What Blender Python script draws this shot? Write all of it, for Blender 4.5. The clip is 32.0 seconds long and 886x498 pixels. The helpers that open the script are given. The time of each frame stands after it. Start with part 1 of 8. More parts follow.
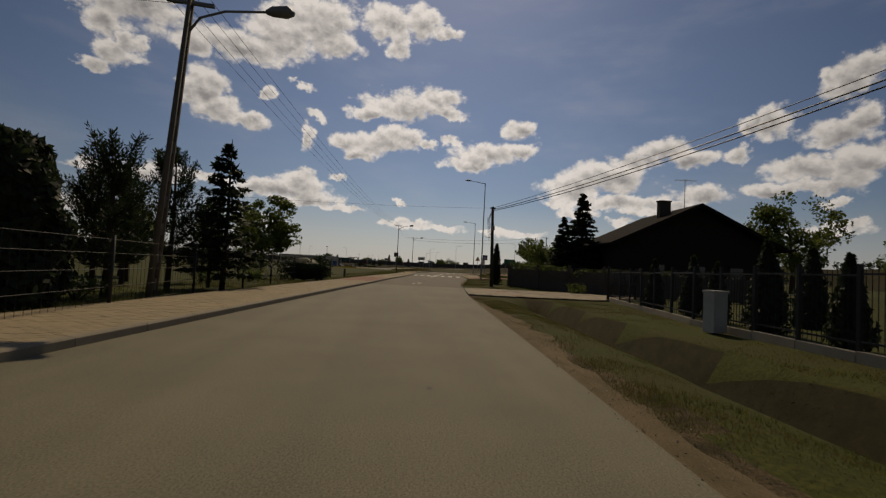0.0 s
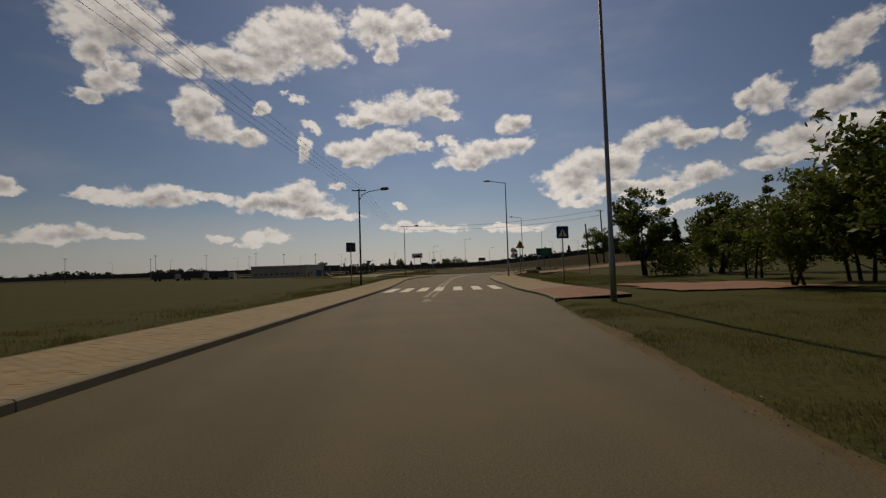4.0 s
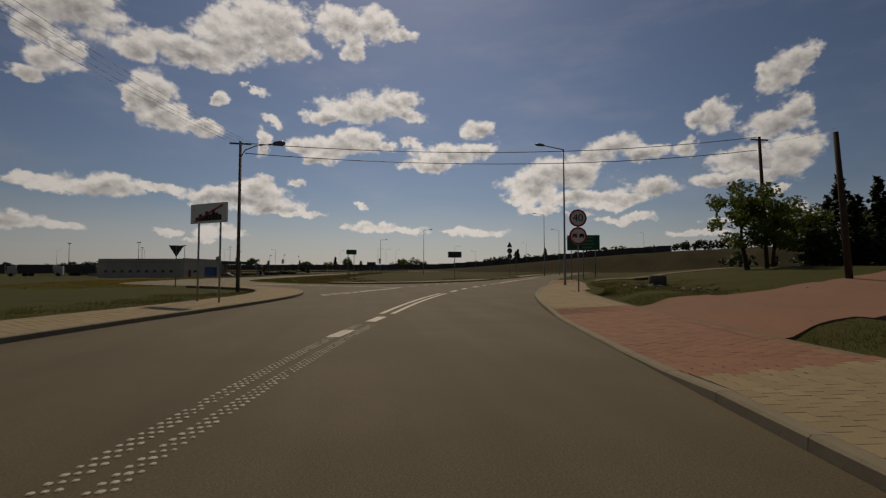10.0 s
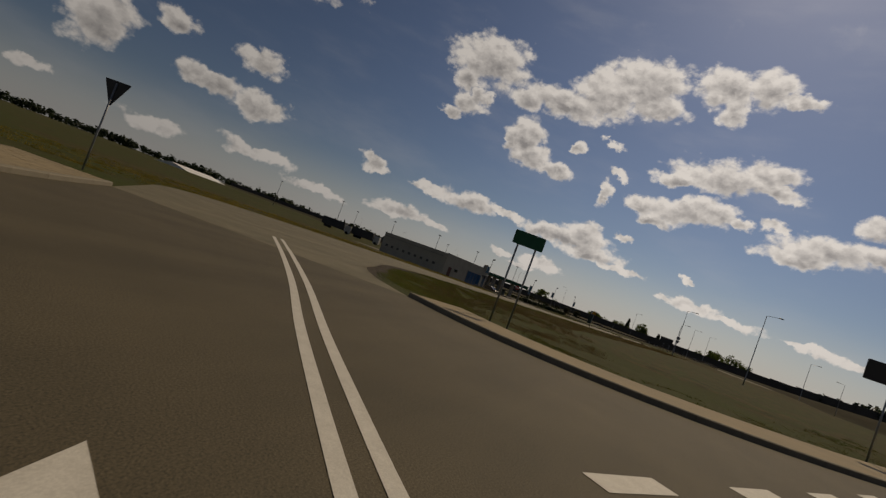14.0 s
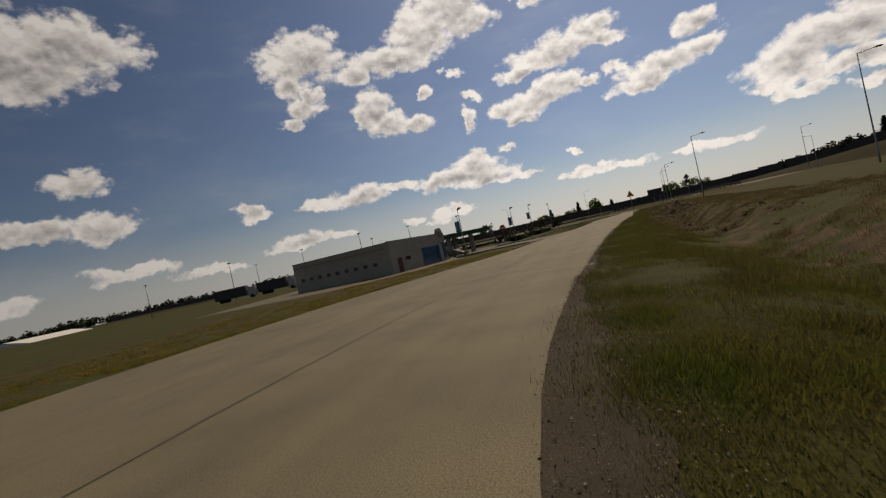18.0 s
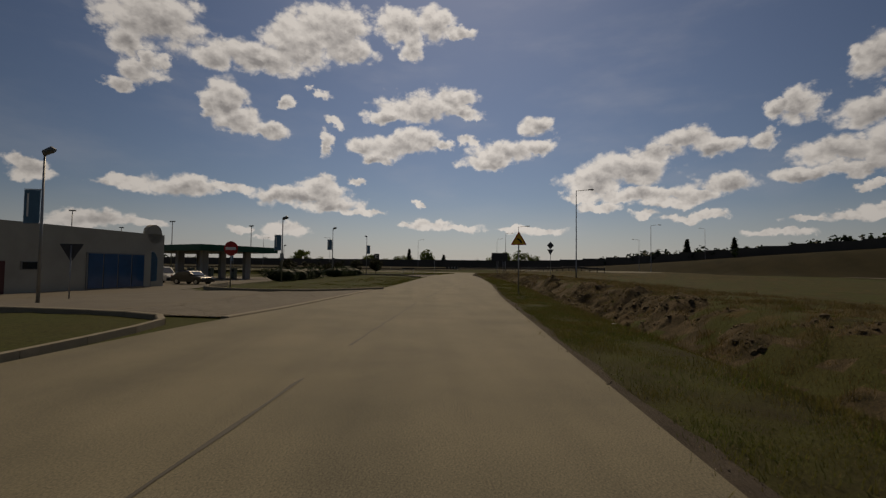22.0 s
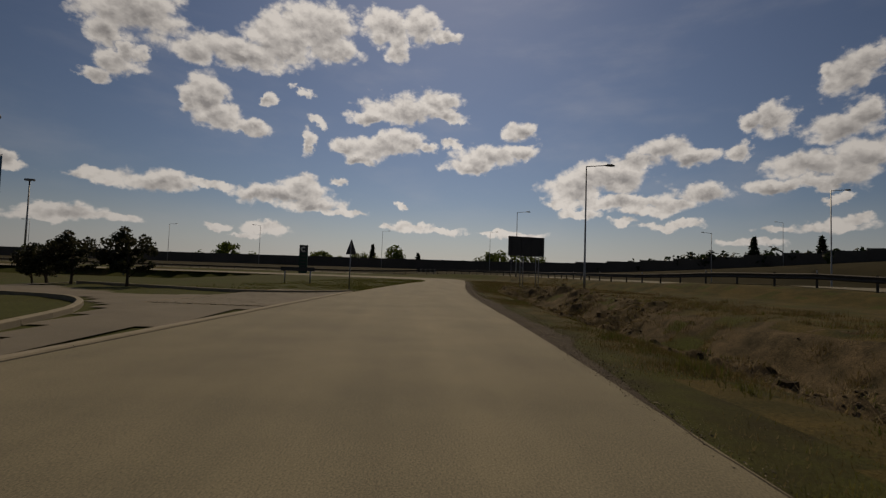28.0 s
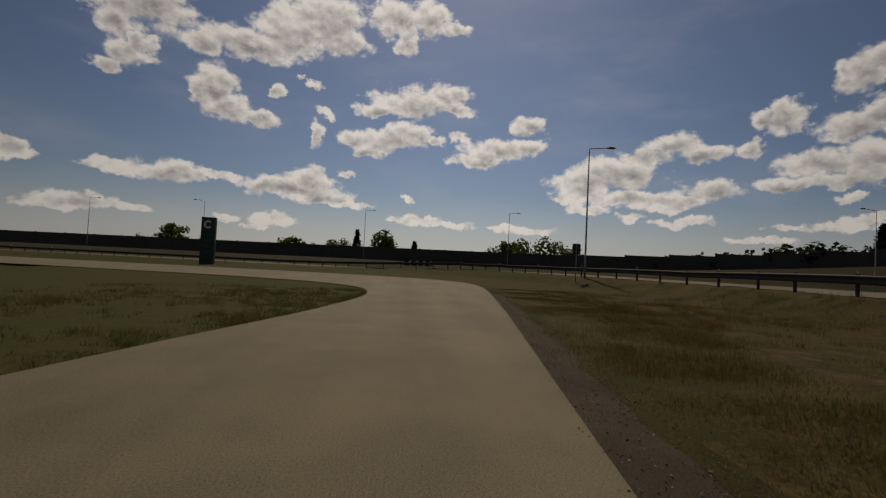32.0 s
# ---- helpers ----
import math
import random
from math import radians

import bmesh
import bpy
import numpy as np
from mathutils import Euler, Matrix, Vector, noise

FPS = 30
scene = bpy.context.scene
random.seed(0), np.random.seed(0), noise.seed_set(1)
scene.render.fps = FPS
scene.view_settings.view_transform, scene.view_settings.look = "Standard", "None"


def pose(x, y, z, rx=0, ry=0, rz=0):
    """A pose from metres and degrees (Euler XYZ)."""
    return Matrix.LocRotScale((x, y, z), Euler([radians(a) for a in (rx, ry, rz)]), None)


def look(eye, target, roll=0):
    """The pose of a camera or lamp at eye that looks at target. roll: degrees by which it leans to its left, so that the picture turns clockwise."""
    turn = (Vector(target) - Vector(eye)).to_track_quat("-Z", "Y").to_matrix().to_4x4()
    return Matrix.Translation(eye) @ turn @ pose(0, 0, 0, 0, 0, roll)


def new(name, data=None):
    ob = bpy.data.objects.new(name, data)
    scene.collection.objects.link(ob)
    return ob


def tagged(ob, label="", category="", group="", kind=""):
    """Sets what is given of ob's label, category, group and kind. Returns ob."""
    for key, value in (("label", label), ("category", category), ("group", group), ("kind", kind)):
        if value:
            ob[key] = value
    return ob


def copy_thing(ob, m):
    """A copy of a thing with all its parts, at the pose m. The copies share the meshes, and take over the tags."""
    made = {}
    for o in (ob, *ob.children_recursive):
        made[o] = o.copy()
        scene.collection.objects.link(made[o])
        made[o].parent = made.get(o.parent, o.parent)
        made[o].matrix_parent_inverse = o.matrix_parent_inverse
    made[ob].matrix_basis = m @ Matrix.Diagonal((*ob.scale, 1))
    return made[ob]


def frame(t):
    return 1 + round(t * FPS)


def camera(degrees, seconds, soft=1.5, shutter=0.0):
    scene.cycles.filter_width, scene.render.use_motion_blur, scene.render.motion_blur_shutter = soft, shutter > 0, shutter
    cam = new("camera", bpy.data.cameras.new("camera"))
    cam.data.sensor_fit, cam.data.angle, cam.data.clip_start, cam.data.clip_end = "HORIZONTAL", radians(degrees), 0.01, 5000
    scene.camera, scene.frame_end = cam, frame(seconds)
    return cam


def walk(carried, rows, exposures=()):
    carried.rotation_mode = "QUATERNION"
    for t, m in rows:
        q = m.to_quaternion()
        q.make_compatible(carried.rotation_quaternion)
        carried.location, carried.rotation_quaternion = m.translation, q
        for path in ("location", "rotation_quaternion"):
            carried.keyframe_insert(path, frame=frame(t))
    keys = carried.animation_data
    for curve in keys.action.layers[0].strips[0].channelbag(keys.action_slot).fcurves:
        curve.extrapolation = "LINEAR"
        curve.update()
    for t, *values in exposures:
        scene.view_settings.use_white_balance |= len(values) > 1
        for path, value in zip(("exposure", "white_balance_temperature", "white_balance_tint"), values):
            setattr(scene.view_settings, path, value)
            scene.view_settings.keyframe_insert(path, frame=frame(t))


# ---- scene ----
# ---- camera and walk: seconds, x, y, z, yaw, pitch, roll ----
cam = camera(88.1, 32.0, soft=1.3, shutter=0.04)
ROWS = [
    (0.0, -8.28, 39.23, 1.09, -6.08, 2.41, 2.95),
    (0.5, -7.72, 43.92, 1.11, -2.86, 1.85, 2.52),
    (1.0, -7.25, 48.63, 1.11, -5.58, 2.86, -0.77),
    (1.5, -6.78, 53.27, 1.13, -3.97, 2.29, 0.30),
    (2.0, -6.39, 57.84, 1.14, -4.24, 2.95, 0.54),
    (2.5, -6.05, 62.20, 1.13, -4.91, 2.15, -0.28),
    (3.0, -5.71, 66.77, 1.13, -3.92, 2.48, -0.55),
    (3.5, -5.29, 71.11, 1.11, -5.01, 2.45, -2.34),
    (5.5, -2.89, 88.30, 1.16, -7.61, 2.39, 1.29),
    (6.0, -2.30, 92.41, 1.15, -6.29, 2.64, 1.53),
    (6.5, -1.70, 96.34, 1.13, -8.63, 2.72, 1.57),
    (7.0, -1.12, 100.28, 1.12, -6.61, 2.29, 1.27),
    (7.5, -0.56, 104.05, 1.10, -6.54, 2.65, 2.22),
    (8.0, -0.04, 107.88, 1.10, -7.96, 2.78, -0.10),
    (8.5, 0.47, 111.67, 1.11, -6.78, 2.66, 0.02),
    (9.0, 1.06, 115.42, 1.11, -9.43, 2.99, -1.09),
    (9.5, 1.73, 119.06, 1.12, -9.80, 2.87, 0.02),
    (10.0, 2.47, 122.65, 1.12, -10.46, 2.66, -0.05),
    (10.5, 3.18, 126.17, 1.12, -12.72, 3.14, -2.33),
    (11.0, 3.91, 129.64, 1.11, -14.24, 2.72, -1.08),
    (11.5, 4.91, 133.09, 1.11, -14.30, 3.23, 0.85),
    (12.0, 6.01, 136.56, 1.11, -17.98, 3.63, 0.38),
    (12.5, 6.82, 140.00, 1.09, -15.85, 3.29, 9.72),
    (13.0, 7.15, 143.44, 1.07, 0.18, 1.17, 20.69),
    (13.5, 7.01, 147.01, 1.09, 12.31, 2.15, 20.31),
    (14.0, 6.10, 150.57, 1.12, 27.36, 1.91, 20.62),
    (14.5, 4.49, 153.74, 1.14, 38.52, 1.76, 15.20),
    (16.5, -4.94, 165.35, 1.13, 35.40, 0.53, -5.23),
    (17.0, -6.57, 168.67, 1.14, 32.11, 0.10, -7.91),
    (17.5, -7.98, 172.08, 1.14, 23.28, -0.28, -12.05),
    (18.0, -9.05, 175.59, 1.14, 17.82, -0.04, -12.47),
    (18.5, -9.83, 179.20, 1.14, 8.60, -0.00, -12.28),
    (19.0, -10.28, 182.94, 1.13, 3.53, 1.25, -8.54),
    (19.5, -10.39, 186.84, 1.12, -0.21, 1.35, -4.80),
    (20.0, -10.29, 190.83, 1.12, -4.11, 1.86, -3.00),
    (20.5, -10.06, 194.89, 1.11, -2.44, 1.63, 0.08),
    (21.0, -9.78, 198.98, 1.12, -4.06, 1.89, 0.68),
    (21.5, -9.44, 203.06, 1.14, -4.85, 2.45, 2.02),
    (22.0, -9.06, 207.19, 1.15, -3.42, 2.36, 0.73),
    (22.5, -8.66, 211.35, 1.13, -5.17, 2.38, 1.62),
    (23.0, -8.24, 215.62, 1.09, -4.75, 2.45, -0.19),
    (23.5, -7.73, 219.72, 1.05, -5.38, 2.37, 2.32),
    (24.0, -7.20, 223.82, 1.06, -5.77, 2.09, 1.42),
    (24.5, -6.73, 228.16, 1.08, -3.45, 2.16, 2.51),
    (25.0, -6.24, 232.49, 1.11, -5.21, 2.38, 0.39),
    (25.5, -5.77, 236.78, 1.14, -3.98, 2.44, 2.20),
    (27.5, -4.04, 253.85, 1.13, -5.64, 2.61, 0.30),
    (28.0, -3.48, 258.16, 1.12, -5.75, 2.76, 1.90),
    (28.5, -2.94, 262.41, 1.12, -6.39, 2.46, 0.92),
    (29.0, -2.34, 266.72, 1.11, -7.00, 2.44, 1.81),
    (29.5, -1.84, 270.86, 1.09, -6.40, 2.22, 3.43),
    (30.0, -1.33, 275.13, 1.07, -4.47, 2.15, 4.10),
    (30.5, -0.72, 279.50, 1.08, -5.22, 2.09, 1.51),
    (31.0, -0.19, 283.84, 1.10, -4.74, 1.80, 0.59),
    (31.5, 0.34, 288.20, 1.12, -5.94, 1.75, -1.32),
    (32.0, 0.88, 292.53, 1.12, -5.0, 1.95, 2.8),
]


def row_pose(x, y, z, yaw, pitch, roll):
    yw, pt = radians(yaw), radians(pitch)
    ahead = Vector((-math.sin(yw) * math.cos(pt), math.cos(yw) * math.cos(pt), math.sin(pt)))
    eye = Vector((x, y, z))
    return look(eye, eye + ahead * 10, roll)


walk(cam, [(r[0], row_pose(*r[1:])) for r in ROWS], [(0.0, -0.55, 7500, 13.5), (6.0, -0.62, 7500, 13.5), (12.0, -0.68, 7500, 13.5), (14.5, -0.6, 7500, 13.5), (17.0, -0.22, 7500, 13.5), (18.5, -0.2, 7500, 13.5), (20.0, -0.6, 7500, 13.5), (20.5, -0.66, 7500, 13.5), (23.0, -0.68, 7500, 13.5), (32.0, -0.68, 7500, 13.5)])

# ---- light: high sun ahead of the rider, blue sky with fair-weather cumulus ----
SUN_UP, SUN_AZ = radians(48), radians(5.5)
sun_data = bpy.data.lights.new("sun", "SUN")
sun_data.energy, sun_data.angle, sun_data.color = 3.0, radians(0.53), (1.0, 0.855, 0.63)
sun = new("sun", sun_data)
sun.matrix_world = look((0, 0, 60), (-60 * math.cos(SUN_UP) * math.sin(SUN_AZ), -60 * math.cos(SUN_UP) * math.cos(SUN_AZ), 60 - 60 * math.sin(SUN_UP)))

world = bpy.data.worlds.new("sky")
scene.world = world
world.use_nodes = True
wt = world.node_tree
wt.nodes.clear()


def wmath(op, a, b=None, clamp=False):
    n = wt.nodes.new("ShaderNodeMath")
    n.operation, n.use_clamp = op, clamp
    for slot, v in ((0, a), (1, b)):
        if v is None:
            continue
        if isinstance(v, (int, float)):
            n.inputs[slot].default_value = v
        else:
            wt.links.new(v, n.inputs[slot])
    return n.outputs[0]


def wvec(op, a, b=None):
    n = wt.nodes.new("ShaderNodeVectorMath")
    n.operation = op
    for slot, v in ((0, a), (1, b)):
        if v is None:
            continue
        if isinstance(v, tuple):
            n.inputs[slot].default_value = v
        else:
            wt.links.new(v, n.inputs[slot])
    return n.outputs["Value"] if op == "LENGTH" else n.outputs[0]


def wnoise(vec, scale, detail, rough, out="Fac"):
    n = wt.nodes.new("ShaderNodeTexNoise")
    n.inputs["Scale"].default_value, n.inputs["Detail"].default_value, n.inputs["Roughness"].default_value = scale, detail, rough
    wt.links.new(vec, n.inputs["Vector"])
    return n.outputs[out]


def wmix(fac, a, b):
    n = wt.nodes.new("ShaderNodeMix")
    n.data_type = "RGBA"
    for slot, v in ((0, fac), (6, a), (7, b)):
        if isinstance(v, (int, float, tuple)):
            n.inputs[slot].default_value = v
        else:
            wt.links.new(v, n.inputs[slot])
    return n.outputs[2]


def wrange(value, a, b, c=0.0, d=1.0):
    n = wt.nodes.new("ShaderNodeMapRange")
    n.interpolation_type = "SMOOTHSTEP"
    wt.links.new(value, n.inputs[0])
    for k, v in zip((1, 2, 3, 4), (a, b, c, d)):
        n.inputs[k].default_value = v
    return n.outputs[0]


coord = wt.nodes.new("ShaderNodeTexCoord")
split = wt.nodes.new("ShaderNodeSeparateXYZ")
wt.links.new(coord.outputs["Generated"], split.inputs[0])
azimuth = wmath("ARCTAN2", split.outputs[0], split.outputs[1])
flat = wmath("SQRT", wmath("ADD", wmath("MULTIPLY", split.outputs[0], split.outputs[0]), wmath("MULTIPLY", split.outputs[1], split.outputs[1])))
lift = wmath("DIVIDE", split.outputs[2], wmath("MAXIMUM", flat, 0.02))
join = wt.nodes.new("ShaderNodeCombineXYZ")
wt.links.new(azimuth, join.inputs[0])
wt.links.new(lift, join.inputs[1])
sky_at = join.outputs[0]
# billows: the outlines of the clouds are pushed about by two sizes of noise
push = wvec("SUBTRACT", wnoise(sky_at, 16.0, 5.0, 0.62, "Color"), (0.5, 0.5, 0.5))
sky_bent = wvec("ADD", sky_at, wvec("MULTIPLY", push, (0.085, 0.06, 0.0)))
field = [None]
belly = [None]


def cloud(az, up, half_w, half_h):
    """One billow of a cloud at an azimuth and a rise over the horizon; its shaded base is kept as a second field."""
    d = wvec("LENGTH", wvec("MULTIPLY", wvec("SUBTRACT", sky_bent, (az, up, 0.0)), (1 / half_w, 1 / half_h, 0.0)))
    field[0] = d if field[0] is None else wmath("MINIMUM", field[0], d)
    if half_h > 0.013:
        e = wvec("LENGTH", wvec("MULTIPLY", wvec("SUBTRACT", sky_bent, (az + 0.1 * half_w, up - 0.3 * half_h, 0.0)), (1 / half_w, 1 / half_h, 0.0)))
        belly[0] = e if belly[0] is None else wmath("MINIMUM", belly[0], e)


cloud(-0.335, 0.427, 0.117, 0.033)
cloud(-0.259, 0.470, 0.079, 0.054)
cloud(-0.191, 0.517, 0.088, 0.052)
cloud(-0.155, 0.472, 0.060, 0.037)
cloud(-0.416, 0.411, 0.045, 0.025)
cloud(-0.046, 0.539, 0.050, 0.045)
cloud(-0.015, 0.489, 0.037, 0.032)
cloud(0.035, 0.543, 0.050, 0.039)
cloud(0.086, 0.526, 0.044, 0.015)
cloud(-0.522, 0.464, 0.085, 0.058)
cloud(-0.551, 0.408, 0.038, 0.026)
cloud(-0.537, 0.360, 0.039, 0.026)
cloud(-0.565, 0.328, 0.029, 0.015)
cloud(-0.516, 0.381, 0.022, 0.021)
cloud(-0.395, 0.330, 0.042, 0.043)
cloud(-0.374, 0.294, 0.046, 0.028)
cloud(-0.312, 0.279, 0.043, 0.016)
cloud(-0.419, 0.309, 0.020, 0.028)
cloud(-0.280, 0.341, 0.015, 0.014)
cloud(-0.213, 0.367, 0.023, 0.010)
cloud(-0.198, 0.262, 0.014, 0.027)
cloud(-0.178, 0.307, 0.021, 0.010)
cloud(0.004, 0.350, 0.099, 0.032)
cloud(0.079, 0.376, 0.050, 0.025)
cloud(-0.070, 0.331, 0.055, 0.015)
cloud(0.104, 0.345, 0.044, 0.015)
cloud(-0.045, 0.269, 0.074, 0.028)
cloud(0.004, 0.281, 0.056, 0.028)
cloud(-0.118, 0.262, 0.036, 0.017)
cloud(-0.088, 0.241, 0.036, 0.015)
cloud(0.060, 0.275, 0.022, 0.015)
cloud(0.190, 0.254, 0.080, 0.028)
cloud(0.153, 0.236, 0.056, 0.018)
cloud(0.258, 0.311, 0.034, 0.020)
cloud(0.264, 0.266, 0.034, 0.022)
cloud(0.116, 0.281, 0.025, 0.013)
cloud(-0.132, 0.192, 0.024, 0.010)
cloud(-0.467, 0.151, 0.063, 0.021)
cloud(-0.545, 0.143, 0.049, 0.013)
cloud(-0.382, 0.154, 0.050, 0.010)
cloud(-0.245, 0.149, 0.100, 0.021)
cloud(-0.205, 0.165, 0.051, 0.024)
cloud(-0.188, 0.133, 0.069, 0.017)
cloud(-0.310, 0.151, 0.037, 0.016)
cloud(-0.117, 0.119, 0.048, 0.010)
cloud(-0.598, 0.080, 0.056, 0.015)
cloud(-0.620, 0.069, 0.043, 0.011)
cloud(-0.535, 0.073, 0.049, 0.009)
cloud(-0.277, 0.077, 0.049, 0.013)
cloud(-0.361, 0.075, 0.025, 0.008)
cloud(-0.309, 0.059, 0.032, 0.006)
cloud(0.022, 0.094, 0.055, 0.012)
cloud(0.090, 0.087, 0.062, 0.009)
cloud(-0.021, 0.093, 0.024, 0.006)
cloud(0.006, 0.136, 0.015, 0.007)
cloud(0.262, 0.079, 0.060, 0.009)
cloud(0.201, 0.083, 0.037, 0.007)
cloud(0.436, 0.204, 0.104, 0.033)
cloud(0.380, 0.184, 0.068, 0.030)
cloud(0.553, 0.255, 0.055, 0.025)
cloud(0.601, 0.237, 0.043, 0.020)
cloud(0.501, 0.233, 0.063, 0.021)
cloud(0.479, 0.154, 0.095, 0.016)
cloud(0.357, 0.155, 0.040, 0.012)
cloud(0.608, 0.166, 0.051, 0.022)
cloud(0.570, 0.147, 0.039, 0.017)
cloud(0.520, 0.134, 0.061, 0.011)
cloud(0.391, 0.133, 0.039, 0.012)
cloud(0.559, 0.104, 0.069, 0.009)
cloud(0.478, 0.114, 0.032, 0.007)
cloud(0.675, 0.240, 0.024, 0.023)
cloud(0.725, 0.294, 0.031, 0.030)
cloud(0.700, 0.289, 0.021, 0.015)
cloud(0.824, 0.351, 0.043, 0.033)
cloud(0.855, 0.359, 0.027, 0.027)
cloud(0.803, 0.353, 0.022, 0.021)
cloud(0.814, 0.264, 0.050, 0.028)
cloud(0.849, 0.283, 0.027, 0.023)
cloud(0.777, 0.205, 0.060, 0.024)
cloud(0.840, 0.202, 0.040, 0.041)
cloud(0.722, 0.175, 0.045, 0.014)
cloud(0.797, 0.172, 0.050, 0.014)
cloud(0.811, 0.142, 0.021, 0.006)
cloud(0.809, 0.096, 0.056, 0.011)
cloud(0.735, 0.097, 0.031, 0.007)
cloud(0.837, 0.107, 0.027, 0.009)
cloud(0.694, 0.070, 0.050, 0.008)
cloud(-0.677, 0.147, 0.033, 0.013)
cloud(-0.690, 0.159, 0.026, 0.018)
cloud(-1.057, 0.466, 0.203, 0.069)
cloud(-1.123, 0.490, 0.144, 0.067)
cloud(-0.938, 0.500, 0.122, 0.060)
cloud(-0.998, 0.425, 0.075, 0.041)
cloud(-1.350, 0.328, 0.028, 0.028)
cloud(-1.338, 0.190, 0.063, 0.038)
cloud(-1.380, 0.152, 0.039, 0.045)
cloud(-1.268, 0.252, 0.039, 0.015)
cloud(-1.203, 0.184, 0.051, 0.047)
cloud(-1.108, 0.248, 0.036, 0.020)
cloud(-0.953, 0.245, 0.049, 0.026)
cloud(-1.033, 0.177, 0.052, 0.021)
cloud(-0.932, 0.168, 0.061, 0.024)
cloud(-1.088, 0.056, 0.049, 0.013)
cloud(-0.906, 0.078, 0.068, 0.012)
cloud(-1.264, 0.073, 0.024, 0.010)
cloud(-0.778, 0.056, 0.060, 0.010)



def billows(where):
    """Cauliflower heads of several sizes with frayed rims: 0 to 1."""
    n = wt.nodes.new("ShaderNodeTexVoronoi")
    n.feature, n.normalize = "SMOOTH_F1", True
    n.inputs["Scale"].default_value, n.inputs["Detail"].default_value, n.inputs["Roughness"].default_value = 30.0, 2.5, 0.55
    n.inputs["Smoothness"].default_value = 0.35
    wt.links.new(wvec("MULTIPLY", where, (1.0, 1.25, 1.0)), n.inputs["Vector"])
    heads = wmath("SUBTRACT", 1.0, n.outputs["Distance"])
    return wmath("ADD", wmath("MULTIPLY", heads, 0.75), wmath("MULTIPLY", wnoise(where, 24.0, 8.0, 0.60), 0.50))


sky_frayed = wvec("ADD", sky_at, wvec("MULTIPLY", wvec("SUBTRACT", wnoise(sky_at, 60.0, 4.0, 0.6, "Color"), (0.5, 0.5, 0.5)), (0.014, 0.010, 0.0)))
fine = billows(sky_frayed)
toward_sun = billows(wvec("ADD", sky_frayed, (0.004, 0.013, 0.0)))
edge = wmath("SUBTRACT", field[0], wmath("MULTIPLY", wmath("SUBTRACT", fine, 0.755), 2.0))
cover = wrange(edge, 1.16, 0.66)
# the rest of the sky, above and behind the rider, carries the same kind of broken cloud
other = wrange(wnoise(coord.outputs["Generated"], 3.2, 7.0, 0.6), 0.55, 0.66)
away = wmath("MAXIMUM", wrange(lift, 0.6, 0.8), wrange(split.outputs[1], -0.05, -0.3))
cover = wmath("MAXIMUM", cover, wmath("MULTIPLY", other, away))
# thick middles and bases are grey, heads that face the sun are white
base = wrange(wmath("SUBTRACT", belly[0], wmath("MULTIPLY", wmath("SUBTRACT", fine, 0.755), 1.3)), 1.05, 0.05)
relief = wmath("MULTIPLY", wmath("SUBTRACT", toward_sun, fine), 2.6)
dark = wmath("ADD", wmath("MULTIPLY", base, 0.72), relief, True)
thin = wrange(wnoise(wvec("MULTIPLY", sky_at, (1.0, 2.6, 1.0)), 3.4, 6.0, 0.55), 0.44, 0.8)
sky = wt.nodes.new("ShaderNodeTexSky")
sky.sky_type = "NISHITA"
sky.sun_disc = False
sky.sun_elevation, sky.sun_rotation = SUN_UP, SUN_AZ
sky.air_density, sky.dust_density, sky.ozone_density = 1.0, 0.5, 1.8
blue = wvec("MULTIPLY", sky.outputs[0], (0.0525, 0.0575, 0.0670))
blue = wmix(wmath("MULTIPLY", thin, 0.20), blue, (0.60, 0.64, 0.74, 1.0))
haze = wrange(lift, 0.16, 0.0)
blue = wmix(wmath("MULTIPLY", haze, 0.60), blue, (0.58, 0.62, 0.68, 1.0))
white = wmix(dark, (0.96, 0.97, 0.98, 1.0), (0.37, 0.375, 0.395, 1.0))
white = wmix(wmath("MULTIPLY", haze, 0.45), white, (0.60, 0.62, 0.66, 1.0))
shown = wmix(wmath("MULTIPLY", cover, 0.96), blue, white)
# the air is brightest round the sun's bearing and falls off to the sides
turned = wmath("DIVIDE", wmath("SUBTRACT", azimuth, 0.12), 0.80)
aureole = wmath("ADD", 0.50, wmath("MULTIPLY", wmath("POWER", 2.718, wmath("MULTIPLY", wmath("MULTIPLY", turned, turned), -1.0)), 0.56))
join_a = wt.nodes.new("ShaderNodeCombineXYZ")
for slot in range(3):
    wt.links.new(aureole, join_a.inputs[slot])
shown = wvec("MULTIPLY", shown, join_a.outputs[0])
back = wt.nodes.new("ShaderNodeBackground")
back.inputs["Strength"].default_value = 1.0
wt.links.new(shown, back.inputs["Color"])
wout = wt.nodes.new("ShaderNodeOutputWorld")
wt.links.new(back.outputs[0], wout.inputs["Surface"])

# ---- materials ----


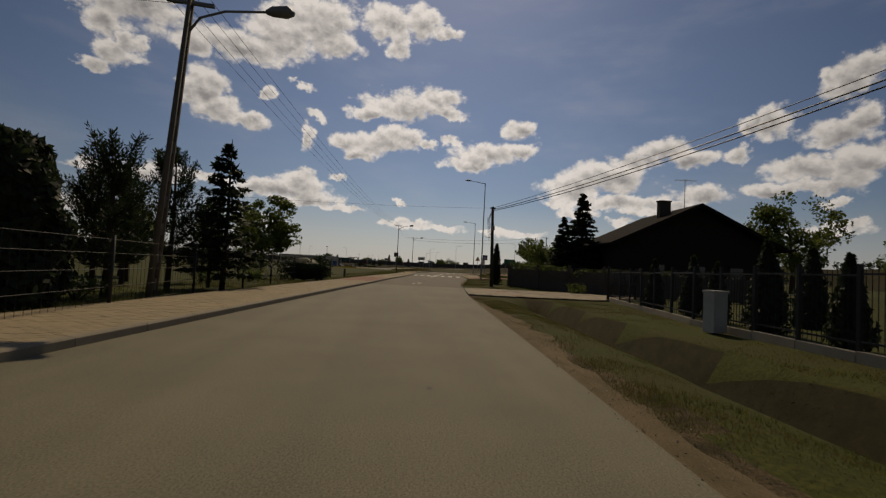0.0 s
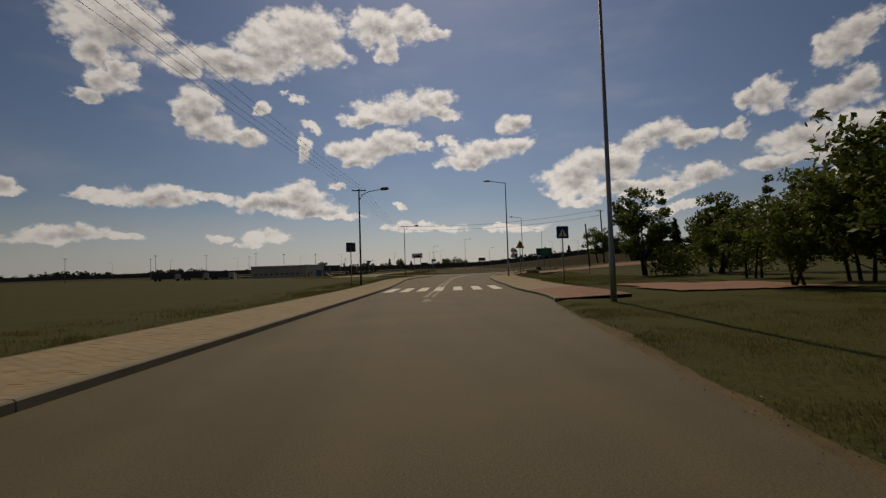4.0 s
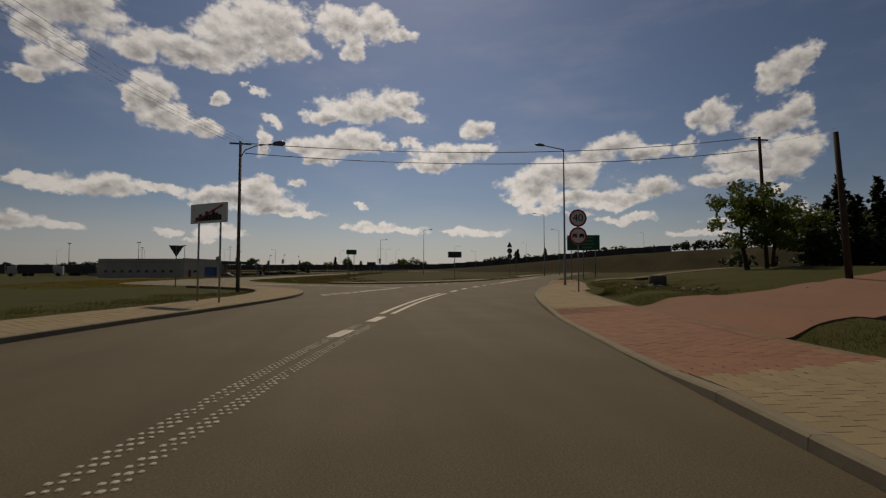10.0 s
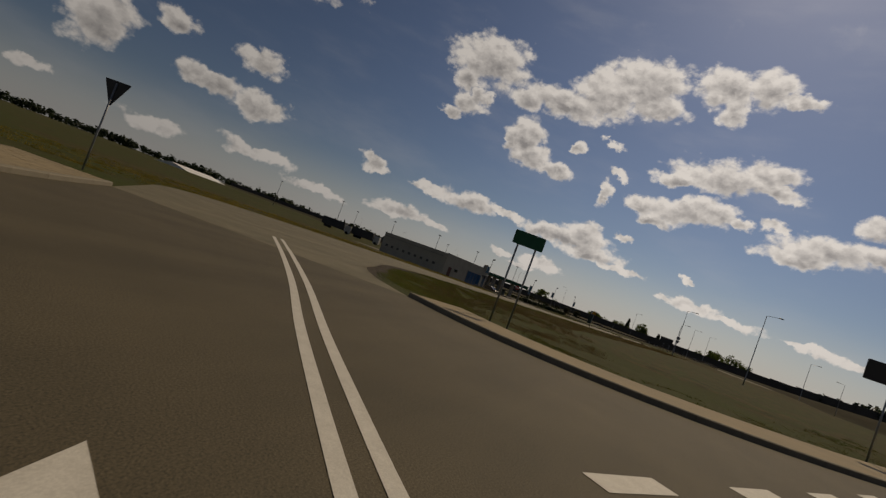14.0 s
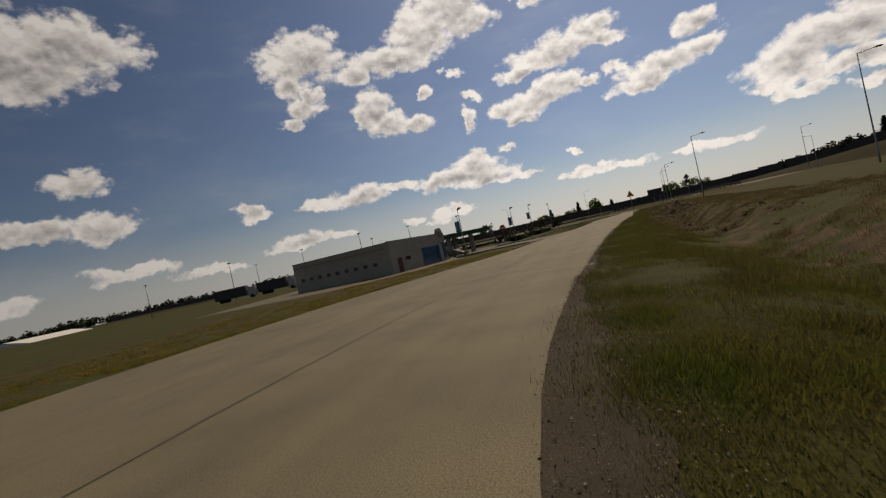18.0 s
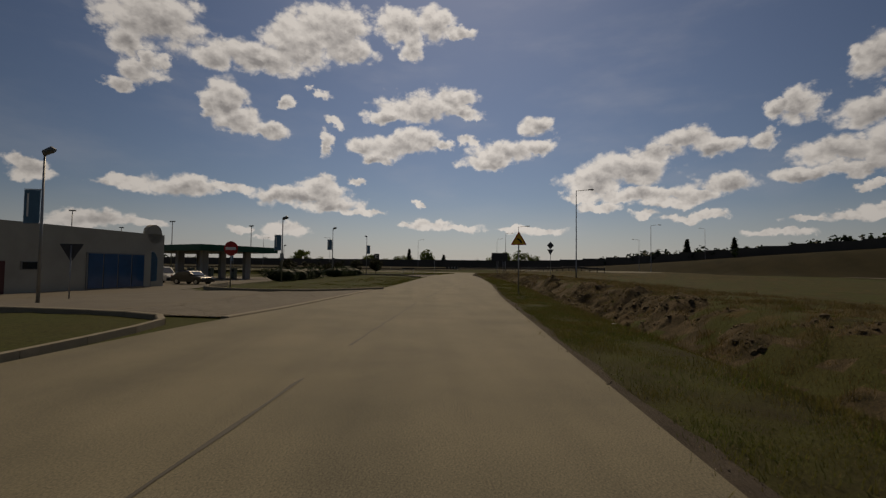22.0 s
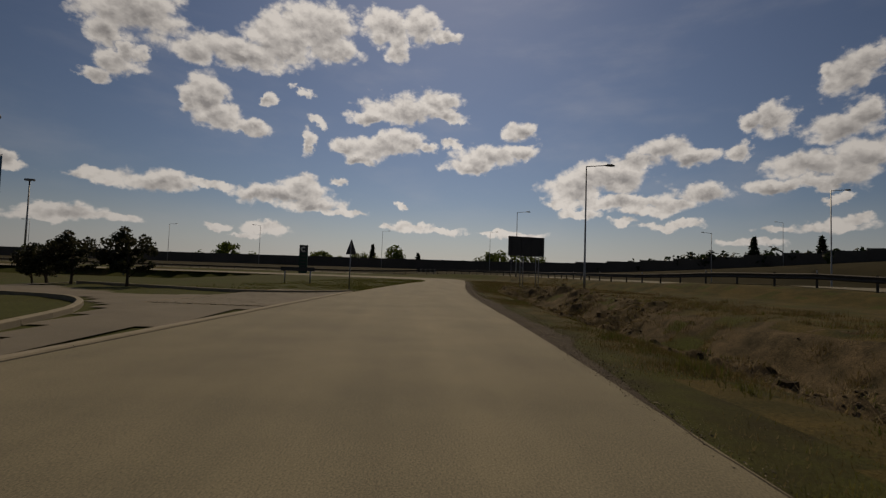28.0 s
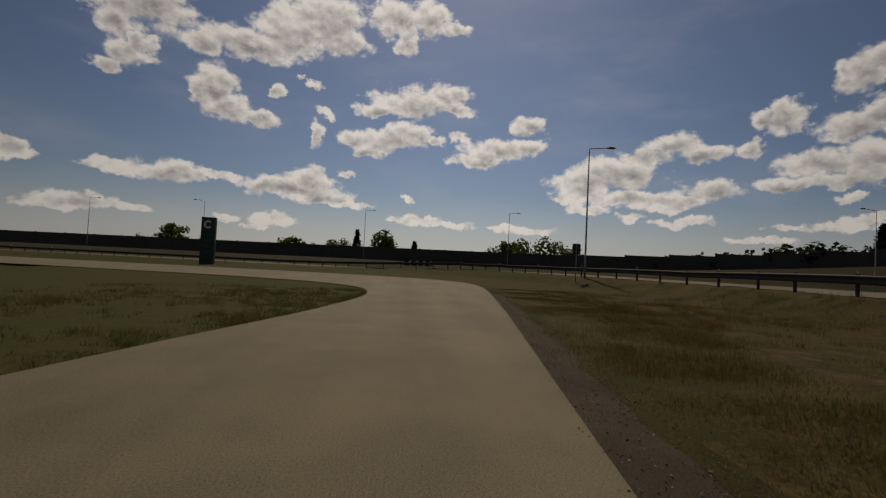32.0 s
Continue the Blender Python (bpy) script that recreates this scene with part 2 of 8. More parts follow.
def material(name, color, rough=0.8, metal=0.0, vary=0.0, scale=3.0, fine_scale=60.0, fine_vary=0.0, bump=0.0, bump_scale=80.0, tint=None, per_object=0.0, spec=0.3, streak=0.0):
    """A surface with broad stains, fine grain and relief, all in metres."""
    m = bpy.data.materials.new(name)
    m.use_nodes = True
    nt = m.node_tree
    bsdf = nt.nodes["Principled BSDF"]
    bsdf.inputs["Roughness"].default_value, bsdf.inputs["Metallic"].default_value = rough, metal
    bsdf.inputs["Specular IOR Level"].default_value = spec
    bsdf.inputs["Base Color"].default_value = (*color, 1)
    if not (vary or fine_vary or bump or per_object):
        return m
    tex = nt.nodes.new("ShaderNodeTexCoord")
    src = tex.outputs["Object"]

    def noise_node(sc, detail=5.0, rg=0.6):
        n = nt.nodes.new("ShaderNodeTexNoise")
        n.inputs["Scale"].default_value, n.inputs["Detail"].default_value, n.inputs["Roughness"].default_value = sc, detail, rg
        nt.links.new(src, n.inputs["Vector"])
        return n.outputs["Fac"]

    def mathn(op, a, b):
        n = nt.nodes.new("ShaderNodeMath")
        n.operation = op
        for k, v in ((0, a), (1, b)):
            if isinstance(v, (int, float)):
                n.inputs[k].default_value = v
            else:
                nt.links.new(v, n.inputs[k])
        return n.outputs[0]

    other = tint or tuple(c * 0.55 for c in color)
    mix = nt.nodes.new("ShaderNodeMix")
    mix.data_type = "RGBA"
    mix.inputs[6].default_value, mix.inputs[7].default_value = (*color, 1), (*other, 1)
    broad = nt.nodes.new("ShaderNodeMapRange")
    nt.links.new(noise_node(scale), broad.inputs[0])
    broad.inputs[1].default_value, broad.inputs[2].default_value, broad.inputs[4].default_value = 0.35, 0.7, vary
    nt.links.new(broad.outputs[0], mix.inputs[0])
    value = nt.nodes.new("ShaderNodeHueSaturation")
    nt.links.new(mix.outputs[2], value.inputs["Color"])
    grain = mathn("ADD", mathn("MULTIPLY", mathn("SUBTRACT", noise_node(fine_scale, 3.0, 0.7), 0.5), 2 * fine_vary), 1.0)
    if streak:
        along = nt.nodes.new("ShaderNodeMapping")
        along.inputs["Scale"].default_value = (1.3, 0.05, 1.0)
        nt.links.new(src, along.inputs[0])
        tracks = nt.nodes.new("ShaderNodeTexNoise")
        tracks.inputs["Scale"].default_value, tracks.inputs["Detail"].default_value = 1.0, 6.0
        nt.links.new(along.outputs[0], tracks.inputs["Vector"])
        grain = mathn("ADD", grain, mathn("MULTIPLY", mathn("SUBTRACT", tracks.outputs["Fac"], 0.5), 2 * streak))
    if per_object:
        info = nt.nodes.new("ShaderNodeObjectInfo")
        grain = mathn("ADD", grain, mathn("MULTIPLY", mathn("SUBTRACT", info.outputs["Random"], 0.5), per_object))
    nt.links.new(grain, value.inputs["Value"])
    nt.links.new(value.outputs[0], bsdf.inputs["Base Color"])
    if bump:
        bn = nt.nodes.new("ShaderNodeBump")
        bn.inputs["Strength"].default_value, bn.inputs["Distance"].default_value = bump, 0.01
        nt.links.new(noise_node(bump_scale, 4.0, 0.7), bn.inputs["Height"])
        nt.links.new(bn.outputs[0], bsdf.inputs["Normal"])
    return m


ASPHALT_OLD = material("worn_asphalt", (0.132, 0.121, 0.080), 0.8, vary=0.8, scale=0.6, fine_scale=75, fine_vary=1.45, bump=0.22, bump_scale=150, tint=(0.100, 0.091, 0.060), streak=0.32)
ASPHALT_NEW = material("newer_asphalt", (0.069, 0.058, 0.035), 0.8, vary=0.8, scale=0.6, fine_scale=75, fine_vary=1.45, bump=0.22, bump_scale=150, tint=(0.094, 0.077, 0.046), streak=0.32)
ASPHALT_SIDE = material("side_road_asphalt", (0.157, 0.139, 0.090), 0.8, vary=0.8, scale=0.6, fine_scale=75, fine_vary=1.45, bump=0.22, bump_scale=150, tint=(0.098, 0.089, 0.058), streak=0.32)
PAVER = material("concrete_pavers", (0.26, 0.207, 0.125), 0.85, vary=0.5, scale=0.8, fine_scale=50, fine_vary=0.25, bump=0.3, tint=(0.18, 0.155, 0.105))
PAVER_RED = material("red_pavers", (0.23, 0.115, 0.075), 0.85, vary=0.5, scale=0.8, fine_scale=50, fine_vary=0.25, bump=0.3, tint=(0.19, 0.11, 0.075))
PAVER_YELLOW = material("yellow_pavers", (0.27, 0.215, 0.11), 0.85, vary=0.4, scale=0.8, fine_scale=50, fine_vary=0.25, bump=0.3)
KERB = material("kerb_concrete", (0.22, 0.195, 0.145), 0.85, vary=0.6, scale=1.2, fine_scale=70, fine_vary=0.3, bump=0.3)
SLAB = material("pale_slabs", (0.30, 0.27, 0.215), 0.85, vary=0.5, scale=0.7, fine_scale=60, fine_vary=0.2, bump=0.2)
PAINT = material("road_paint", (0.55, 0.53, 0.47), 0.6, vary=0.6, scale=6.0, fine_scale=90, fine_vary=0.35, bump=0.2, tint=(0.42, 0.40, 0.35))
GRASS_GROUND = material("meadow_ground", (0.044, 0.053, 0.012), 0.95, vary=1.0, scale=0.35, fine_scale=18.0, fine_vary=1.2, bump=0.8, bump_scale=18, tint=(0.047, 0.045, 0.014), spec=0.1)
GRAVEL = material("gravel_verge", (0.078, 0.066, 0.052), 0.95, vary=0.7, scale=1.5, fine_scale=70, fine_vary=1.0, bump=1.0, bump_scale=70, spec=0.1)
STEEL = material("galvanised_steel", (0.30, 0.31, 0.32), 0.5, 0.7, vary=0.4, scale=2.0, fine_scale=30, fine_vary=0.15)
LAMP_GREY = material("lamp_grey", (0.16, 0.17, 0.18), 0.5, 0.3, vary=0.3, scale=3.0)
CONCRETE_POLE = material("pole_concrete", (0.115, 0.104, 0.088), 0.9, vary=0.6, scale=1.5, fine_scale=40, fine_vary=0.3, bump=0.3)
WOOD_POLE = material("tarred_wood", (0.07, 0.052, 0.038), 0.9, vary=0.6, scale=2.5, fine_scale=30, fine_vary=0.4, bump=0.4, bump_scale=30)
WIRE = material("cable_black", (0.02, 0.02, 0.022), 0.5)
SIGN_BACK = material("sign_back_grey", (0.055, 0.055, 0.058), 0.65, 0.0, vary=0.3, scale=4.0)
RED = material("sign_red", (0.42, 0.025, 0.02), 0.4, vary=0.2, scale=5.0)
YELLOW = material("sign_yellow", (0.75, 0.42, 0.03), 0.45, vary=0.2, scale=5.0)
WHITE = material("sign_white", (0.72, 0.72, 0.70), 0.45, vary=0.25, scale=5.0)
BLUE = material("sign_blue", (0.012, 0.035, 0.13), 0.45, vary=0.2, scale=5.0)
GREEN = material("sign_green", (0.01, 0.10, 0.055), 0.45, vary=0.2, scale=5.0)
BLACK = material("matt_black", (0.018, 0.018, 0.018), 0.6, vary=0.2, scale=5.0)
BARK = material("bark", (0.06, 0.045, 0.032), 0.95, vary=0.6, scale=6.0, fine_scale=40, fine_vary=0.4, bump=0.6, bump_scale=25)


def leaf_material(name, color, tint):
    m = material(name, color, 0.6, vary=1.0, scale=1.2, fine_scale=8.0, fine_vary=0.5, tint=tint, spec=0.25)
    nt = m.node_tree
    bsdf = nt.nodes["Principled BSDF"]
    glow = nt.nodes.new("ShaderNodeBsdfTranslucent")
    mixs = nt.nodes.new("ShaderNodeMixShader")
    mixs.inputs[0].default_value = 0.42
    nt.links.new(bsdf.inputs["Base Color"].links[0].from_socket, glow.inputs[0])
    nt.links.new(bsdf.outputs[0], mixs.inputs[1])
    nt.links.new(glow.outputs[0], mixs.inputs[2])
    nt.links.new(mixs.outputs[0], nt.nodes["Material Output"].inputs["Surface"])
    return m


LEAF = leaf_material("leaves", (0.075, 0.118, 0.022), (0.13, 0.150, 0.036))
NEEDLE = leaf_material("needles", (0.014, 0.026, 0.011), (0.025, 0.038, 0.014))
DARK_LEAF = leaf_material("dark_leaves", (0.022, 0.03, 0.014), (0.045, 0.04, 0.022))
FRESH = leaf_material("fresh_blades", (0.095, 0.130, 0.020), (0.18, 0.150, 0.040))
THUJA = leaf_material("thuja", (0.018, 0.032, 0.014), (0.035, 0.05, 0.02))
BLADE = leaf_material("grass_blades", (0.075, 0.100, 0.018), (0.15, 0.120, 0.040))

# ---- mesh helpers ----


def link_mesh(name, verts, faces, mat, parent=None, smooth=False):
    me = bpy.data.meshes.new(name)
    me.from_pydata([tuple(map(float, v)) for v in verts], [], [tuple(map(int, f)) for f in faces])
    me.materials.append(mat)
    if smooth:
        me.polygons.foreach_set("use_smooth", [True] * len(me.polygons))
    me.update()
    ob = new(name, me)
    ob.parent = parent
    return ob


def part(name, bm, mat, parent, label=""):
    me = bpy.data.meshes.new(name)
    bm.to_mesh(me)
    bm.free()
    me.materials.append(mat)
    ob = new(name, me)
    ob.parent = parent
    if label:
        ob["label"] = label
    return ob


def thing(name, m, label, category, group="", kind=""):
    ob = new(name)
    ob.matrix_world = m
    return tagged(ob, label, category, group, kind)


def add_box(bm, center, size, turn=None, bevel=0.0):
    m = Matrix.Translation(center) @ (turn or Matrix()) @ Matrix.Diagonal((*size, 1))
    made = bmesh.ops.create_cube(bm, size=1.0, matrix=m)
    if bevel:
        edges = {e for v in made["verts"] for e in v.link_edges}
        bmesh.ops.bevel(bm, geom=list(edges), offset=bevel, segments=2, affect="EDGES", profile=0.7)
    return bm


def add_tube(bm, points, radii, sides=10, caps=True):
    """A tapered tube through points."""
    points = [Vector(p) for p in points]
    if isinstance(radii, (int, float)):
        radii = [radii] * len(points)
    rings = []
    for i, p in enumerate(points):
        d = (points[min(i + 1, len(points) - 1)] - points[max(i - 1, 0)]).normalized()
        ref = Vector((0, 0, 1)) if abs(d.z) < 0.95 else Vector((1, 0, 0))
        a = d.cross(ref).normalized()
        b = d.cross(a)
        rings.append([bm.verts.new(p + radii[i] * (math.cos(k * math.tau / sides) * a + math.sin(k * math.tau / sides) * b)) for k in range(sides)])
    for r, s in zip(rings, rings[1:]):
        for k in range(sides):
            f = bm.faces.new((r[k], r[(k + 1) % sides], s[(k + 1) % sides], s[k]))
            f.smooth = True
    if caps:
        bm.faces.new(rings[0][::-1])
        bm.faces.new(rings[-1])
    return bm


def add_plate(bm, outline, thick, at=(0, 0, 0)):
    """An upright plate facing -y: outline of (x, z) turned counter-clockwise as seen from the front."""
    front = [bm.verts.new((x + at[0], at[1], z + at[2])) for x, z in outline]
    rear = [bm.verts.new((x + at[0], at[1] + thick, z + at[2])) for x, z in outline]
    bm.faces.new(front)
    bm.faces.new(rear[::-1])
    n = len(outline)
    for k in range(n):
        bm.faces.new((front[k], rear[k], rear[(k + 1) % n], front[(k + 1) % n]))
    return bm


def disc(r, n=32):
    return [(r * math.cos(k * math.tau / n), r * math.sin(k * math.tau / n)) for k in range(n)]


def rounded(points, r, steps=4):
    """A polygon with its corners rounded."""
    out, n = [], len(points)
    for k in range(n):
        p, a, b = (Vector(points[j % n]) for j in (k, k - 1, k + 1))
        u, v = (a - p).normalized() * r, (b - p).normalized() * r
        for s in range(steps + 1):
            t = s / steps
            out.append(tuple(p + u * (1 - t) ** 2 + v * t**2))
    return out


def smooth_line(points, step=1.0):
    """Points every step metres along a smooth curve through the given ones."""
    p = [Vector((*q, 0)) if len(q) == 2 else Vector(q) for q in points]
    dense = []
    for i in range(len(p) - 1):
        a, b, c, d = p[max(i - 1, 0)], p[i], p[i + 1], p[min(i + 2, len(p) - 1)]
        for k in range(24):
            t = k / 24
            dense.append(0.5 * (2 * b + (c - a) * t + (2 * a - 5 * b + 4 * c - d) * t * t + (3 * b - a - 3 * c + d) * t**3))
    dense.append(p[-1])
    out, run = [dense[0]], 0.0
    for a, b in zip(dense, dense[1:]):
        run += (b - a).length
        if run >= step:
            out.append(b)
            run = 0.0
    if (out[-1] - dense[-1]).length > 0.05:
        out.append(dense[-1])
    return [(v.x, v.y) for v in out]


def offset_line(line, d):
    """The line moved d metres to its right."""
    out = []
    for i, (x, y) in enumerate(line):
        a, b = line[max(i - 1, 0)], line[min(i + 1, len(line) - 1)]
        t = Vector((b[0] - a[0], b[1] - a[1])).normalized()
        out.append((x + t.y * d, y - t.x * d))
    return out


def between(line, y0, y1):
    return [p for p in line if y0 <= p[1] <= y1]


def flat_polygon(name, outline, z, mat, parent=None):
    from mathutils.geometry import tessellate_polygon
    pts = [Vector((x, y, 0)) for x, y in outline]
    tris = tessellate_polygon([pts])
    faces = []
    for f in tris:
        a, b, c = (pts[k] for k in f)
        up = (b - a).cross(c - a).z > 0
        faces.append(f if up else f[::-1])
    return link_mesh(name, [(x, y, z) for x, y in outline], faces, mat, parent)


def ribbon(name, line_a, line_b, za, zb, mat, parent=None):
    n = min(len(line_a), len(line_b))
    verts = [(*p, za) for p in line_a[:n]] + [(*p, zb) for p in line_b[:n]]
    return link_mesh(name, verts, [(i, i + 1, n + i + 1, n + i) for i in range(n - 1)], mat, parent)


# ---- plan: edges of the carriageways ----
MAIN_RIGHT = smooth_line([(-9.5, 10), (-7.6, 30), (-6.4, 43), (-5.1, 58), (-4.15, 65.5), (-3.4, 72), (-1.0, 85), (0.3, 91), (0.75, 97), (1.55, 103), (2.3, 109), (4.0, 119.5), (5.9, 128), (7.4, 134), (9.4, 140), (11.2, 144.3), (13.3, 148.8), (15.9, 153.8), (20.8, 164.3), (26, 174), (33, 187), (44, 207), (70, 252), (110, 320)])
MAIN_LEFT = smooth_line([(-15.0, 10), (-13.2, 30), (-11.95, 43), (-10.4, 58), (-9.4, 67), (-8.5, 76), (-6.6, 92), (-5.9, 98), (-5.25, 105), (-4.6, 115), (-3.9, 125), (-2.6, 132), (-1.1, 137.5), (-0.1, 142.5), (-0.3, 147), (-1.7, 151), (-4.2, 154.4), (-7.2, 157.3)])
MAIN_FAR = smooth_line([(0.0, 161.4), (3.0, 160.4), (6.4, 160.9), (10, 163.3), (14.3, 168), (20, 177), (26.5, 189), (38, 210), (64, 256), (104, 324)])
SIDE_IN = smooth_line([(0.0, 161.4), (-2.2, 162.9), (-4.3, 165.2), (-5.7, 167.8), (-7.35, 170.6), (-8.75, 173.8), (-9.6, 178.8), (-9.45, 185), (-9.0, 191), (-8.2, 201), (-7.4, 209), (-6.4, 218), (-5.5, 226), (-4.4, 234), (-3.2, 243), (-1.8, 256), (-0.85, 266.5), (-0.05, 278), (0.98, 287), (2.12, 294.8), (4.0, 307), (5.3, 318), (4.5, 324), (0, 328), (-10, 331), (-40, 336), (-120, 345)])
SIDE_OUT = smooth_line([(-7.2, 157.3), (-11.2, 160.2), (-15.6, 163.6), (-18.4, 168), (-19.3, 174), (-19.4, 182), (-18.4, 191), (-16.2, 199), (-14.5, 206), (-13.85, 212), (-13.3, 216.5), (-12.4, 221), (-11.2, 230), (-10.0, 240), (-8.7, 254), (-7.3, 266), (-5.6, 279), (-4.3, 287), (-2.4, 297), (-0.9, 303.5), (-0.3, 309), (-1.6, 313.5), (-5.5, 316.5), (-14, 319), (-42, 324), (-120, 333)])

# ---- ground: one sheet to the horizon, with ditches and the far road bank ----


def away_from(px, py, line):
    """Distance of many points from a line, and the side (positive to the right of it)."""
    best = np.full(px.shape, 1e9)
    side = np.zeros(px.shape)
    for (ax, ay), (bx, by) in zip(line, line[1:]):
        dx, dy = bx - ax, by - ay
        t = np.clip(((px - ax) * dx + (py - ay) * dy) / (dx * dx + dy * dy + 1e-9), 0, 1)
        d = np.hypot(px - ax - t * dx, py - ay - t * dy)
        near = d < best
        side = np.where(near, np.sign((px - ax) * dy - (py - ay) * dx), side)
        best = np.minimum(best, d)
    return best, side


def bell(v, c, w):
    return np.exp(-(((v - c) / w) ** 2))


def ramp(v, a, b):
    t = np.clip((v - a) / (b - a), 0, 1)
    return t * t * (3 - 2 * t)


def rough_noise(x, y, size, seed):
    rng = np.random.default_rng(seed)
    out = np.zeros_like(x)
    for _ in range(10):
        a, k, ph = rng.uniform(0, math.tau), rng.uniform(0.5, 1.6) / size, rng.uniform(0, math.tau)
        out += np.sin((x * math.cos(a) + y * math.sin(a)) * k * math.tau + ph)
    return out / 10


BANK = smooth_line([(-420, 470), (-200, 435), (-80, 415), (-10, 402), (60, 384), (120, 352), (170, 300), (210, 230), (240, 150), (262, 60), (280, -60)], 6.0)
SLIP = smooth_line([(27, 236), (24, 256), (21.6, 276), (19.8, 292), (19.2, 301), (20, 316), (17.8, 332), (12, 346), (2, 356), (-26, 369), (-80, 382), (-160, 394)], 4.0)
SIDE_IN_C, MAIN_RIGHT_C, MAIN_LEFT_C, SIDE_OUT_C, MAIN_FAR_C = (q[::3] + [q[-1]] for q in (SIDE_IN, MAIN_RIGHT, MAIN_LEFT, SIDE_OUT, MAIN_FAR))


def ground_height(x, y):
    z = np.full(x.shape, -0.03)
    near = (np.abs(x) < 150) & (y > 5) & (y < 360)
    xs, ys = x[near], y[near]
    h = z[near]
    n1 = rough_noise(xs, ys, 3.0, 1)
    n2 = rough_noise(xs, ys, 0.9, 2)
    # verge and ditch on the inner side of the service road
    d, s = away_from(xs, ys, SIDE_IN_C)
    along = ramp(ys, 168, 176) * (1 - ramp(ys, 284, 294)) * (s > 0)
    h = h - along * (0.55 + 0.35 * ramp(ys, 196, 212)) * bell(d, 3.9, 1.25) + along * ramp(d, 4.8, 6.6) * 0.22 + along * (0.10 * n2 + 0.12 * n1) * bell(d, 5.2, 1.5)
    h = h + along * ramp(ys, 218, 230) * (1 - ramp(ys, 284, 293)) * bell(d, 4.2, 1.5) * (0.30 * n2 + 0.16 * rough_noise(xs, ys, 0.8, 9))
    # roadside ditch before the first drive
    d, s = away_from(xs, ys, MAIN_RIGHT_C)
    along = (1 - ramp(ys, 56.5, 58.2)) * (s > 0)
    h = h - along * ((0.48 + 0.25 * ramp(ys, 50, 55)) * ramp(d, 1.9, 2.5) * (1 - ramp(d, 2.72, 3.02)) + 0.24 * ramp(d, 0.7, 2.2) * (1 - ramp(d, 2.72, 3.02)) + 0.07 * n2 * bell(d, 2.5, 0.8)) + along * ramp(d, 0.2, 1.2) * 0.03
    along = ramp(ys, 66, 69) * (1 - ramp(ys, 172, 190)) * (s > 0)
    h = h + along * (0.20 + 0.18 * ramp(ys, 118, 140)) * ramp(d, 1.7, 3.8) - along * ramp(ys, 112, 125) * 0.30 * bell(d, 6.8, 1.2)
    h = h + ramp(ys, 128, 147) * (1 - ramp(ys, 166, 182)) * (s > 0) * np.clip((d - 3.0) / 13.0, 0, 1) * (1 - ramp(xs, 85, 145)) * 1.0
    h = h + ramp(ys, 79, 88.3) * (1 - ramp(ys, 165.5, 169)) * (s > 0) * ramp(d, 0.05, 0.35) * (1 - 0.8 * ramp(d, 2.4, 4.0)) * (0.09 - 0.085 * ramp(ys, 125.4, 126.6) * (1 - ramp(ys, 134.2, 135.4)))
    # the station lies a little lower than the road
    h = h - 0.95 * ramp(-xs, 17, 33) * ramp(ys, 200, 222) * (1 - ramp(ys, 385, 400))
    # all roads lie on their bed
    road = np.minimum.reduce([away_from(xs, ys, q)[0] for q in (SIDE_IN_C, MAIN_RIGHT_C, MAIN_LEFT_C, SIDE_OUT_C, MAIN_FAR_C)])
    h = h + 0.05 * n1 * ramp(road, 1.5, 6.0) + 0.02 * n2 * ramp(road, 0.4, 2.0)
    z[near] = h
    d, s = away_from(x, y, BANK)
    z = z + (1.5 + 9.6 * ramp(x, 30, 180)) * (1 - ramp(d, 9.0, 24.0)) * ramp(np.hypot(x - 20, y - 250), 60, 110)
    d, s = away_from(x, y, SLIP)
    d = np.where(s > 0, 0.35 * d, d)
    z = z + 0.72 * (1 - ramp(d, 4.2, 7.0)) * ramp(y, 250, 285) * (1 - ramp(y, 345, 362))
    return z


def axis(fine_a, fine_b, fine_step, spans):
    out = list(np.arange(fine_a, fine_b, fine_step))
    for edge, sign in ((fine_a, -1), (fine_b, 1)):
        v, step = edge, fine_step
        extra = []
        while abs(v) < spans:
            step *= 1.16
            v += sign * step
            extra.append(v)
        out = extra[::-1] + out if sign < 0 else out + extra
    return np.array(sorted(set(out)))


gx, gy = axis(-24, 32, 0.3, 3500), axis(34, 326, 0.6, 3500)
GX, GY = np.meshgrid(gx, gy)
GZ = ground_height(GX, GY)


def inside(px, py, outline):
    res = np.zeros(px.shape, bool)
    n = len(outline)
    for k in range(n):
        (ax, ay), (bx, by) = outline[k], outline[(k + 1) % n]
        cut = ((ay > py) != (by > py)) & (px < (bx - ax) * (py - ay) / (by - ay + 1e-12) + ax)
        res ^= cut
    return res


ROAD_OUTLINE = MAIN_RIGHT + MAIN_FAR[::-1] + SIDE_IN[1:] + SIDE_OUT[::-1] + MAIN_LEFT[::-1][1:]
GZ = np.where(inside(GX, GY, ROAD_OUTLINE), -0.035, GZ)
bed = np.minimum(away_from(GX, GY, MAIN_RIGHT_C)[0], away_from(GX, GY, MAIN_FAR_C)[0])
GZ = np.where((GX > 27) & (GY > 172) & (bed < 9.0), np.minimum(GZ, -0.12), GZ)
nx, ny = len(gx), len(gy)
idx = np.arange(nx * ny).reshape(ny, nx)
quads = np.stack([idx[:-1, :-1], idx[:-1, 1:], idx[1:, 1:], idx[1:, :-1]], -1).reshape(-1, 4)
ground = link_mesh("ground", np.stack([GX, GY, GZ], -1).reshape(-1, 3), quads, GRASS_GROUND, smooth=True)
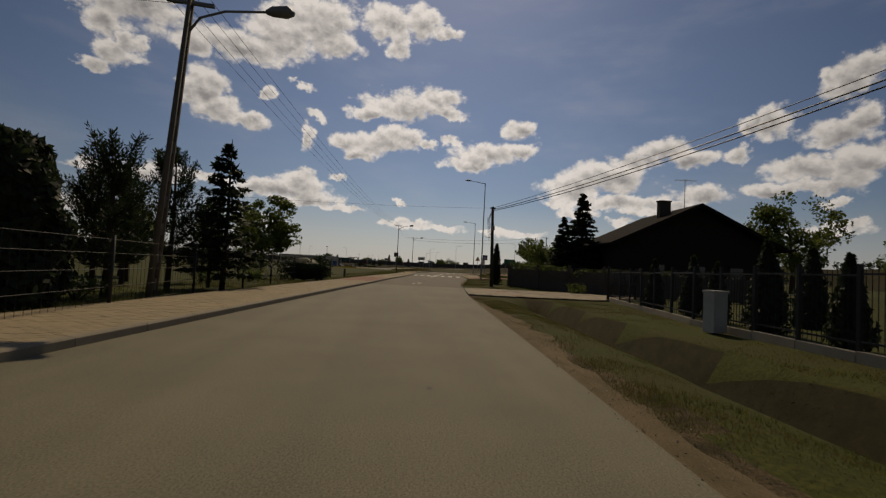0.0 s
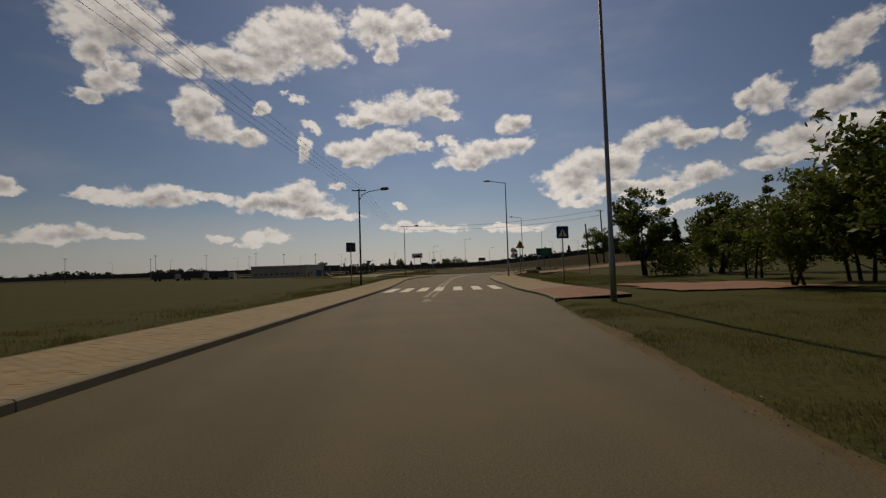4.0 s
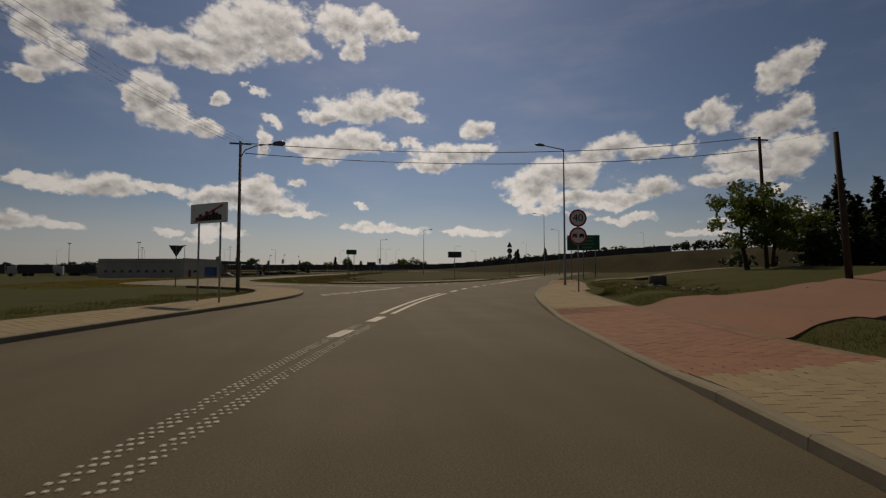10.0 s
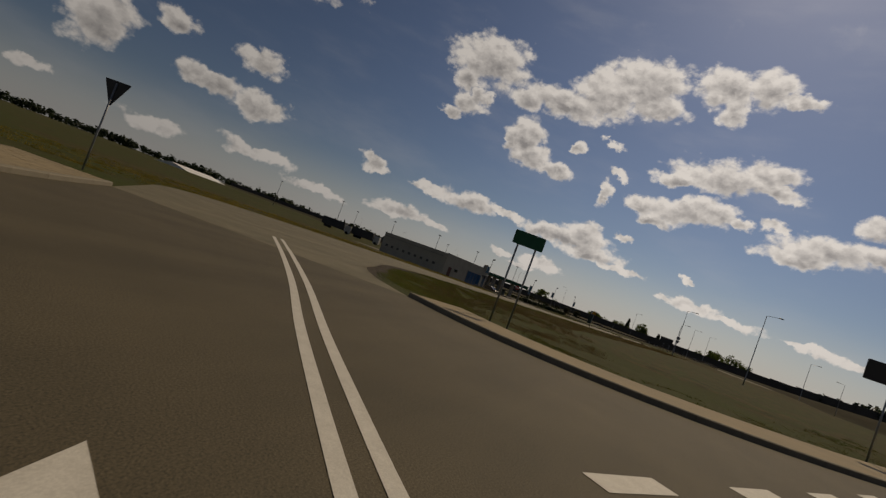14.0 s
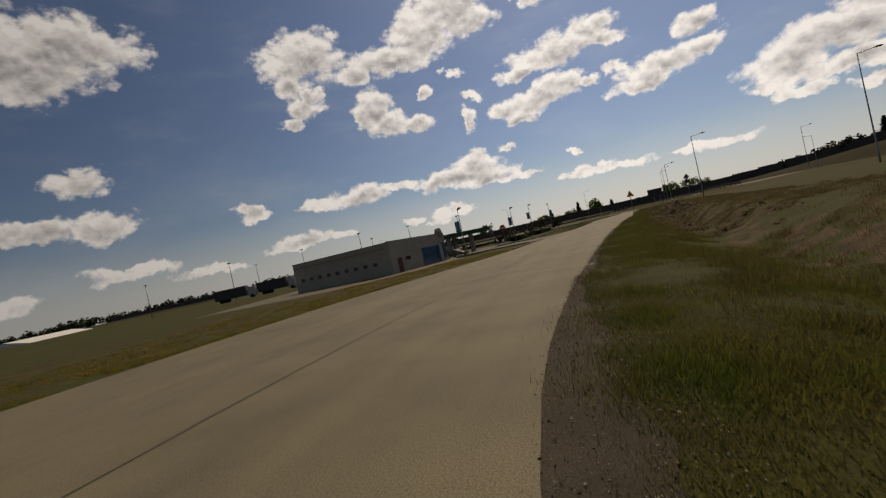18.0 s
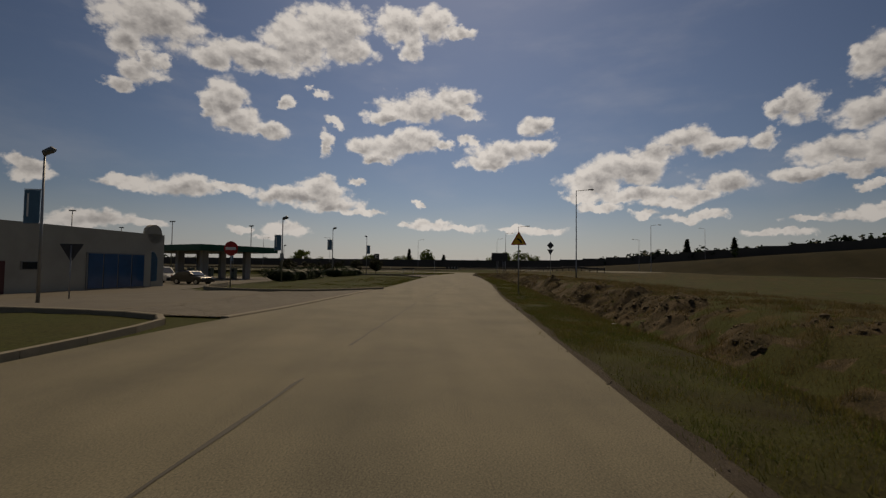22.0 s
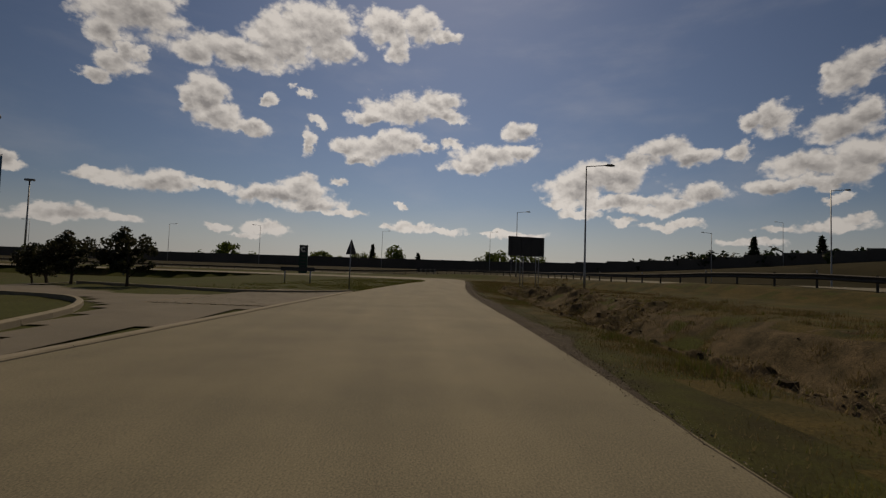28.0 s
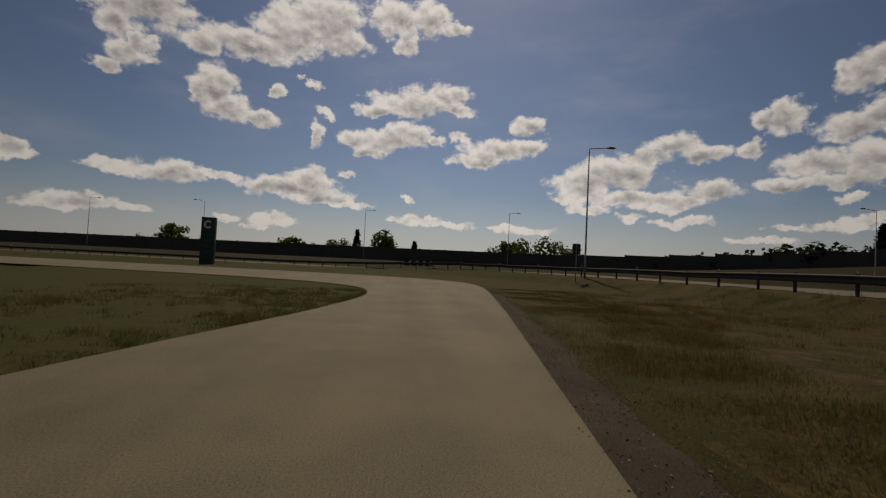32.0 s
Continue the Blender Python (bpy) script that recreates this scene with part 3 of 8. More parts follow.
EARTH = material("bare_earth", (0.105, 0.079, 0.047), 0.95, vary=1.0, scale=2.0, fine_scale=30.0, fine_vary=1.5, bump=1.0, bump_scale=45, tint=(0.026, 0.023, 0.012), spec=0.1)
STRAW = material("dry_meadow", (0.080, 0.061, 0.022), 0.95, vary=1.0, scale=0.8, fine_scale=24.0, fine_vary=1.3, bump=1.0, bump_scale=30, tint=(0.026, 0.029, 0.010), spec=0.1)
LUSH = material("lush_verge", (0.050, 0.054, 0.014), 0.95, vary=1.0, scale=1.1, fine_scale=34.0, fine_vary=1.2, bump=1.0, bump_scale=40, tint=(0.030, 0.025, 0.012), spec=0.1)
# dark soil and grass, with the slopes' shade put into the colour
SHADED_SLOPE = material("shaded_dark_slope", (0.034, 0.029, 0.013), 0.95, vary=1.0, scale=0.15, fine_scale=4.0, fine_vary=0.8, bump=0.8, bump_scale=6, tint=(0.022, 0.021, 0.010), spec=0.1)
for slot in (EARTH, STRAW, LUSH, SHADED_SLOPE):
    ground.data.materials.append(slot)
FX = (GX[:-1, :-1] + GX[1:, 1:]) / 2
FY = (GY[:-1, :-1] + GY[1:, 1:]) / 2
kinds = np.zeros(FX.shape, np.int32)
spot = rough_noise(FX, FY, 2.2, 5) + 0.6 * rough_noise(FX, FY, 0.8, 6)
near_f = (FX > -30) & (FX < 40) & (FY > 30) & (FY < 330)
d_f, s_f = (q.reshape(FX.shape) for q in away_from(FX.ravel(), FY.ravel(), SIDE_IN_C))
in_f = near_f & (s_f > 0) & (FY > 172)
kinds[in_f & (d_f < 2.6)] = 3
kinds[in_f & (d_f > 3.6) & (d_f < 6.4) & (spot > 0.05) & (FY > 180) & (FY < 300)] = 1
kinds[in_f & (d_f >= 5.4) & (spot > 0.05)] = 2
kinds[in_f & (d_f > 2.2) & (d_f < 6.0) & (spot > -0.22) & (FY > 220) & (FY < 291)] = 1
kinds[in_f & (FY > 255) & (d_f > 0.9) & (kinds != 1) & (spot > -0.3)] = 2
d_m, s_m = (q.reshape(FX.shape) for q in away_from(FX.ravel(), FY.ravel(), MAIN_RIGHT_C))
kinds[near_f & (s_m > 0) & (FY < 62) & (d_m < 0.6) & (spot > -0.2)] = 1
# far wall of the ditch: dark soil, its shade painted in by colour
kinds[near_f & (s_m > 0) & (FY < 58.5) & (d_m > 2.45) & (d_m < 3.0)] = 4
d_o, s_o = (q.reshape(FX.shape) for q in away_from(FX.ravel(), FY.ravel(), SIDE_OUT_C))
kinds[(s_o < 0) & (d_o > 1.6) & (d_o < 16) & (FY > 163) & (FY < 213) & (FX < -12) & (spot > -0.25)] = 2
kinds[(FX < -40) & (spot > 0.2)] = 2
d_b, s_b = (q.reshape(FX.shape) for q in away_from(FX.ravel(), FY.ravel(), BANK))
# far bank: dark ground, its shaded face also painted in by colour
kinds[(d_b < 30) & (np.hypot(FX - 20, FY - 250) > 70)] = 4
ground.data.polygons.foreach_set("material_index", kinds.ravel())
tagged(ground, "mown and dry meadow grass with ditches beside the roads", "ground", kind="structure")


def bare(x, y):
    """Where the soil shows: the ditch before the drive and the broken bank of the service road."""
    d, s = away_from(x, y, MAIN_RIGHT_C)
    soil = (s > 0) & (y < 58) & (d > 2.2) & (d < 2.9)
    d, s = away_from(x, y, SIDE_IN_C)
    spots = rough_noise(x, y, 2.2, 5) + 0.6 * rough_noise(x, y, 0.8, 6)
    return soil | ((s > 0) & (d > 2.2) & (d < 6.0) & (spots > -0.22) & (y > 220) & (y < 291)) | ((s > 0) & (d > 3.6) & (d < 6.4) & (spots > 0.05) & (y > 180) & (y < 300))


def ground_at(x, y):
    return float(ground_height(np.array([float(x)]), np.array([float(y)]))[0])


# ---- carriageways ----
def split_y(line, y):
    return [p for p in line if p[1] < y], [p for p in line if p[1] >= y]


SEAM = 65.7
right_a, right_b = split_y(MAIN_RIGHT, SEAM)
left_a, left_b = split_y(MAIN_LEFT, SEAM)
seam_r, seam_l = (-4.1, SEAM), (-9.55, SEAM + 0.1)
old_road = flat_polygon("road", right_a + [seam_r, seam_l] + left_a[::-1], 0.0, ASPHALT_OLD)
tagged(old_road, "worn pale grey asphalt village road", "road", kind="structure")
new_road = flat_polygon("road", [seam_r] + right_b + MAIN_FAR[::-1] + left_b[::-1] + [seam_l], 0.0, ASPHALT_NEW)
tagged(new_road, "darker newer asphalt main road bending right", "road", kind="structure")
side_road = flat_polygon("road", [MAIN_FAR[0]] + SIDE_IN[1:] + SIDE_OUT[::-1], 0.0, ASPHALT_SIDE)
tagged(side_road, "pale asphalt service road to the filling station", "road", kind="structure")


def step_up(y):
    """Height of the right-hand kerb: lowered where the red drive crosses it."""
    return 0.10 - 0.07 * float(ramp(y, 126.2, 127.6) * (1 - ramp(y, 133.0, 134.6)))


def kerb(line, height, width, right, label, drop=None):
    """Kerb stones end to end along a carriageway edge: a real step with a rounded top edge."""
    holder = thing("kerb", Matrix(), label, "kerb", kind="structure")
    sgn = 1 if right else -1
    meshes = {}
    for (ax, ay), (bx, by) in zip(line, line[1:]):
        length = math.hypot(bx - ax, by - ay)
        ends = (round(drop(ay), 3), round(drop(by), 3)) if drop else (height, height)
        key = (round(length, 2), ends)
        if key not in meshes:
            bm = bmesh.new()
            rows = []
            for yy, tall in zip((0.004, length - 0.004), ends):
                prof = [(0, -0.12), (0.012, tall - 0.02), (0.035, tall), (width, tall), (width, -0.12)]
                rows.append([bm.verts.new((sgn * px, yy, pz)) for px, pz in prof])
            for k in range(len(prof) - 1):
                q = (rows[0][k], rows[1][k], rows[1][k + 1], rows[0][k + 1])
                bm.faces.new(q if sgn < 0 else q[::-1])
            for r, flip in ((rows[0], sgn > 0), (rows[1], sgn < 0)):
                bm.faces.new(r if flip else r[::-1])
            me = bpy.data.meshes.new("kerb_stone")
            bm.to_mesh(me)
            bm.free()
            me.materials.append(KERB)
            meshes[key] = me
        st = new("kerb_stone", meshes[key])
        st.parent = holder
        st.matrix_world = pose(ax, ay, 0, 0, 0, math.degrees(math.atan2(-(bx - ax), by - ay)))
    return holder


def pavement(inner, width, right, z, mat, label):
    outer = offset_line(inner, width if right else -width)
    ob = ribbon("pavement", inner, outer, z, z, mat) if not right else ribbon("pavement", outer, inner, z, z, mat)
    return tagged(ob, label, "pavement", kind="structure")


kerb(between(MAIN_LEFT, 28, 158), 0.11, 0.15, False, "weathered concrete kerb along the pavement")
right_edge = between(MAIN_RIGHT, 88, 166)
kerb(right_edge, 0.10, 0.15, True, "low concrete kerb beside the paved walk", step_up)
far_edge = MAIN_FAR[:60]
kerb(far_edge, 0.13, 0.15, False, "high concrete kerb round the grass island")
pavement(offset_line(far_edge, -0.16), 1.9, False, 0.12, PAVER, "beige paver strip on the traffic island")
DRIVE = [(-4.98, 58.75), (-2.7, 58.6), (0.5, 58.6), (1.6, 59.2), (5.2, 62.8), (4.6, 65.3), (0, 65.4), (-4.1, 65.5)]
drive = flat_polygon("driveway", DRIVE, 0.033, KERB)
tagged(drive, "pale slab driveway to the house gate with reddish patches", "driveway", kind="structure")
kerb([(-5.0, 58.8), (-4.85, 60.1), (-4.7, 61.4), (-4.55, 62.7), (-4.36, 64.0), (-4.16, 65.3)], 0.05, 0.3, True, "flush pale kerb stones at the driveway mouth")

# ---- road markings ----
marks = thing("road_markings", pose(0, 0, 0), "white painted road markings on the asphalt", "road marking", kind="structure")


def paint(name, outline):
    return flat_polygon(name, outline, 0.005, PAINT, marks)


for k, x0 in enumerate((-5.68, -4.83, -3.98, -3.12, -2.12, -1.11, -0.09)):
    y0, y1 = 98.42 - 0.06 * k, 102.5 + 0.02 * k
    paint("zebra_stripe", [(x0, y0), (x0 + 0.48, y0), (x0 + 0.99, y1), (x0 + 0.51, y1)])


# ---- lamp posts, poles, signs ----
def steel_lamp(x, y, height, arm, turn, label="grey steel street lamp with a single luminaire"):
    z = ground_at(x, y)
    ob = thing("street_lamp", pose(x, y, z, 0, 0, turn), label, "street lamp", "steel street lamps")
    bm = bmesh.new()
    part("pole", add_tube(bm, [(0, 0, -0.2), (0, 0, 1.2), (0, 0, 1.25), (0, 0, height)], [0.085, 0.083, 0.07, 0.042], 12), STEEL, ob)
    bm = bmesh.new()
    part("arm", add_tube(bm, [(0, 0, height - 0.03), (-arm, 0, height + 0.12)], [0.035, 0.028], 8), STEEL, ob)
    bm = bmesh.new()
    add_tube(bm, [(-arm + 0.08, 0, height + 0.11), (-arm - 0.1, 0, height + 0.15), (-arm - 0.45, 0, height + 0.16), (-arm - 0.66, 0, height + 0.13)], [0.05, 0.13, 0.15, 0.04], 12)
    bmesh.ops.scale(bm, vec=(1, 1, 0.62), verts=bm.verts, space=Matrix.Translation((0, 0, -height - 0.13)))
    part("luminaire", bm, LAMP_GREY, ob)
    return ob


LAMPS = [(1.1, 87.6, 10.4, 1.6), (5.8, 119.3, 9.25, 1.6), (16.0, 151.2, 9.2, 1.5)]
for x, y, h, a in LAMPS:
    lamp_post = steel_lamp(x, y, h, a, 8)
    if y > 110 and y < 130:
        notice = part("notice_plate", add_box(bmesh.new(), (0, -0.092, 1.2), (0.2, 0.008, 0.46), bevel=0.003), WHITE, lamp_post, "small white notice plate with dark marks")
        part("mark", add_plate(bmesh.new(), disc(0.06, 14), 0.004, (0, -0.102, 1.33)), BLACK, notice)
        part("mark", add_plate(bmesh.new(), [(-0.05, -0.02), (0.05, -0.06), (0.06, -0.02), (-0.03, 0.03)], 0.004, (0, -0.102, 1.1)), BLACK, notice)
for x, y, h in ((17.5, 229.0, 10.4), (8.8, 257.2, 9.8), (9.35, 288.4, 8.6), (14.4, 325.5, 9.7)):
    steel_lamp(x, y, h, 1.4, 180)


def concrete_pole(x, y, height, arm, turn, lean=0.0):
    z = ground_at(x, y)
    ob = thing("utility_pole", pose(x, y, z, 0, math.degrees(math.atan2(lean, height)), turn), "weathered concrete power pole with a street lamp arm", "utility pole", "concrete power poles")
    bm = bmesh.new()
    for e in (-1, 1):
        add_tube(bm, [(0, e * 0.12, -0.3), (0, e * 0.07, height)], [0.075, 0.05], 6)
    for k in range(11):
        zz = 0.4 + k * (height - 0.8) / 10
        add_box(bm, (0, 0, zz), (0.1 - 0.003 * k, 0.24 - 0.01 * k, 0.28))
    part("pole", bm, CONCRETE_POLE, ob)
    bm = bmesh.new()
    hb = height - 0.9
    add_tube(bm, [(0, 0, hb), (0.25, 0, hb + 0.45), (0.8, 0, hb + 0.7), (arm, 0, hb + 0.85)], 0.03, 8)
    part("arm", bm, LAMP_GREY, ob)
    bm = bmesh.new()
    add_tube(bm, [(arm - 0.05, 0, hb + 0.84), (arm + 0.1, 0, hb + 0.88), (arm + 0.45, 0, hb + 0.92), (arm + 0.62, 0, hb + 0.9)], [0.05, 0.12, 0.15, 0.05], 12)
    part("luminaire", bm, LAMP_GREY, ob)
    bm = bmesh.new()
    add_box(bm, (0, 0, height - 0.12), (1.1, 0.08, 0.08))
    part("crossarm", bm, LAMP_GREY, ob)
    return ob


concrete_pole(-13.85, 50.6, 7.3, 1.8, 0, 0.4)
concrete_pole(-7.75, 111.4, 7.55, 1.7, 0)
concrete_pole(-3.85, 148.7, 8.1, 1.7, 0)

billboard = thing("billboard", pose(7.2, 295.2, ground_at(7.2, 295.2) - 0.42, 0, 0, 12.4), "dark back of a roadside billboard on lattice legs", "billboard")
board_b = part("board", add_box(bmesh.new(), (0, 0, 3.8), (3.3, 0.1, 1.6), bevel=0.01), SIGN_BACK, billboard)
for k in range(4):
    part("rib", add_box(bmesh.new(), (-1.35 + 0.9 * k, -0.07, 3.8), (0.05, 0.04, 1.55)), SIGN_BACK, board_b)
for dx in (-0.35, 1.1):
    bm = bmesh.new()
    for e in (-0.14, 0.14):
        add_tube(bm, [(dx + e, 0.12, -0.6), (dx + e, 0.12, 4.2)], 0.03, 6)
    for j in range(11):
        sg = 1 if j % 2 else -1
        add_tube(bm, [(dx - 0.14 * sg, 0.12, -0.2 + 0.35 * j), (dx + 0.14 * sg, 0.12, 0.15 + 0.35 * j)], 0.012, 4)
    part("lattice_leg", bm, STEEL, billboard)

PLASTER = material("pale_plaster", (0.36, 0.345, 0.29), 0.9, vary=0.4, scale=0.5, fine_scale=40, fine_vary=0.1, bump=0.2)

# ---- plants ----


def quad_cloud(centers, normals, sizes, rng, stretch=1.6, droop=0.0):
    """Small leaf blades: one kite-shaped quad for each centre."""
    n = len(centers)
    a = rng.normal(size=(n, 3))
    a -= (a * normals).sum(1, keepdims=True) * normals
    a /= np.linalg.norm(a, axis=1, keepdims=True) + 1e-9
    a[:, 2] -= droop
    b = np.cross(normals, a)
    s = sizes[:, None]
    v = np.stack([centers - a * s * stretch * 0.5, centers + b * s * 0.42, centers + a * s * stretch * 0.5, centers - b * s * 0.42], 1).reshape(-1, 3)
    return v, np.arange(4 * n).reshape(-1, 4)


def mesh_from(name, v, f, mat):
    me = bpy.data.meshes.new(name)
    me.vertices.add(len(v))
    me.vertices.foreach_set("co", np.asarray(v, np.float32).ravel())
    f = np.asarray(f, np.int32)
    me.loops.add(f.size)
    me.loops.foreach_set("vertex_index", f.ravel())
    me.polygons.add(len(f))
    me.polygons.foreach_set("loop_start", np.arange(0, f.size, f.shape[1], dtype=np.int32))
    me.update(calc_edges=True)
    me.shade_flat()
    me.materials.append(mat)
    return me


def unit(v):
    return v / (np.linalg.norm(v, axis=-1, keepdims=True) + 1e-9)


def broadleaf(seed, height, spread, clear, leaves, leaf_size, mat, label, name="tree", stems=1, category="tree"):
    """A tree of the given height with limbs and a ragged crown of leaf clumps."""
    rng = np.random.default_rng(seed)
    ob = thing(name, Matrix(), label, category)
    bm = bmesh.new()
    tips = []
    for st in range(stems):
        lean = rng.normal(0, 0.12 if stems == 1 else 0.35, 2) * height * 0.35
        base = Vector((rng.normal(0, 0.12) * (stems > 1), rng.normal(0, 0.12) * (stems > 1), -0.2))
        top = Vector((lean[0], lean[1], height * 0.72))
        mid = base.lerp(top, 0.45) + Vector((rng.normal(0, 0.12), rng.normal(0, 0.12), 0))
        r0 = 0.028 * height / math.sqrt(stems)
        add_tube(bm, [base, base.lerp(mid, 0.5), mid, top], [r0, r0 * 0.8, r0 * 0.6, r0 * 0.18], 8)
        for _ in range(int(9 / stems) + 3):
            t = rng.uniform(clear, 0.95)
            p = base.lerp(mid, t / 0.45) if t < 0.45 else mid.lerp(top, (t - 0.45) / 0.55)
            a = rng.uniform(0, math.tau)
            out = spread * rng.uniform(0.55, 0.95) * (1 - 0.45 * abs(t - 0.55))
            q = p + Vector((math.cos(a) * out, math.sin(a) * out, height * rng.uniform(0.08, 0.26)))
            k = p.lerp(q, 0.5) + Vector((0, 0, 0.06 * height * rng.uniform(-0.4, 1)))
            add_tube(bm, [p, k, q], [r0 * 0.34, r0 * 0.2, r0 * 0.05], 5)
            tips += [q, k, p.lerp(q, 0.75)]
        tips += [top, mid.lerp(top, 0.7)]
    part("trunk", bm, BARK, ob)
    tips = np.array([tuple(t) for t in tips])
    clumps = len(tips) + 26
    extra = unit(rng.normal(size=(26, 3))) * rng.uniform(0.5, 1.0, (26, 1)) ** 0.5 * [spread, spread, height * 0.36] + [0, 0, height * (clear + 1) * 0.5]
    hubs = np.concatenate([tips, extra])
    which = rng.integers(0, clumps, leaves)
    rad = spread * rng.uniform(0.16, 0.34, clumps)
    c = hubs[which] + unit(rng.normal(size=(leaves, 3))) * (rad[which] * rng.uniform(0.2, 1.0, leaves) ** 0.6)[:, None] * [1, 1, 0.75]
    c = c[c[:, 2] > height * clear * 0.6]
    nrm = unit(rng.normal(size=(len(c), 3)) + [0, 0, 0.7])
    v, f = quad_cloud(c, nrm, leaf_size * rng.uniform(0.6, 1.3, len(c)), rng, 1.5)
    crown = new("crown", mesh_from("crown", v, f, mat))
    crown.parent = ob
    return ob


def conifer(seed, height, radius, label, sprays=2600, size=0.2, gaps=0.0, mat=None, name="spruce", clear=0.04):
    """A spruce or fir: whorls of drooping boughs that shorten towards the tip."""
    rng = np.random.default_rng(seed)
    ob = thing(name, Matrix(), label, "tree")
    bm = bmesh.new()
    add_tube(bm, [(0, 0, -0.2), (0.03, 0, height * 0.5), (0, 0.02, height)], [0.02 * height, 0.011 * height, 0.01], 7)
    part("trunk", bm, BARK, ob)
    cs, ns, ss = [], [], []
    whorls = max(10, int(height * 4.4))
    per = sprays // whorls
    for w in range(whorls):
        t = (w + rng.uniform(-0.3, 0.3)) / whorls
        z = height * (clear + (1 - clear) * max(t, 0))
        reach = radius * (1 - max(t, 0)) ** 0.82 * rng.uniform(0.84, 1.1) + 0.04 * height * 0.25
        boughs = 8 if t < 0.8 else 5
        for k in range(boughs):
            if rng.uniform() < gaps:
                continue
            a = rng.uniform(0, math.tau)
            z = height * (clear + (1 - clear) * max(t, 0)) + rng.uniform(-0.5, 0.5) * height / whorls * 1.3
            m = max(3, int(per / boughs * (0.4 + 1.1 * (1 - max(t, 0)))))
            u = rng.uniform(0.1, 1.0, m) ** 0.7
            rr = reach * rng.uniform(0.75, 1.12) * u
            side = rng.normal(0, 0.16, m) * reach * (1.1 - 0.6 * u)
            droop = -0.28 * rr + 0.16 * rr * u + rng.normal(0, 0.035, m) * height * 0.1
            cs.append(np.stack([rr * math.cos(a) - side * math.sin(a), rr * math.sin(a) + side * math.cos(a), z + droop], 1))
            ns.append(unit(np.stack([math.cos(a) * 0.3 + rng.normal(0, 0.5, m), math.sin(a) * 0.3 + rng.normal(0, 0.5, m), np.full(m, 0.9)], 1)))
            ss.append(size * rng.uniform(0.6, 1.3, m))
    v, f = quad_cloud(np.concatenate(cs), np.concatenate(ns), np.concatenate(ss), rng, 2.2, 0.15)
    crown = new("crown", mesh_from("crown", v, f, mat or NEEDLE))
    crown.parent = ob
    return ob


def thuja(seed, height, radius, label, sprays=1500, size=0.11, name="thuja", peak=0.75):
    """A narrow evergreen, dense to the ground."""
    rng = np.random.default_rng(seed)
    ob = thing(name, Matrix(), label, "shrub")
    bm = bmesh.new()
    add_tube(bm, [(0, 0, -0.1), (0, 0, height * 0.6)], [0.05, 0.02], 6)
    part("trunk", bm, BARK, ob)
    t = rng.uniform(0, 1, sprays) ** 0.85
    rr = radius * np.minimum(1, (1 - t) ** peak * 1.05) * (0.35 + 0.65 * ramp(t, -0.12, 0.10)) * rng.uniform(0.72, 1.06, sprays)
    a = rng.uniform(0, math.tau, sprays)
    rr *= 1 + 0.10 * np.sin(3 * a + 9 * t + seed) + 0.08 * np.sin(7 * a - 15 * t)
    c = np.stack([rr * np.cos(a), rr * np.sin(a), t * height + 0.03], 1)
    n = unit(np.stack([np.cos(a), np.sin(a), np.full(sprays, 0.35)], 1) + rng.normal(0, 0.5, (sprays, 3)))
    v, f = quad_cloud(c, n, size * rng.uniform(0.7, 1.4, sprays), rng, 1.9)
    crown = new("foliage", mesh_from("foliage", v, f, THUJA))
    crown.parent = ob
    core = bmesh.new()
    add_tube(core, [(0, 0, 0.02), (0, 0, height * 0.15), (0, 0, height * 0.5), (0, 0, height * 0.93)], [radius * 0.4, radius * 0.72, radius * 0.45, 0.02], 9)
    part("inner_growth", core, THUJA, ob)
    return ob


def bush(seed, w, d, h, label, leaves=900, size=0.09, mat=None, name="bush"):
    rng = np.random.default_rng(seed)
    ob = thing(name, Matrix(), label, "shrub")
    k = 14
    hubs = np.stack([rng.uniform(-0.5, 0.5, k) * w, rng.uniform(-0.5, 0.5, k) * d, rng.uniform(0.2, 0.7, k) * h], 1)
    which = rng.integers(0, k, leaves)
    c = hubs[which] + unit(rng.normal(size=(leaves, 3))) * rng.uniform(0.5, 1, (leaves, 1)) * [w * 0.24, d * 0.24, h * 0.32]
    c[:, 2] = np.abs(c[:, 2]) + 0.02
    v, f = quad_cloud(c, unit(rng.normal(size=(leaves, 3)) + [0, 0, 0.5]), size * rng.uniform(0.6, 1.4, leaves), rng, 1.5)
    leafs = new("foliage", mesh_from("foliage", v, f, mat or LEAF))
    leafs.parent = ob
    if mat is THUJA:
        core = bmesh.new()
        bmesh.ops.create_icosphere(core, subdivisions=2, radius=1.0, matrix=Matrix.Translation((0, 0, h * 0.42)) @ Matrix.Diagonal((w * 0.47, d * 0.47, h * 0.42, 1)))
        part("inner_growth", core, THUJA, ob)
    bm = bmesh.new()
    for _ in range(6):
        q = hubs[rng.integers(0, k)]
        add_tube(bm, [(0, 0, -0.05), (q[0] * 0.5, q[1] * 0.5, q[2] * 0.6), tuple(q)], [0.025, 0.015, 0.006], 5)
    part("stems", bm, BARK, ob)
    return ob


def put(ob, x, y, turn=0, scale=1.0, dz=0.0):
    ob.matrix_world = pose(x, y, ground_at(x, y) + dz, 0, 0, turn) @ Matrix.Scale(scale, 4)
    return ob


def again(ob, x, y, turn=0, scale=1.0, dz=0.0):
    c = copy_thing(ob, pose(x, y, ground_at(x, y) + dz, 0, 0, turn) @ Matrix.Scale(scale / ob.scale[0], 4))
    return c


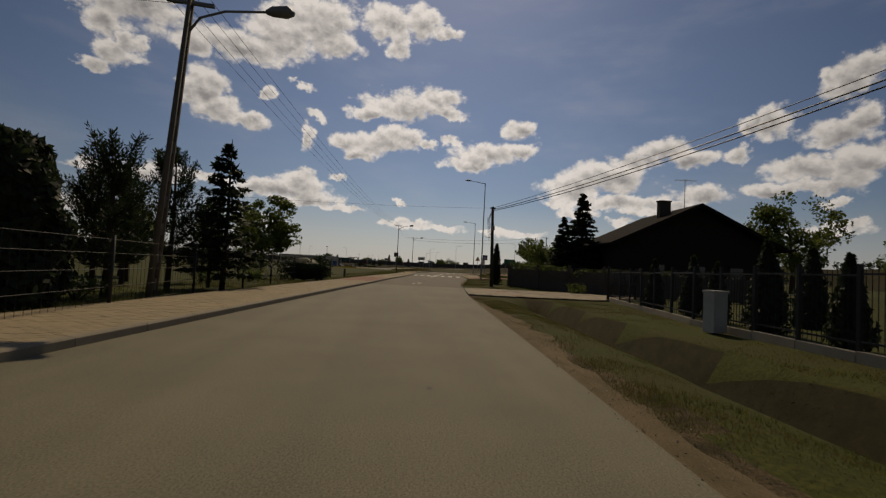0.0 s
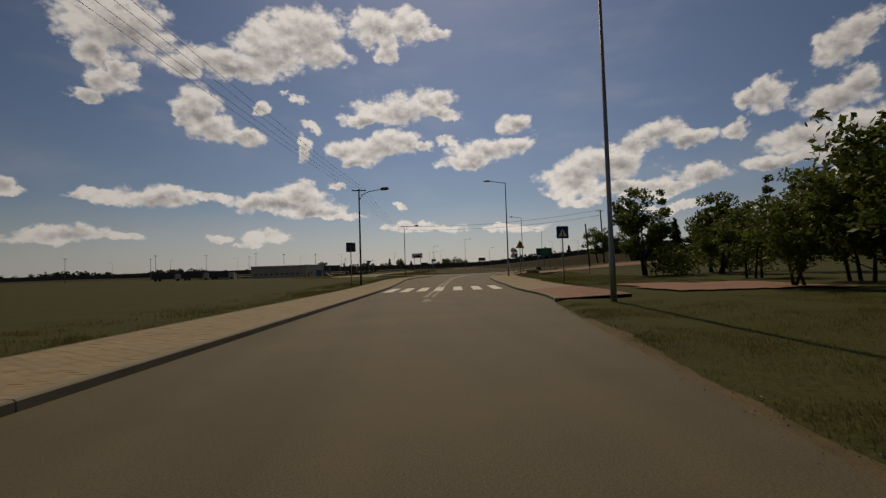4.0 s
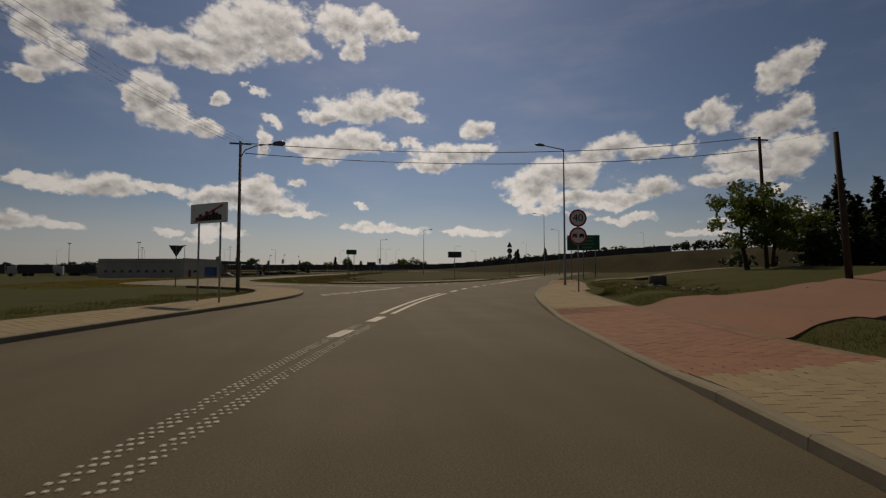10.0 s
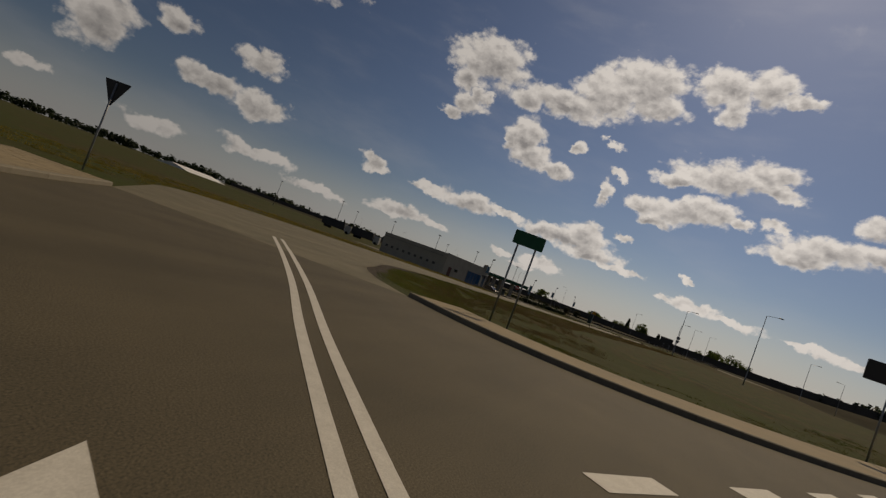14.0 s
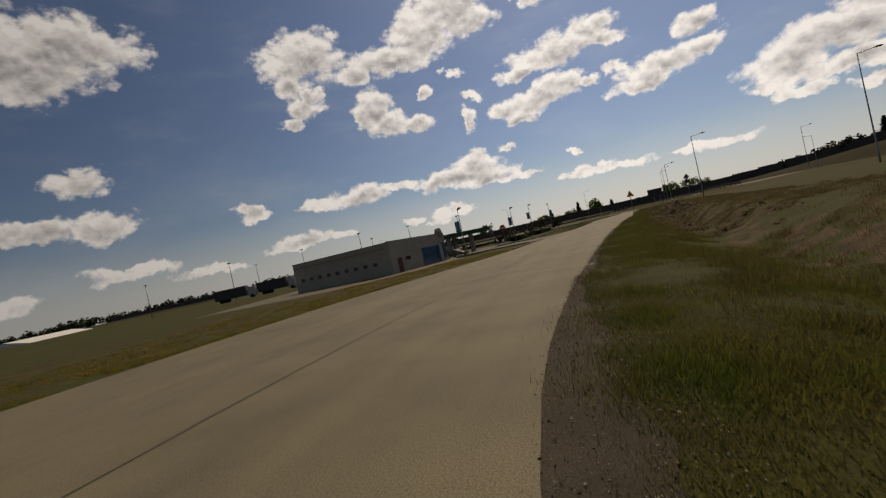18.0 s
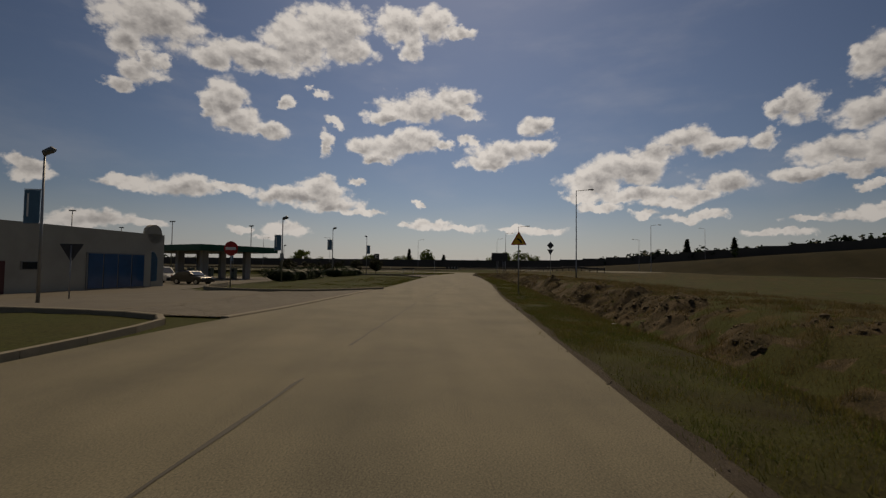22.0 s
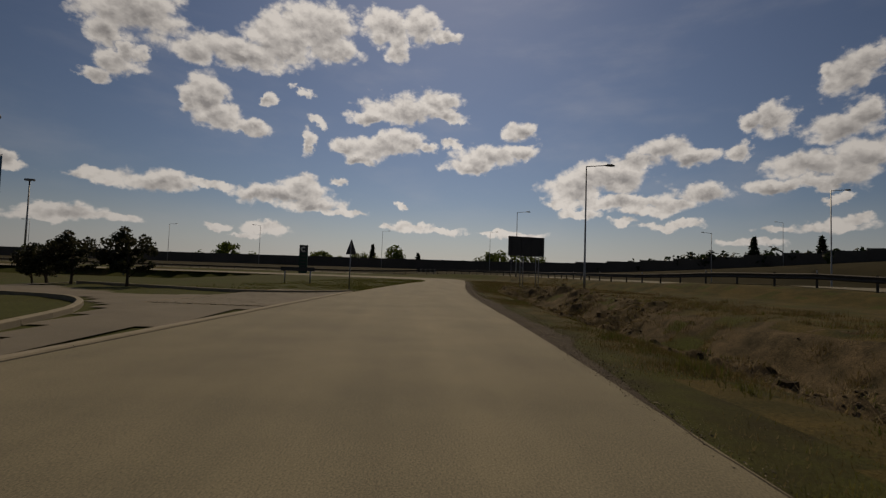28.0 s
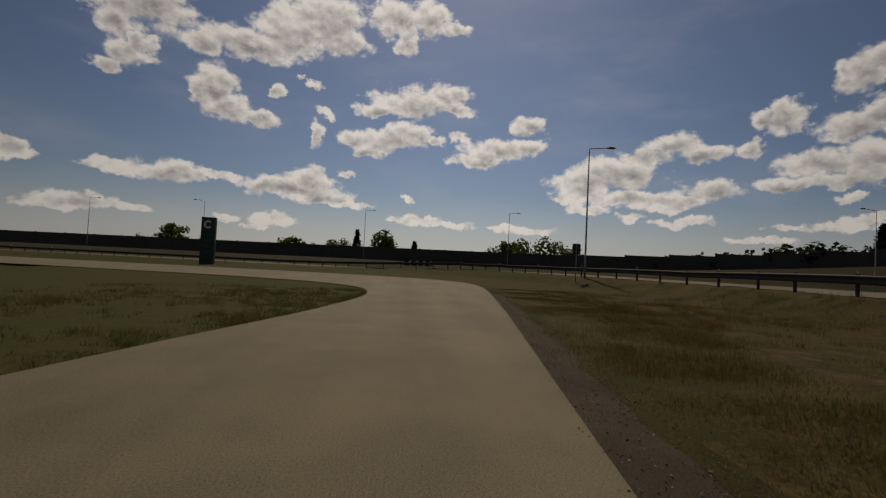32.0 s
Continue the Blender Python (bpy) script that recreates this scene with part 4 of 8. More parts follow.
def pine(seed, height, radius, label):
    """A young pine: whorls of boughs that sweep up at the ends, set with long needles."""
    rng = np.random.default_rng(seed)
    ob = thing("pine", Matrix(), label, "tree")
    bm = bmesh.new()
    add_tube(bm, [(0, 0, -0.2), (0.05, 0.02, height * 0.5), (0, 0.02, height * 0.97)], [0.022 * height, 0.013 * height, 0.012], 7)
    cs, ds, ss = [], [], []
    whorls = int(height * 2.7)
    for w in range(whorls):
        t = 0.2 + 0.8 * (w + rng.uniform(-0.3, 0.3)) / whorls
        reach = radius * (1.15 - 0.85 * t) * rng.uniform(0.8, 1.15) * (1.0 if t > 0.3 else 0.75)
        for k in range(6):
            a = rng.uniform(0, math.tau)
            r = reach * rng.uniform(0.7, 1.15)
            lift = (0.35 + 0.75 * t) * r + 0.12
            p0 = np.array([0, 0, height * t * 0.93])
            p1 = p0 + [0.55 * r * math.cos(a), 0.55 * r * math.sin(a), 0.12 * lift]
            p2 = p0 + [r * math.cos(a), r * math.sin(a), lift]
            add_tube(bm, [tuple(p0), tuple(p1), tuple(p2)], [0.016, 0.011, 0.004], 4, False)
            n = 110
            u = rng.uniform(0.2, 1.0, n)[:, None]
            c = (1 - u) ** 2 * p0 + 2 * u * (1 - u) * p1 + u * u * p2
            d = unit(2 * (1 - u) * (p1 - p0) + 2 * u * (p2 - p1))
            spread = unit(d * 0.75 + rng.normal(0, 0.55, (n, 3)) + [0, 0, 0.2])
            cs.append(c + spread * 0.05 + rng.normal(0, 0.03, (n, 3)))
            ds.append(spread)
            ss.append(rng.uniform(0.09, 0.17, n))
    part("trunk", bm, BARK, ob)
    c, d, s = np.concatenate(cs), np.concatenate(ds), np.concatenate(ss)[:, None]
    side = unit(np.cross(d, unit(rng.normal(size=d.shape)))) * 0.016
    v = np.stack([c - side, c + d * s * 0.5 - side, c + d * s, c + d * s * 0.5 + side], 1).reshape(-1, 3)
    crown = new("crown", mesh_from("crown", v, np.arange(len(v)).reshape(-1, 4), NEEDLE))
    crown.parent = ob
    return ob


# gardens beside the village road
fir = put(conifer(3, 8.4, 2.75, "tall dark green spruce behind the garden wall", 26000, 0.15), 8.5, 79.0)
again(fir, 6.6, 78.4, 70, 0.72)
spruce_left = put(conifer(5, 5.1, 1.55, "open-branched young spruce by the garden fence", 4200, 0.13, 0.1, clear=0.14), -13.9, 55.2)
pine_a = put(pine(7, 3.9, 1.25, "bushy dark pine with upswept boughs behind the wire fence"), -15.0, 50.8)
pine_b = put(pine(8, 4.3, 1.15, "slender dark pine with upswept boughs by the garden fence"), -14.9, 53.6)
again(pine_a, -16.6, 53.0, 130, 0.95)
again(pine_b, -14.8, 56.4, 250, 0.75)
again(pine_b, -17.6, 56.2, 310, 0.9)
again(pine_a, -16.8, 50.6, 20, 0.85)
again(pine_b, -16.0, 58.8, 90, 0.75)
again(pine_a, -18.4, 58.0, 200, 0.9)
big_thuja = put(thuja(9, 3.2, 1.0, "tall dark rounded thuja in the garden", 6500, 0.12, peak=0.25), -15.5, 48.5)
again(big_thuja, -16.6, 46.6, 50, 1.0)
again(big_thuja, -17.6, 49.2, 110, 0.9)
LEFT_TREE = put(broadleaf(11, 5.7, 2.4, 0.3, 9000, 0.16, LEAF, "round-crowned garden tree beside the fence"), -17.8, 73.6)
again(LEFT_TREE, -20.5, 80.0, 120, 0.5)
again(LEFT_TREE, -20.6, 61.5, 200, 0.6)
put(bush(13, 2.3, 2.1, 1.6, "dense rounded garden bush by the pavement", 4200, 0.085, THUJA), -13.5, 67.0)
put(bush(14, 1.2, 1.1, 0.85, "small clipped bush by the fence", 1200, 0.07, THUJA), -13.1, 69.4)
for k, (x, y, s) in enumerate(((-15.6, 58.6, 0.5), (-15.2, 62.4, 0.45), (-15.9, 66.0, 0.5), (-15.2, 50.2, 0.4), (-16.0, 47.0, 0.5))):
    put(bush(20 + k, 0.9, 0.8, 0.7, "low flowering garden plant by the fence", 260, 0.07), x, y, k * 40, 0.6 + s)
cypress = put(thuja(15, 3.1, 0.42, "slim pointed cypress beside the leaning pole", 2200, 0.09, peak=0.5), -0.35, 74.2)
put(bush(16, 1.6, 1.4, 1.3, "shrub at the foot of the leaning pole", 900, 0.09), 0.9, 71.4)
thu = put(thuja(17, 1.75, 0.40, "young cone-shaped thuja behind the fence", 1500, 0.08), 0.95, 54.6)
for x, y, s, r in ((1.3, 53.0, 1.05, 40), (0.55, 50.9, 0.9, 80), (0.0, 48.6, 1.15, 120), (-0.15, 46.6, 0.95, 150), (-0.3, 44.6, 1.25, 200), (-0.8, 42.2, 1.1, 250), (2.8, 50.3, 1.2, 20), (3.6, 47.4, 1.0, 300)):
    again(thu, x, y, r, s)
put(bush(18, 0.9, 0.9, 0.75, "round clipped bush in front of the wall", 700, 0.06), 2.3, 64.8)
garden_tree = put(broadleaf(19, 10.2, 4.2, 0.3, 7000, 0.24, LEAF, "large leafy tree beyond the house"), 37.0, 87.0, 0, 1.12)
again(garden_tree, 50.0, 84.0, 60, 0.8)
again(garden_tree, 58.0, 79.0, 150, 0.7)
thicket = put(broadleaf(23, 4.3, 1.9, 0.12, 4200, 0.14, LEAF, "leafy fruit tree behind the verge", stems=3), 6.4, 83.5)
for x, y, s, r in ((9.2, 87.0, 0.95, 50), (11.6, 90.5, 1.05, 100), (7.6, 88.5, 0.8, 190), (14.0, 88.0, 1.1, 240), (12.4, 96.0, 0.9, 300)):
    again(thicket, x, y, r, s)
# verge trees past the crossing
acacia = put(broadleaf(29, 6.3, 1.9, 0.3, 6500, 0.16, LEAF, "upright leafy tree with several stems on the verge", stems=3), 12.2, 105.6)
again(acacia, 16.2, 103.4, 80, 0.86)
again(acacia, 20.2, 102.0, 160, 1.05)
again(acacia, 18.6, 108.0, 230, 0.8)
for k, (x, y, w, h) in enumerate(((13.6, 104.4, 3.2, 2.3), (17.0, 105.0, 3.6, 2.6), (20.5, 106.5, 4.0, 2.8))):
    put(bush(30 + k, w, 2.6, h, "dark undergrowth under the verge trees", 1600, 0.14), x, y)
row_spruce = put(conifer(37, 7.4, 1.9, "dark spruce in a dense planted row", 2400, 0.26), 40.2, 152.6)
for k, (x, y, s) in enumerate(((44.6, 153.0, 1.02), (48.8, 152.2, 1.12), (52.0, 151.6, 1.2), (55.6, 151.6, 0.95), (59.5, 150.5, 1.1), (64.0, 149.0, 1.0), (42.4, 155.4, 0.85), (47.0, 156.4, 0.9), (38.2, 150.2, 0.72), (68.5, 148.0, 1.1), (73.0, 146.0, 1.0), (36.6, 152.0, 0.6))):
    again(row_spruce, x, y, 47 * k, s)
for k in range(9):
    x = 36.5 + 4.4 * k
    put(bush(50 + k, 5.2, 3.0, 3.2, "dense dark hedge under the spruces", 900, 0.24, NEEDLE), x, 150.8 - 0.35 * k)
young = put(broadleaf(41, 6.2, 2.6, 0.25, 3600, 0.2, LEAF, "loose young tree beside the wooden poles"), 28.4, 149.4)
again(young, 31.6, 150.6, 100, 0.85)
again(young, 35.0, 151.0, 200, 0.75)

# ---- fences, walls and the house ----
FENCE_DARK = material("dark_fence_paint", (0.03, 0.03, 0.03), 0.6, 0.2, vary=0.4, scale=5.0)
fence = thing("fence", Matrix(), "dark wire garden fence on slim posts", "fence")
line = [(-13.2, 44.0), (-13.55, 48.5), (-13.9, 53.0), (-13.8, 57.0), (-13.7, 60.5), (-13.75, 65.5), (-13.6, 71.0), (-12.9, 74.2)]
for x, y in line:
    z = ground_at(x, y)
    part("post", add_tube(bmesh.new(), [(x, y, z - 0.1), (x, y, z + 1.42)], 0.035, 8), FENCE_DARK, fence)
for a, b in zip(line, line[1:]):
    bm = bmesh.new()
    za, zb = ground_at(*a), ground_at(*b)
    for h in (0.12, 0.45, 0.78, 1.08, 1.34):
        add_tube(bm, [(*a, za + h), (*b, zb + h)], 0.006, 4, False)
    for k in range(1, 26):
        t = k / 26
        p = Vector((*a, za)).lerp(Vector((*b, zb)), t)
        add_tube(bm, [p + Vector((0, 0, 0.12)), p + Vector((0, 0, 1.34))], 0.004, 3, False)
    part("wire_panel", bm, FENCE_DARK, fence)
bm = bmesh.new()
net = [bm.verts.new(p) for p in ((-12.95, 74.0, 0.02), (-12.9, 74.2, 1.3), (-13.2, 72.9, 0.02), (-13.1, 73.1, 0.5))]
bm.faces.new((net[0], net[1], net[3], net[2]))
part("torn_screen", bm, FENCE_DARK, fence, "sagging torn windbreak screen")

garden_fence = thing("garden_fence", Matrix(), "dark metal panel fence on a low pale concrete base", "fence")
line = [(-3.4, 30.0), (-2.4, 37.0), (-1.65, 43.0), (-1.25, 46.5), (-0.75, 50.0), (0.0, 53.0), (0.75, 55.9), (1.5, 58.9)]
for a, b in zip(line, line[1:]):
    n = 3 if b[1] - a[1] > 3.2 else 2
    for k in range(n):
        p = Vector((*a, 0)).lerp(Vector((*b, 0)), k / n)
        q = Vector((*a, 0)).lerp(Vector((*b, 0)), (k + 1) / n)
        z = ground_at(p.x, p.y)
        part("post", add_box(bmesh.new(), (p.x, p.y, z + 0.72), (0.06, 0.06, 1.5)), FENCE_DARK, garden_fence)
        d = q - p
        turn = Matrix.Rotation(math.atan2(d.y, d.x), 4, "Z")
        mid = (p + q) / 2
        for h in (0.3, 1.3):
            part("rail", add_box(bmesh.new(), (mid.x, mid.y, z + h), (d.length - 0.06, 0.03, 0.03), turn), FENCE_DARK, garden_fence)
        for j in range(1, 12):
            r = p.lerp(q, j / 12)
            part("bar", add_tube(bmesh.new(), [(r.x, r.y, z + 0.2), (r.x, r.y, z + 1.38)], 0.008, 4, False), FENCE_DARK, garden_fence)
        part("base", add_box(bmesh.new(), (mid.x, mid.y, z + 0.05), (d.length - 0.02, 0.12, 0.22), turn), SLAB, garden_fence, "low pale concrete base")
gate = thing("gate", pose(1.6, 59.4, 0.02, 0, 0, 40), "black metal driveway gate standing open", "gate")
for x in (0.0, 3.2):
    part("gate_post", add_box(bmesh.new(), (x, 0, 0.75), (0.1, 0.1, 1.6), bevel=0.01), FENCE_DARK, gate)
for h in (0.18, 0.75, 1.28):
    part("rail", add_box(bmesh.new(), (1.6, 0, h), (3.1, 0.04, 0.05)), FENCE_DARK, gate)
for k in range(26):
    part("bar", add_tube(bmesh.new(), [(0.12 + k * 0.12, 0, 0.12), (0.12 + k * 0.12, 0, 1.4)], 0.011, 5), FENCE_DARK, gate)

PANEL = material("grey_concrete_panels", (0.080, 0.072, 0.062), 0.9, vary=0.6, scale=1.5, fine_scale=40, fine_vary=0.3, bump=0.4, bump_scale=30)
wall = thing("garden_wall", Matrix(), "dark concrete panel wall with a pierced top course", "wall")
wl = [(-0.5, 69.4), (1.0, 67.9), (2.5, 66.4), (4.0, 64.9), (5.5, 63.6), (7.3, 63.2), (9.1, 62.9), (10.9, 62.6), (12.7, 62.3)]
for a, b in zip(wl, wl[1:]):
    d = Vector((b[0] - a[0], b[1] - a[1]))
    turn = Matrix.Rotation(math.atan2(d.y, d.x), 4, "Z")
    mx, my = (a[0] + b[0]) / 2, (a[1] + b[1]) / 2
    part("post", add_box(bmesh.new(), (*a, 0.8), (0.16, 0.16, 1.7), turn, 0.015), PANEL, wall)
    for k in range(3):
        part("panel", add_box(bmesh.new(), (mx, my, 0.22 + 0.42 * k), (d.length - 0.15, 0.06, 0.424), turn, 0.004), PANEL, wall)
    bm = bmesh.new()
    add_box(bm, (mx, my, 1.29), (d.length - 0.17, 0.05, 0.03), turn)
    add_box(bm, (mx, my, 1.49), (d.length - 0.17, 0.05, 0.04), turn)
    n = 6
    for k in range(n):
        for s in (-1, 1):
            p = Vector((*a, 1.39)).lerp(Vector((*b, 1.39)), (k + 0.5) / n)
            add_box(bm, p, (0.03, 0.05, 0.24), turn @ Matrix.Rotation(s * 0.7, 4, "Y"))
    part("pierced_course", bm, PANEL, wall)
for k in range(5):
    a, b = wl[k], wl[k + 1]
    put(bush(70 + k, 2.0, 0.9, 0.6, "hedge growing over the wall top", 700, 0.07), (a[0] + b[0]) / 2 + 0.5, (a[1] + b[1]) / 2 + 0.6, 0, 1, 1.0)

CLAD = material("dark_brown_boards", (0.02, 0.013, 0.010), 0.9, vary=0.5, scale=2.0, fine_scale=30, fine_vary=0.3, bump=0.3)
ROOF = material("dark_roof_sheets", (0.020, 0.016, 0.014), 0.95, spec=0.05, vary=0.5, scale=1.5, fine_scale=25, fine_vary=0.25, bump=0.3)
BRICKS = material("chimney_brick", (0.07, 0.055, 0.048), 0.9, vary=0.6, scale=4.0, fine_scale=30, fine_vary=0.3, bump=0.4)
GLASS_DARK = material("dark_window_glass", (0.02, 0.025, 0.03), 0.08, spec=0.6)
house = thing("house", pose(15.4, 73.0, 0, 0, 0, -6), "dark brown gabled house with a chimney and aerial", "house")
bm = bmesh.new()
add_plate(bm, [(-6.2, -0.2), (6.2, -0.2), (6.2, 3.9), (0, 6.9), (-6.2, 3.9)], 9.5)
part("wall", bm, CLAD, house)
for s in (-1, 1):
    bm = bmesh.new()
    ang = math.atan2(3.0, 6.2)
    add_box(bm, (s * 3.45, 4.7, 5.42), (7.75, 10.8, 0.16), Matrix.Rotation(s * ang, 4, "Y"), 0.02)
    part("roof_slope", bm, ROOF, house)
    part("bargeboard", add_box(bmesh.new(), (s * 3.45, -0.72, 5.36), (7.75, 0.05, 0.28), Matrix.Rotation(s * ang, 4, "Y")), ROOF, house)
chim = part("chimney", add_box(bmesh.new(), (-1.5, 2.4, 6.9), (0.9, 0.6, 1.5), bevel=0.02), BRICKS, house)
part("cap", add_box(bmesh.new(), (-1.5, 2.4, 7.68), (1.02, 0.72, 0.1), bevel=0.02), BRICKS, chim)
bm = bmesh.new()
add_tube(bm, [(-0.4, 1.2, 6.4), (-0.4, 1.2, 9.4)], 0.025, 6)
add_tube(bm, [(-1.2, 1.2, 9.3), (0.5, 1.2, 9.3)], 0.018, 5)
for k in range(7):
    add_tube(bm, [(-1.1 + 0.25 * k, 0.85, 9.3), (-1.1 + 0.25 * k, 1.55, 9.3)], 0.01, 4)
part("aerial", bm, STEEL, house)
for x in (-3.0, 0.2, 3.2):
    w = part("window", add_box(bmesh.new(), (x, -0.03, 1.7), (1.2, 0.06, 1.3), bevel=0.01), CLAD, house, "brown window frame")
    part("pane", add_box(bmesh.new(), (x, -0.07, 1.7), (1.0, 0.02, 1.1)), GLASS_DARK, w)
barn = thing("house", pose(76.0, 162.0, 0, 0, 0, 12), "far dark gabled house behind the spruces", "house")
bm = bmesh.new()
add_plate(bm, [(-5, 0), (5, 0), (5, 6.6), (0, 10.4), (-5, 6.6)], 12.0)
part("wall", bm, CLAD, barn)
for s in (-1, 1):
    part("roof_slope", add_box(bmesh.new(), (s * 2.75, 6, 8.45), (6.6, 12.8, 0.2), Matrix.Rotation(s * math.atan2(3.8, 5), 4, "Y")), ROOF, barn)
cab = thing("utility_cabinet", pose(-1.3, 48.5, ground_at(-1.3, 48.5), 0, 0, 12), "light grey electrical cabinet on the lawn", "cabinet")
CAB = material("pale_grey_plastic", (0.42, 0.42, 0.40), 0.6, vary=0.4, scale=3.0, fine_scale=20, fine_vary=0.1)
part("body", add_box(bmesh.new(), (0, 0, 0.46), (0.38, 0.28, 0.86), bevel=0.012), CAB, cab)
part("door", add_box(bmesh.new(), (0, -0.146, 0.5), (0.33, 0.012, 0.64), bevel=0.004), CAB, cab)
part("roof", add_box(bmesh.new(), (0, 0, 0.91), (0.42, 0.32, 0.05), bevel=0.01), CAB, cab)
stump = thing("marker_post", pose(-12.2, 77.4, ground_at(-12.2, 77.4)), "short weathered marker post in the meadow", "post")
part("post", add_box(bmesh.new(), (0, 0, 0.3), (0.16, 0.16, 0.7), bevel=0.02), CONCRETE_POLE, stump)

# ---- poles and overhead lines ----


def wood_pole(x, y, height, lean_x, lean_y, label, r=0.13):
    ob = thing("utility_pole", pose(x, y, ground_at(x, y)), label, "utility pole")
    part("pole", add_tube(bmesh.new(), [(0, 0, -0.3), (lean_x * 0.5, lean_y * 0.5, height * 0.5), (lean_x, lean_y, height)], [r, r * 0.85, r * 0.7], 10), WOOD_POLE, ob)
    return ob


leaning = wood_pole(-1.4, 70.7, 5.6, -0.15, 0.1, "leaning tarred wooden pole with hanging cables")
bm = bmesh.new()
for k in range(4):
    pts = [(-0.2 - 0.02 * k, -0.05, 5.45 - 0.1 * k), (-0.36 - 0.05 * k, -0.05, 4.7), (-0.26 - 0.04 * k, -0.05, 3.8 - 0.2 * k), (-0.13, -0.1, 3.95), (-0.14, -0.12, 2.2)]
    add_tube(bm, pts, 0.012, 5)
part("cable_loop", bm, WIRE, leaning)
part("junction_box", add_box(bmesh.new(), (-0.08, -0.14, 4.1), (0.16, 0.12, 0.3), bevel=0.01), LAMP_GREY, leaning)
part("insulator", add_box(bmesh.new(), (-0.14, 0.1, 5.5), (0.4, 0.06, 0.06)), LAMP_GREY, leaning)
far_left = wood_pole(-26.0, 59.2, 4.0, 0, 0, "wooden pole behind the garden pines")
pole_r = wood_pole(29.1, 148.6, 8.8, -0.3, 0, "tall wooden power pole beside the young tree")
part("crossarm", add_box(bmesh.new(), (-0.3, 0, 8.6), (1.3, 0.09, 0.09)), LAMP_GREY, pole_r)
wood_pole(22.0, 137.9, 6.0, -0.4, 0, "bare wooden stay pole beside the spruces")


def cable(name, a, b, sag, r=0.006, label="thin black overhead wire"):
    a, b = Vector(a), Vector(b)
    pts = [a.lerp(b, k / 16) - Vector((0, 0, 4 * sag * (k / 16) * (1 - k / 16))) for k in range(17)]
    bm = bmesh.new()
    add_tube(bm, pts, r, 5)
    me = bpy.data.meshes.new(name)
    bm.to_mesh(me)
    bm.free()
    me.materials.append(WIRE)
    return tagged(new(name, me), label, "cable", "overhead wires")


tops = [(-17.2, 12.0, 8.0), (-13.5, 50.6, 7.15), (-7.75, 111.4, 7.4), (-3.85, 148.7, 7.95)]
for off in (-0.5, -0.18, 0.18, 0.5):
    for (ax, ay, az), (bx, by, bz) in zip(tops, tops[1:]):
        cable("overhead_wire", (ax + off, ay, az + 0.1), (bx + off, by, bz + 0.1), 0.9)
for off in (0.0, 0.55):
    cable("overhead_wire", (-3.6, 148.7, 8.0 - off), (28.6, 148.6, 10.0 - off * 1.6), 0.75, 0.022)
cable("overhead_wire", (-26.0, 59.2, 3.9), (-1.55, 70.8, 5.5), 0.3)
for k, (dz, sag) in enumerate(((0.0, 0.5), (-0.12, 0.62), (-0.2, 0.7))):
    cable("overhead_wire", (-1.55, 70.8, 5.5 + dz), (5.5, 34.0, 7.4 + dz), sag, 0.022 if k else 0.014)
cable("overhead_wire", (28.8, 148.6, 9.6), (21.6, 137.9, 6.9), 0.1)
cable("overhead_wire", (-13.5, 50.6, 7.1), (-34.0, 45.0, 5.6), 0.5)

# ---- road signs ----


def sign_post(x, y, turn, label, height, name="road_sign", category="road sign", r=0.03):
    z = ground_at(x, y)
    ob = thing(name, pose(x, y, z, 0, 0, turn), label, category)
    part("post", add_tube(bmesh.new(), [(0, 0.04, -0.3), (0, 0.04, height)], r, 10), STEEL, ob)
    return ob


def round_plate(ob, z, r, ring, face, bar=None):
    """A round prohibition plate with its ring proud of the face."""
    plate = part("plate", add_plate(bmesh.new(), disc(r), 0.02, (0, 0, z)), ring, ob)
    part("face", add_plate(bmesh.new(), disc(r * 0.80), 0.004, (0, -0.005, z)), face, plate)
    return plate


def tri_points(side, up=True):
    h = side * 0.866
    pts = [(-side / 2, -h / 3), (side / 2, -h / 3), (0, 2 * h / 3)]
    return rounded(pts if up else [(-x, -z) for x, z in pts], 0.06)


def text_part(words, size, x, z, y, mat, parent, name="lettering"):
    cu = bpy.data.curves.new(name, "FONT")
    cu.body, cu.size, cu.align_x, cu.align_y, cu.extrude = words, size, "CENTER", "CENTER", 0.001
    tmp = bpy.data.objects.new(name, cu)
    scene.collection.objects.link(tmp)
    me = bpy.data.meshes.new_from_object(tmp.evaluated_get(bpy.context.evaluated_depsgraph_get()))
    bpy.data.objects.remove(tmp)
    me.materials.clear()
    me.materials.append(mat)
    ob = new(name, me)
    ob.parent = parent
    ob.matrix_basis = pose(x, y, z, 90, 0, 0)
    return ob


# speed limit and no overtaking
limit = sign_post(11.9, 141.2, -10, "speed limit 40 sign over a no overtaking sign", 3.65)
p = round_plate(limit, 3.33, 0.385, RED, WHITE)
text_part("40", 0.46, 0.0, 3.32, -0.012, BLACK, p)
p = round_plate(limit, 2.55, 0.385, RED, WHITE)
for x, m in ((-0.15, RED), (0.15, BLACK)):
    bm = bmesh.new()
    add_plate(bm, rounded([(-0.11, -0.06), (0.11, -0.06), (0.11, 0.02), (0.07, 0.09), (-0.07, 0.09), (-0.11, 0.02)], 0.015, 2), 0.003, (x, -0.009, 2.56))
    add_plate(bm, [(-0.09, -0.11), (-0.05, -0.11), (-0.05, -0.06), (-0.09, -0.06)], 0.003, (x, -0.009, 2.56))
    add_plate(bm, [(0.05, -0.11), (0.09, -0.11), (0.09, -0.06), (0.05, -0.06)], 0.003, (x, -0.009, 2.56))
    part("car_symbol", bm, m, p)

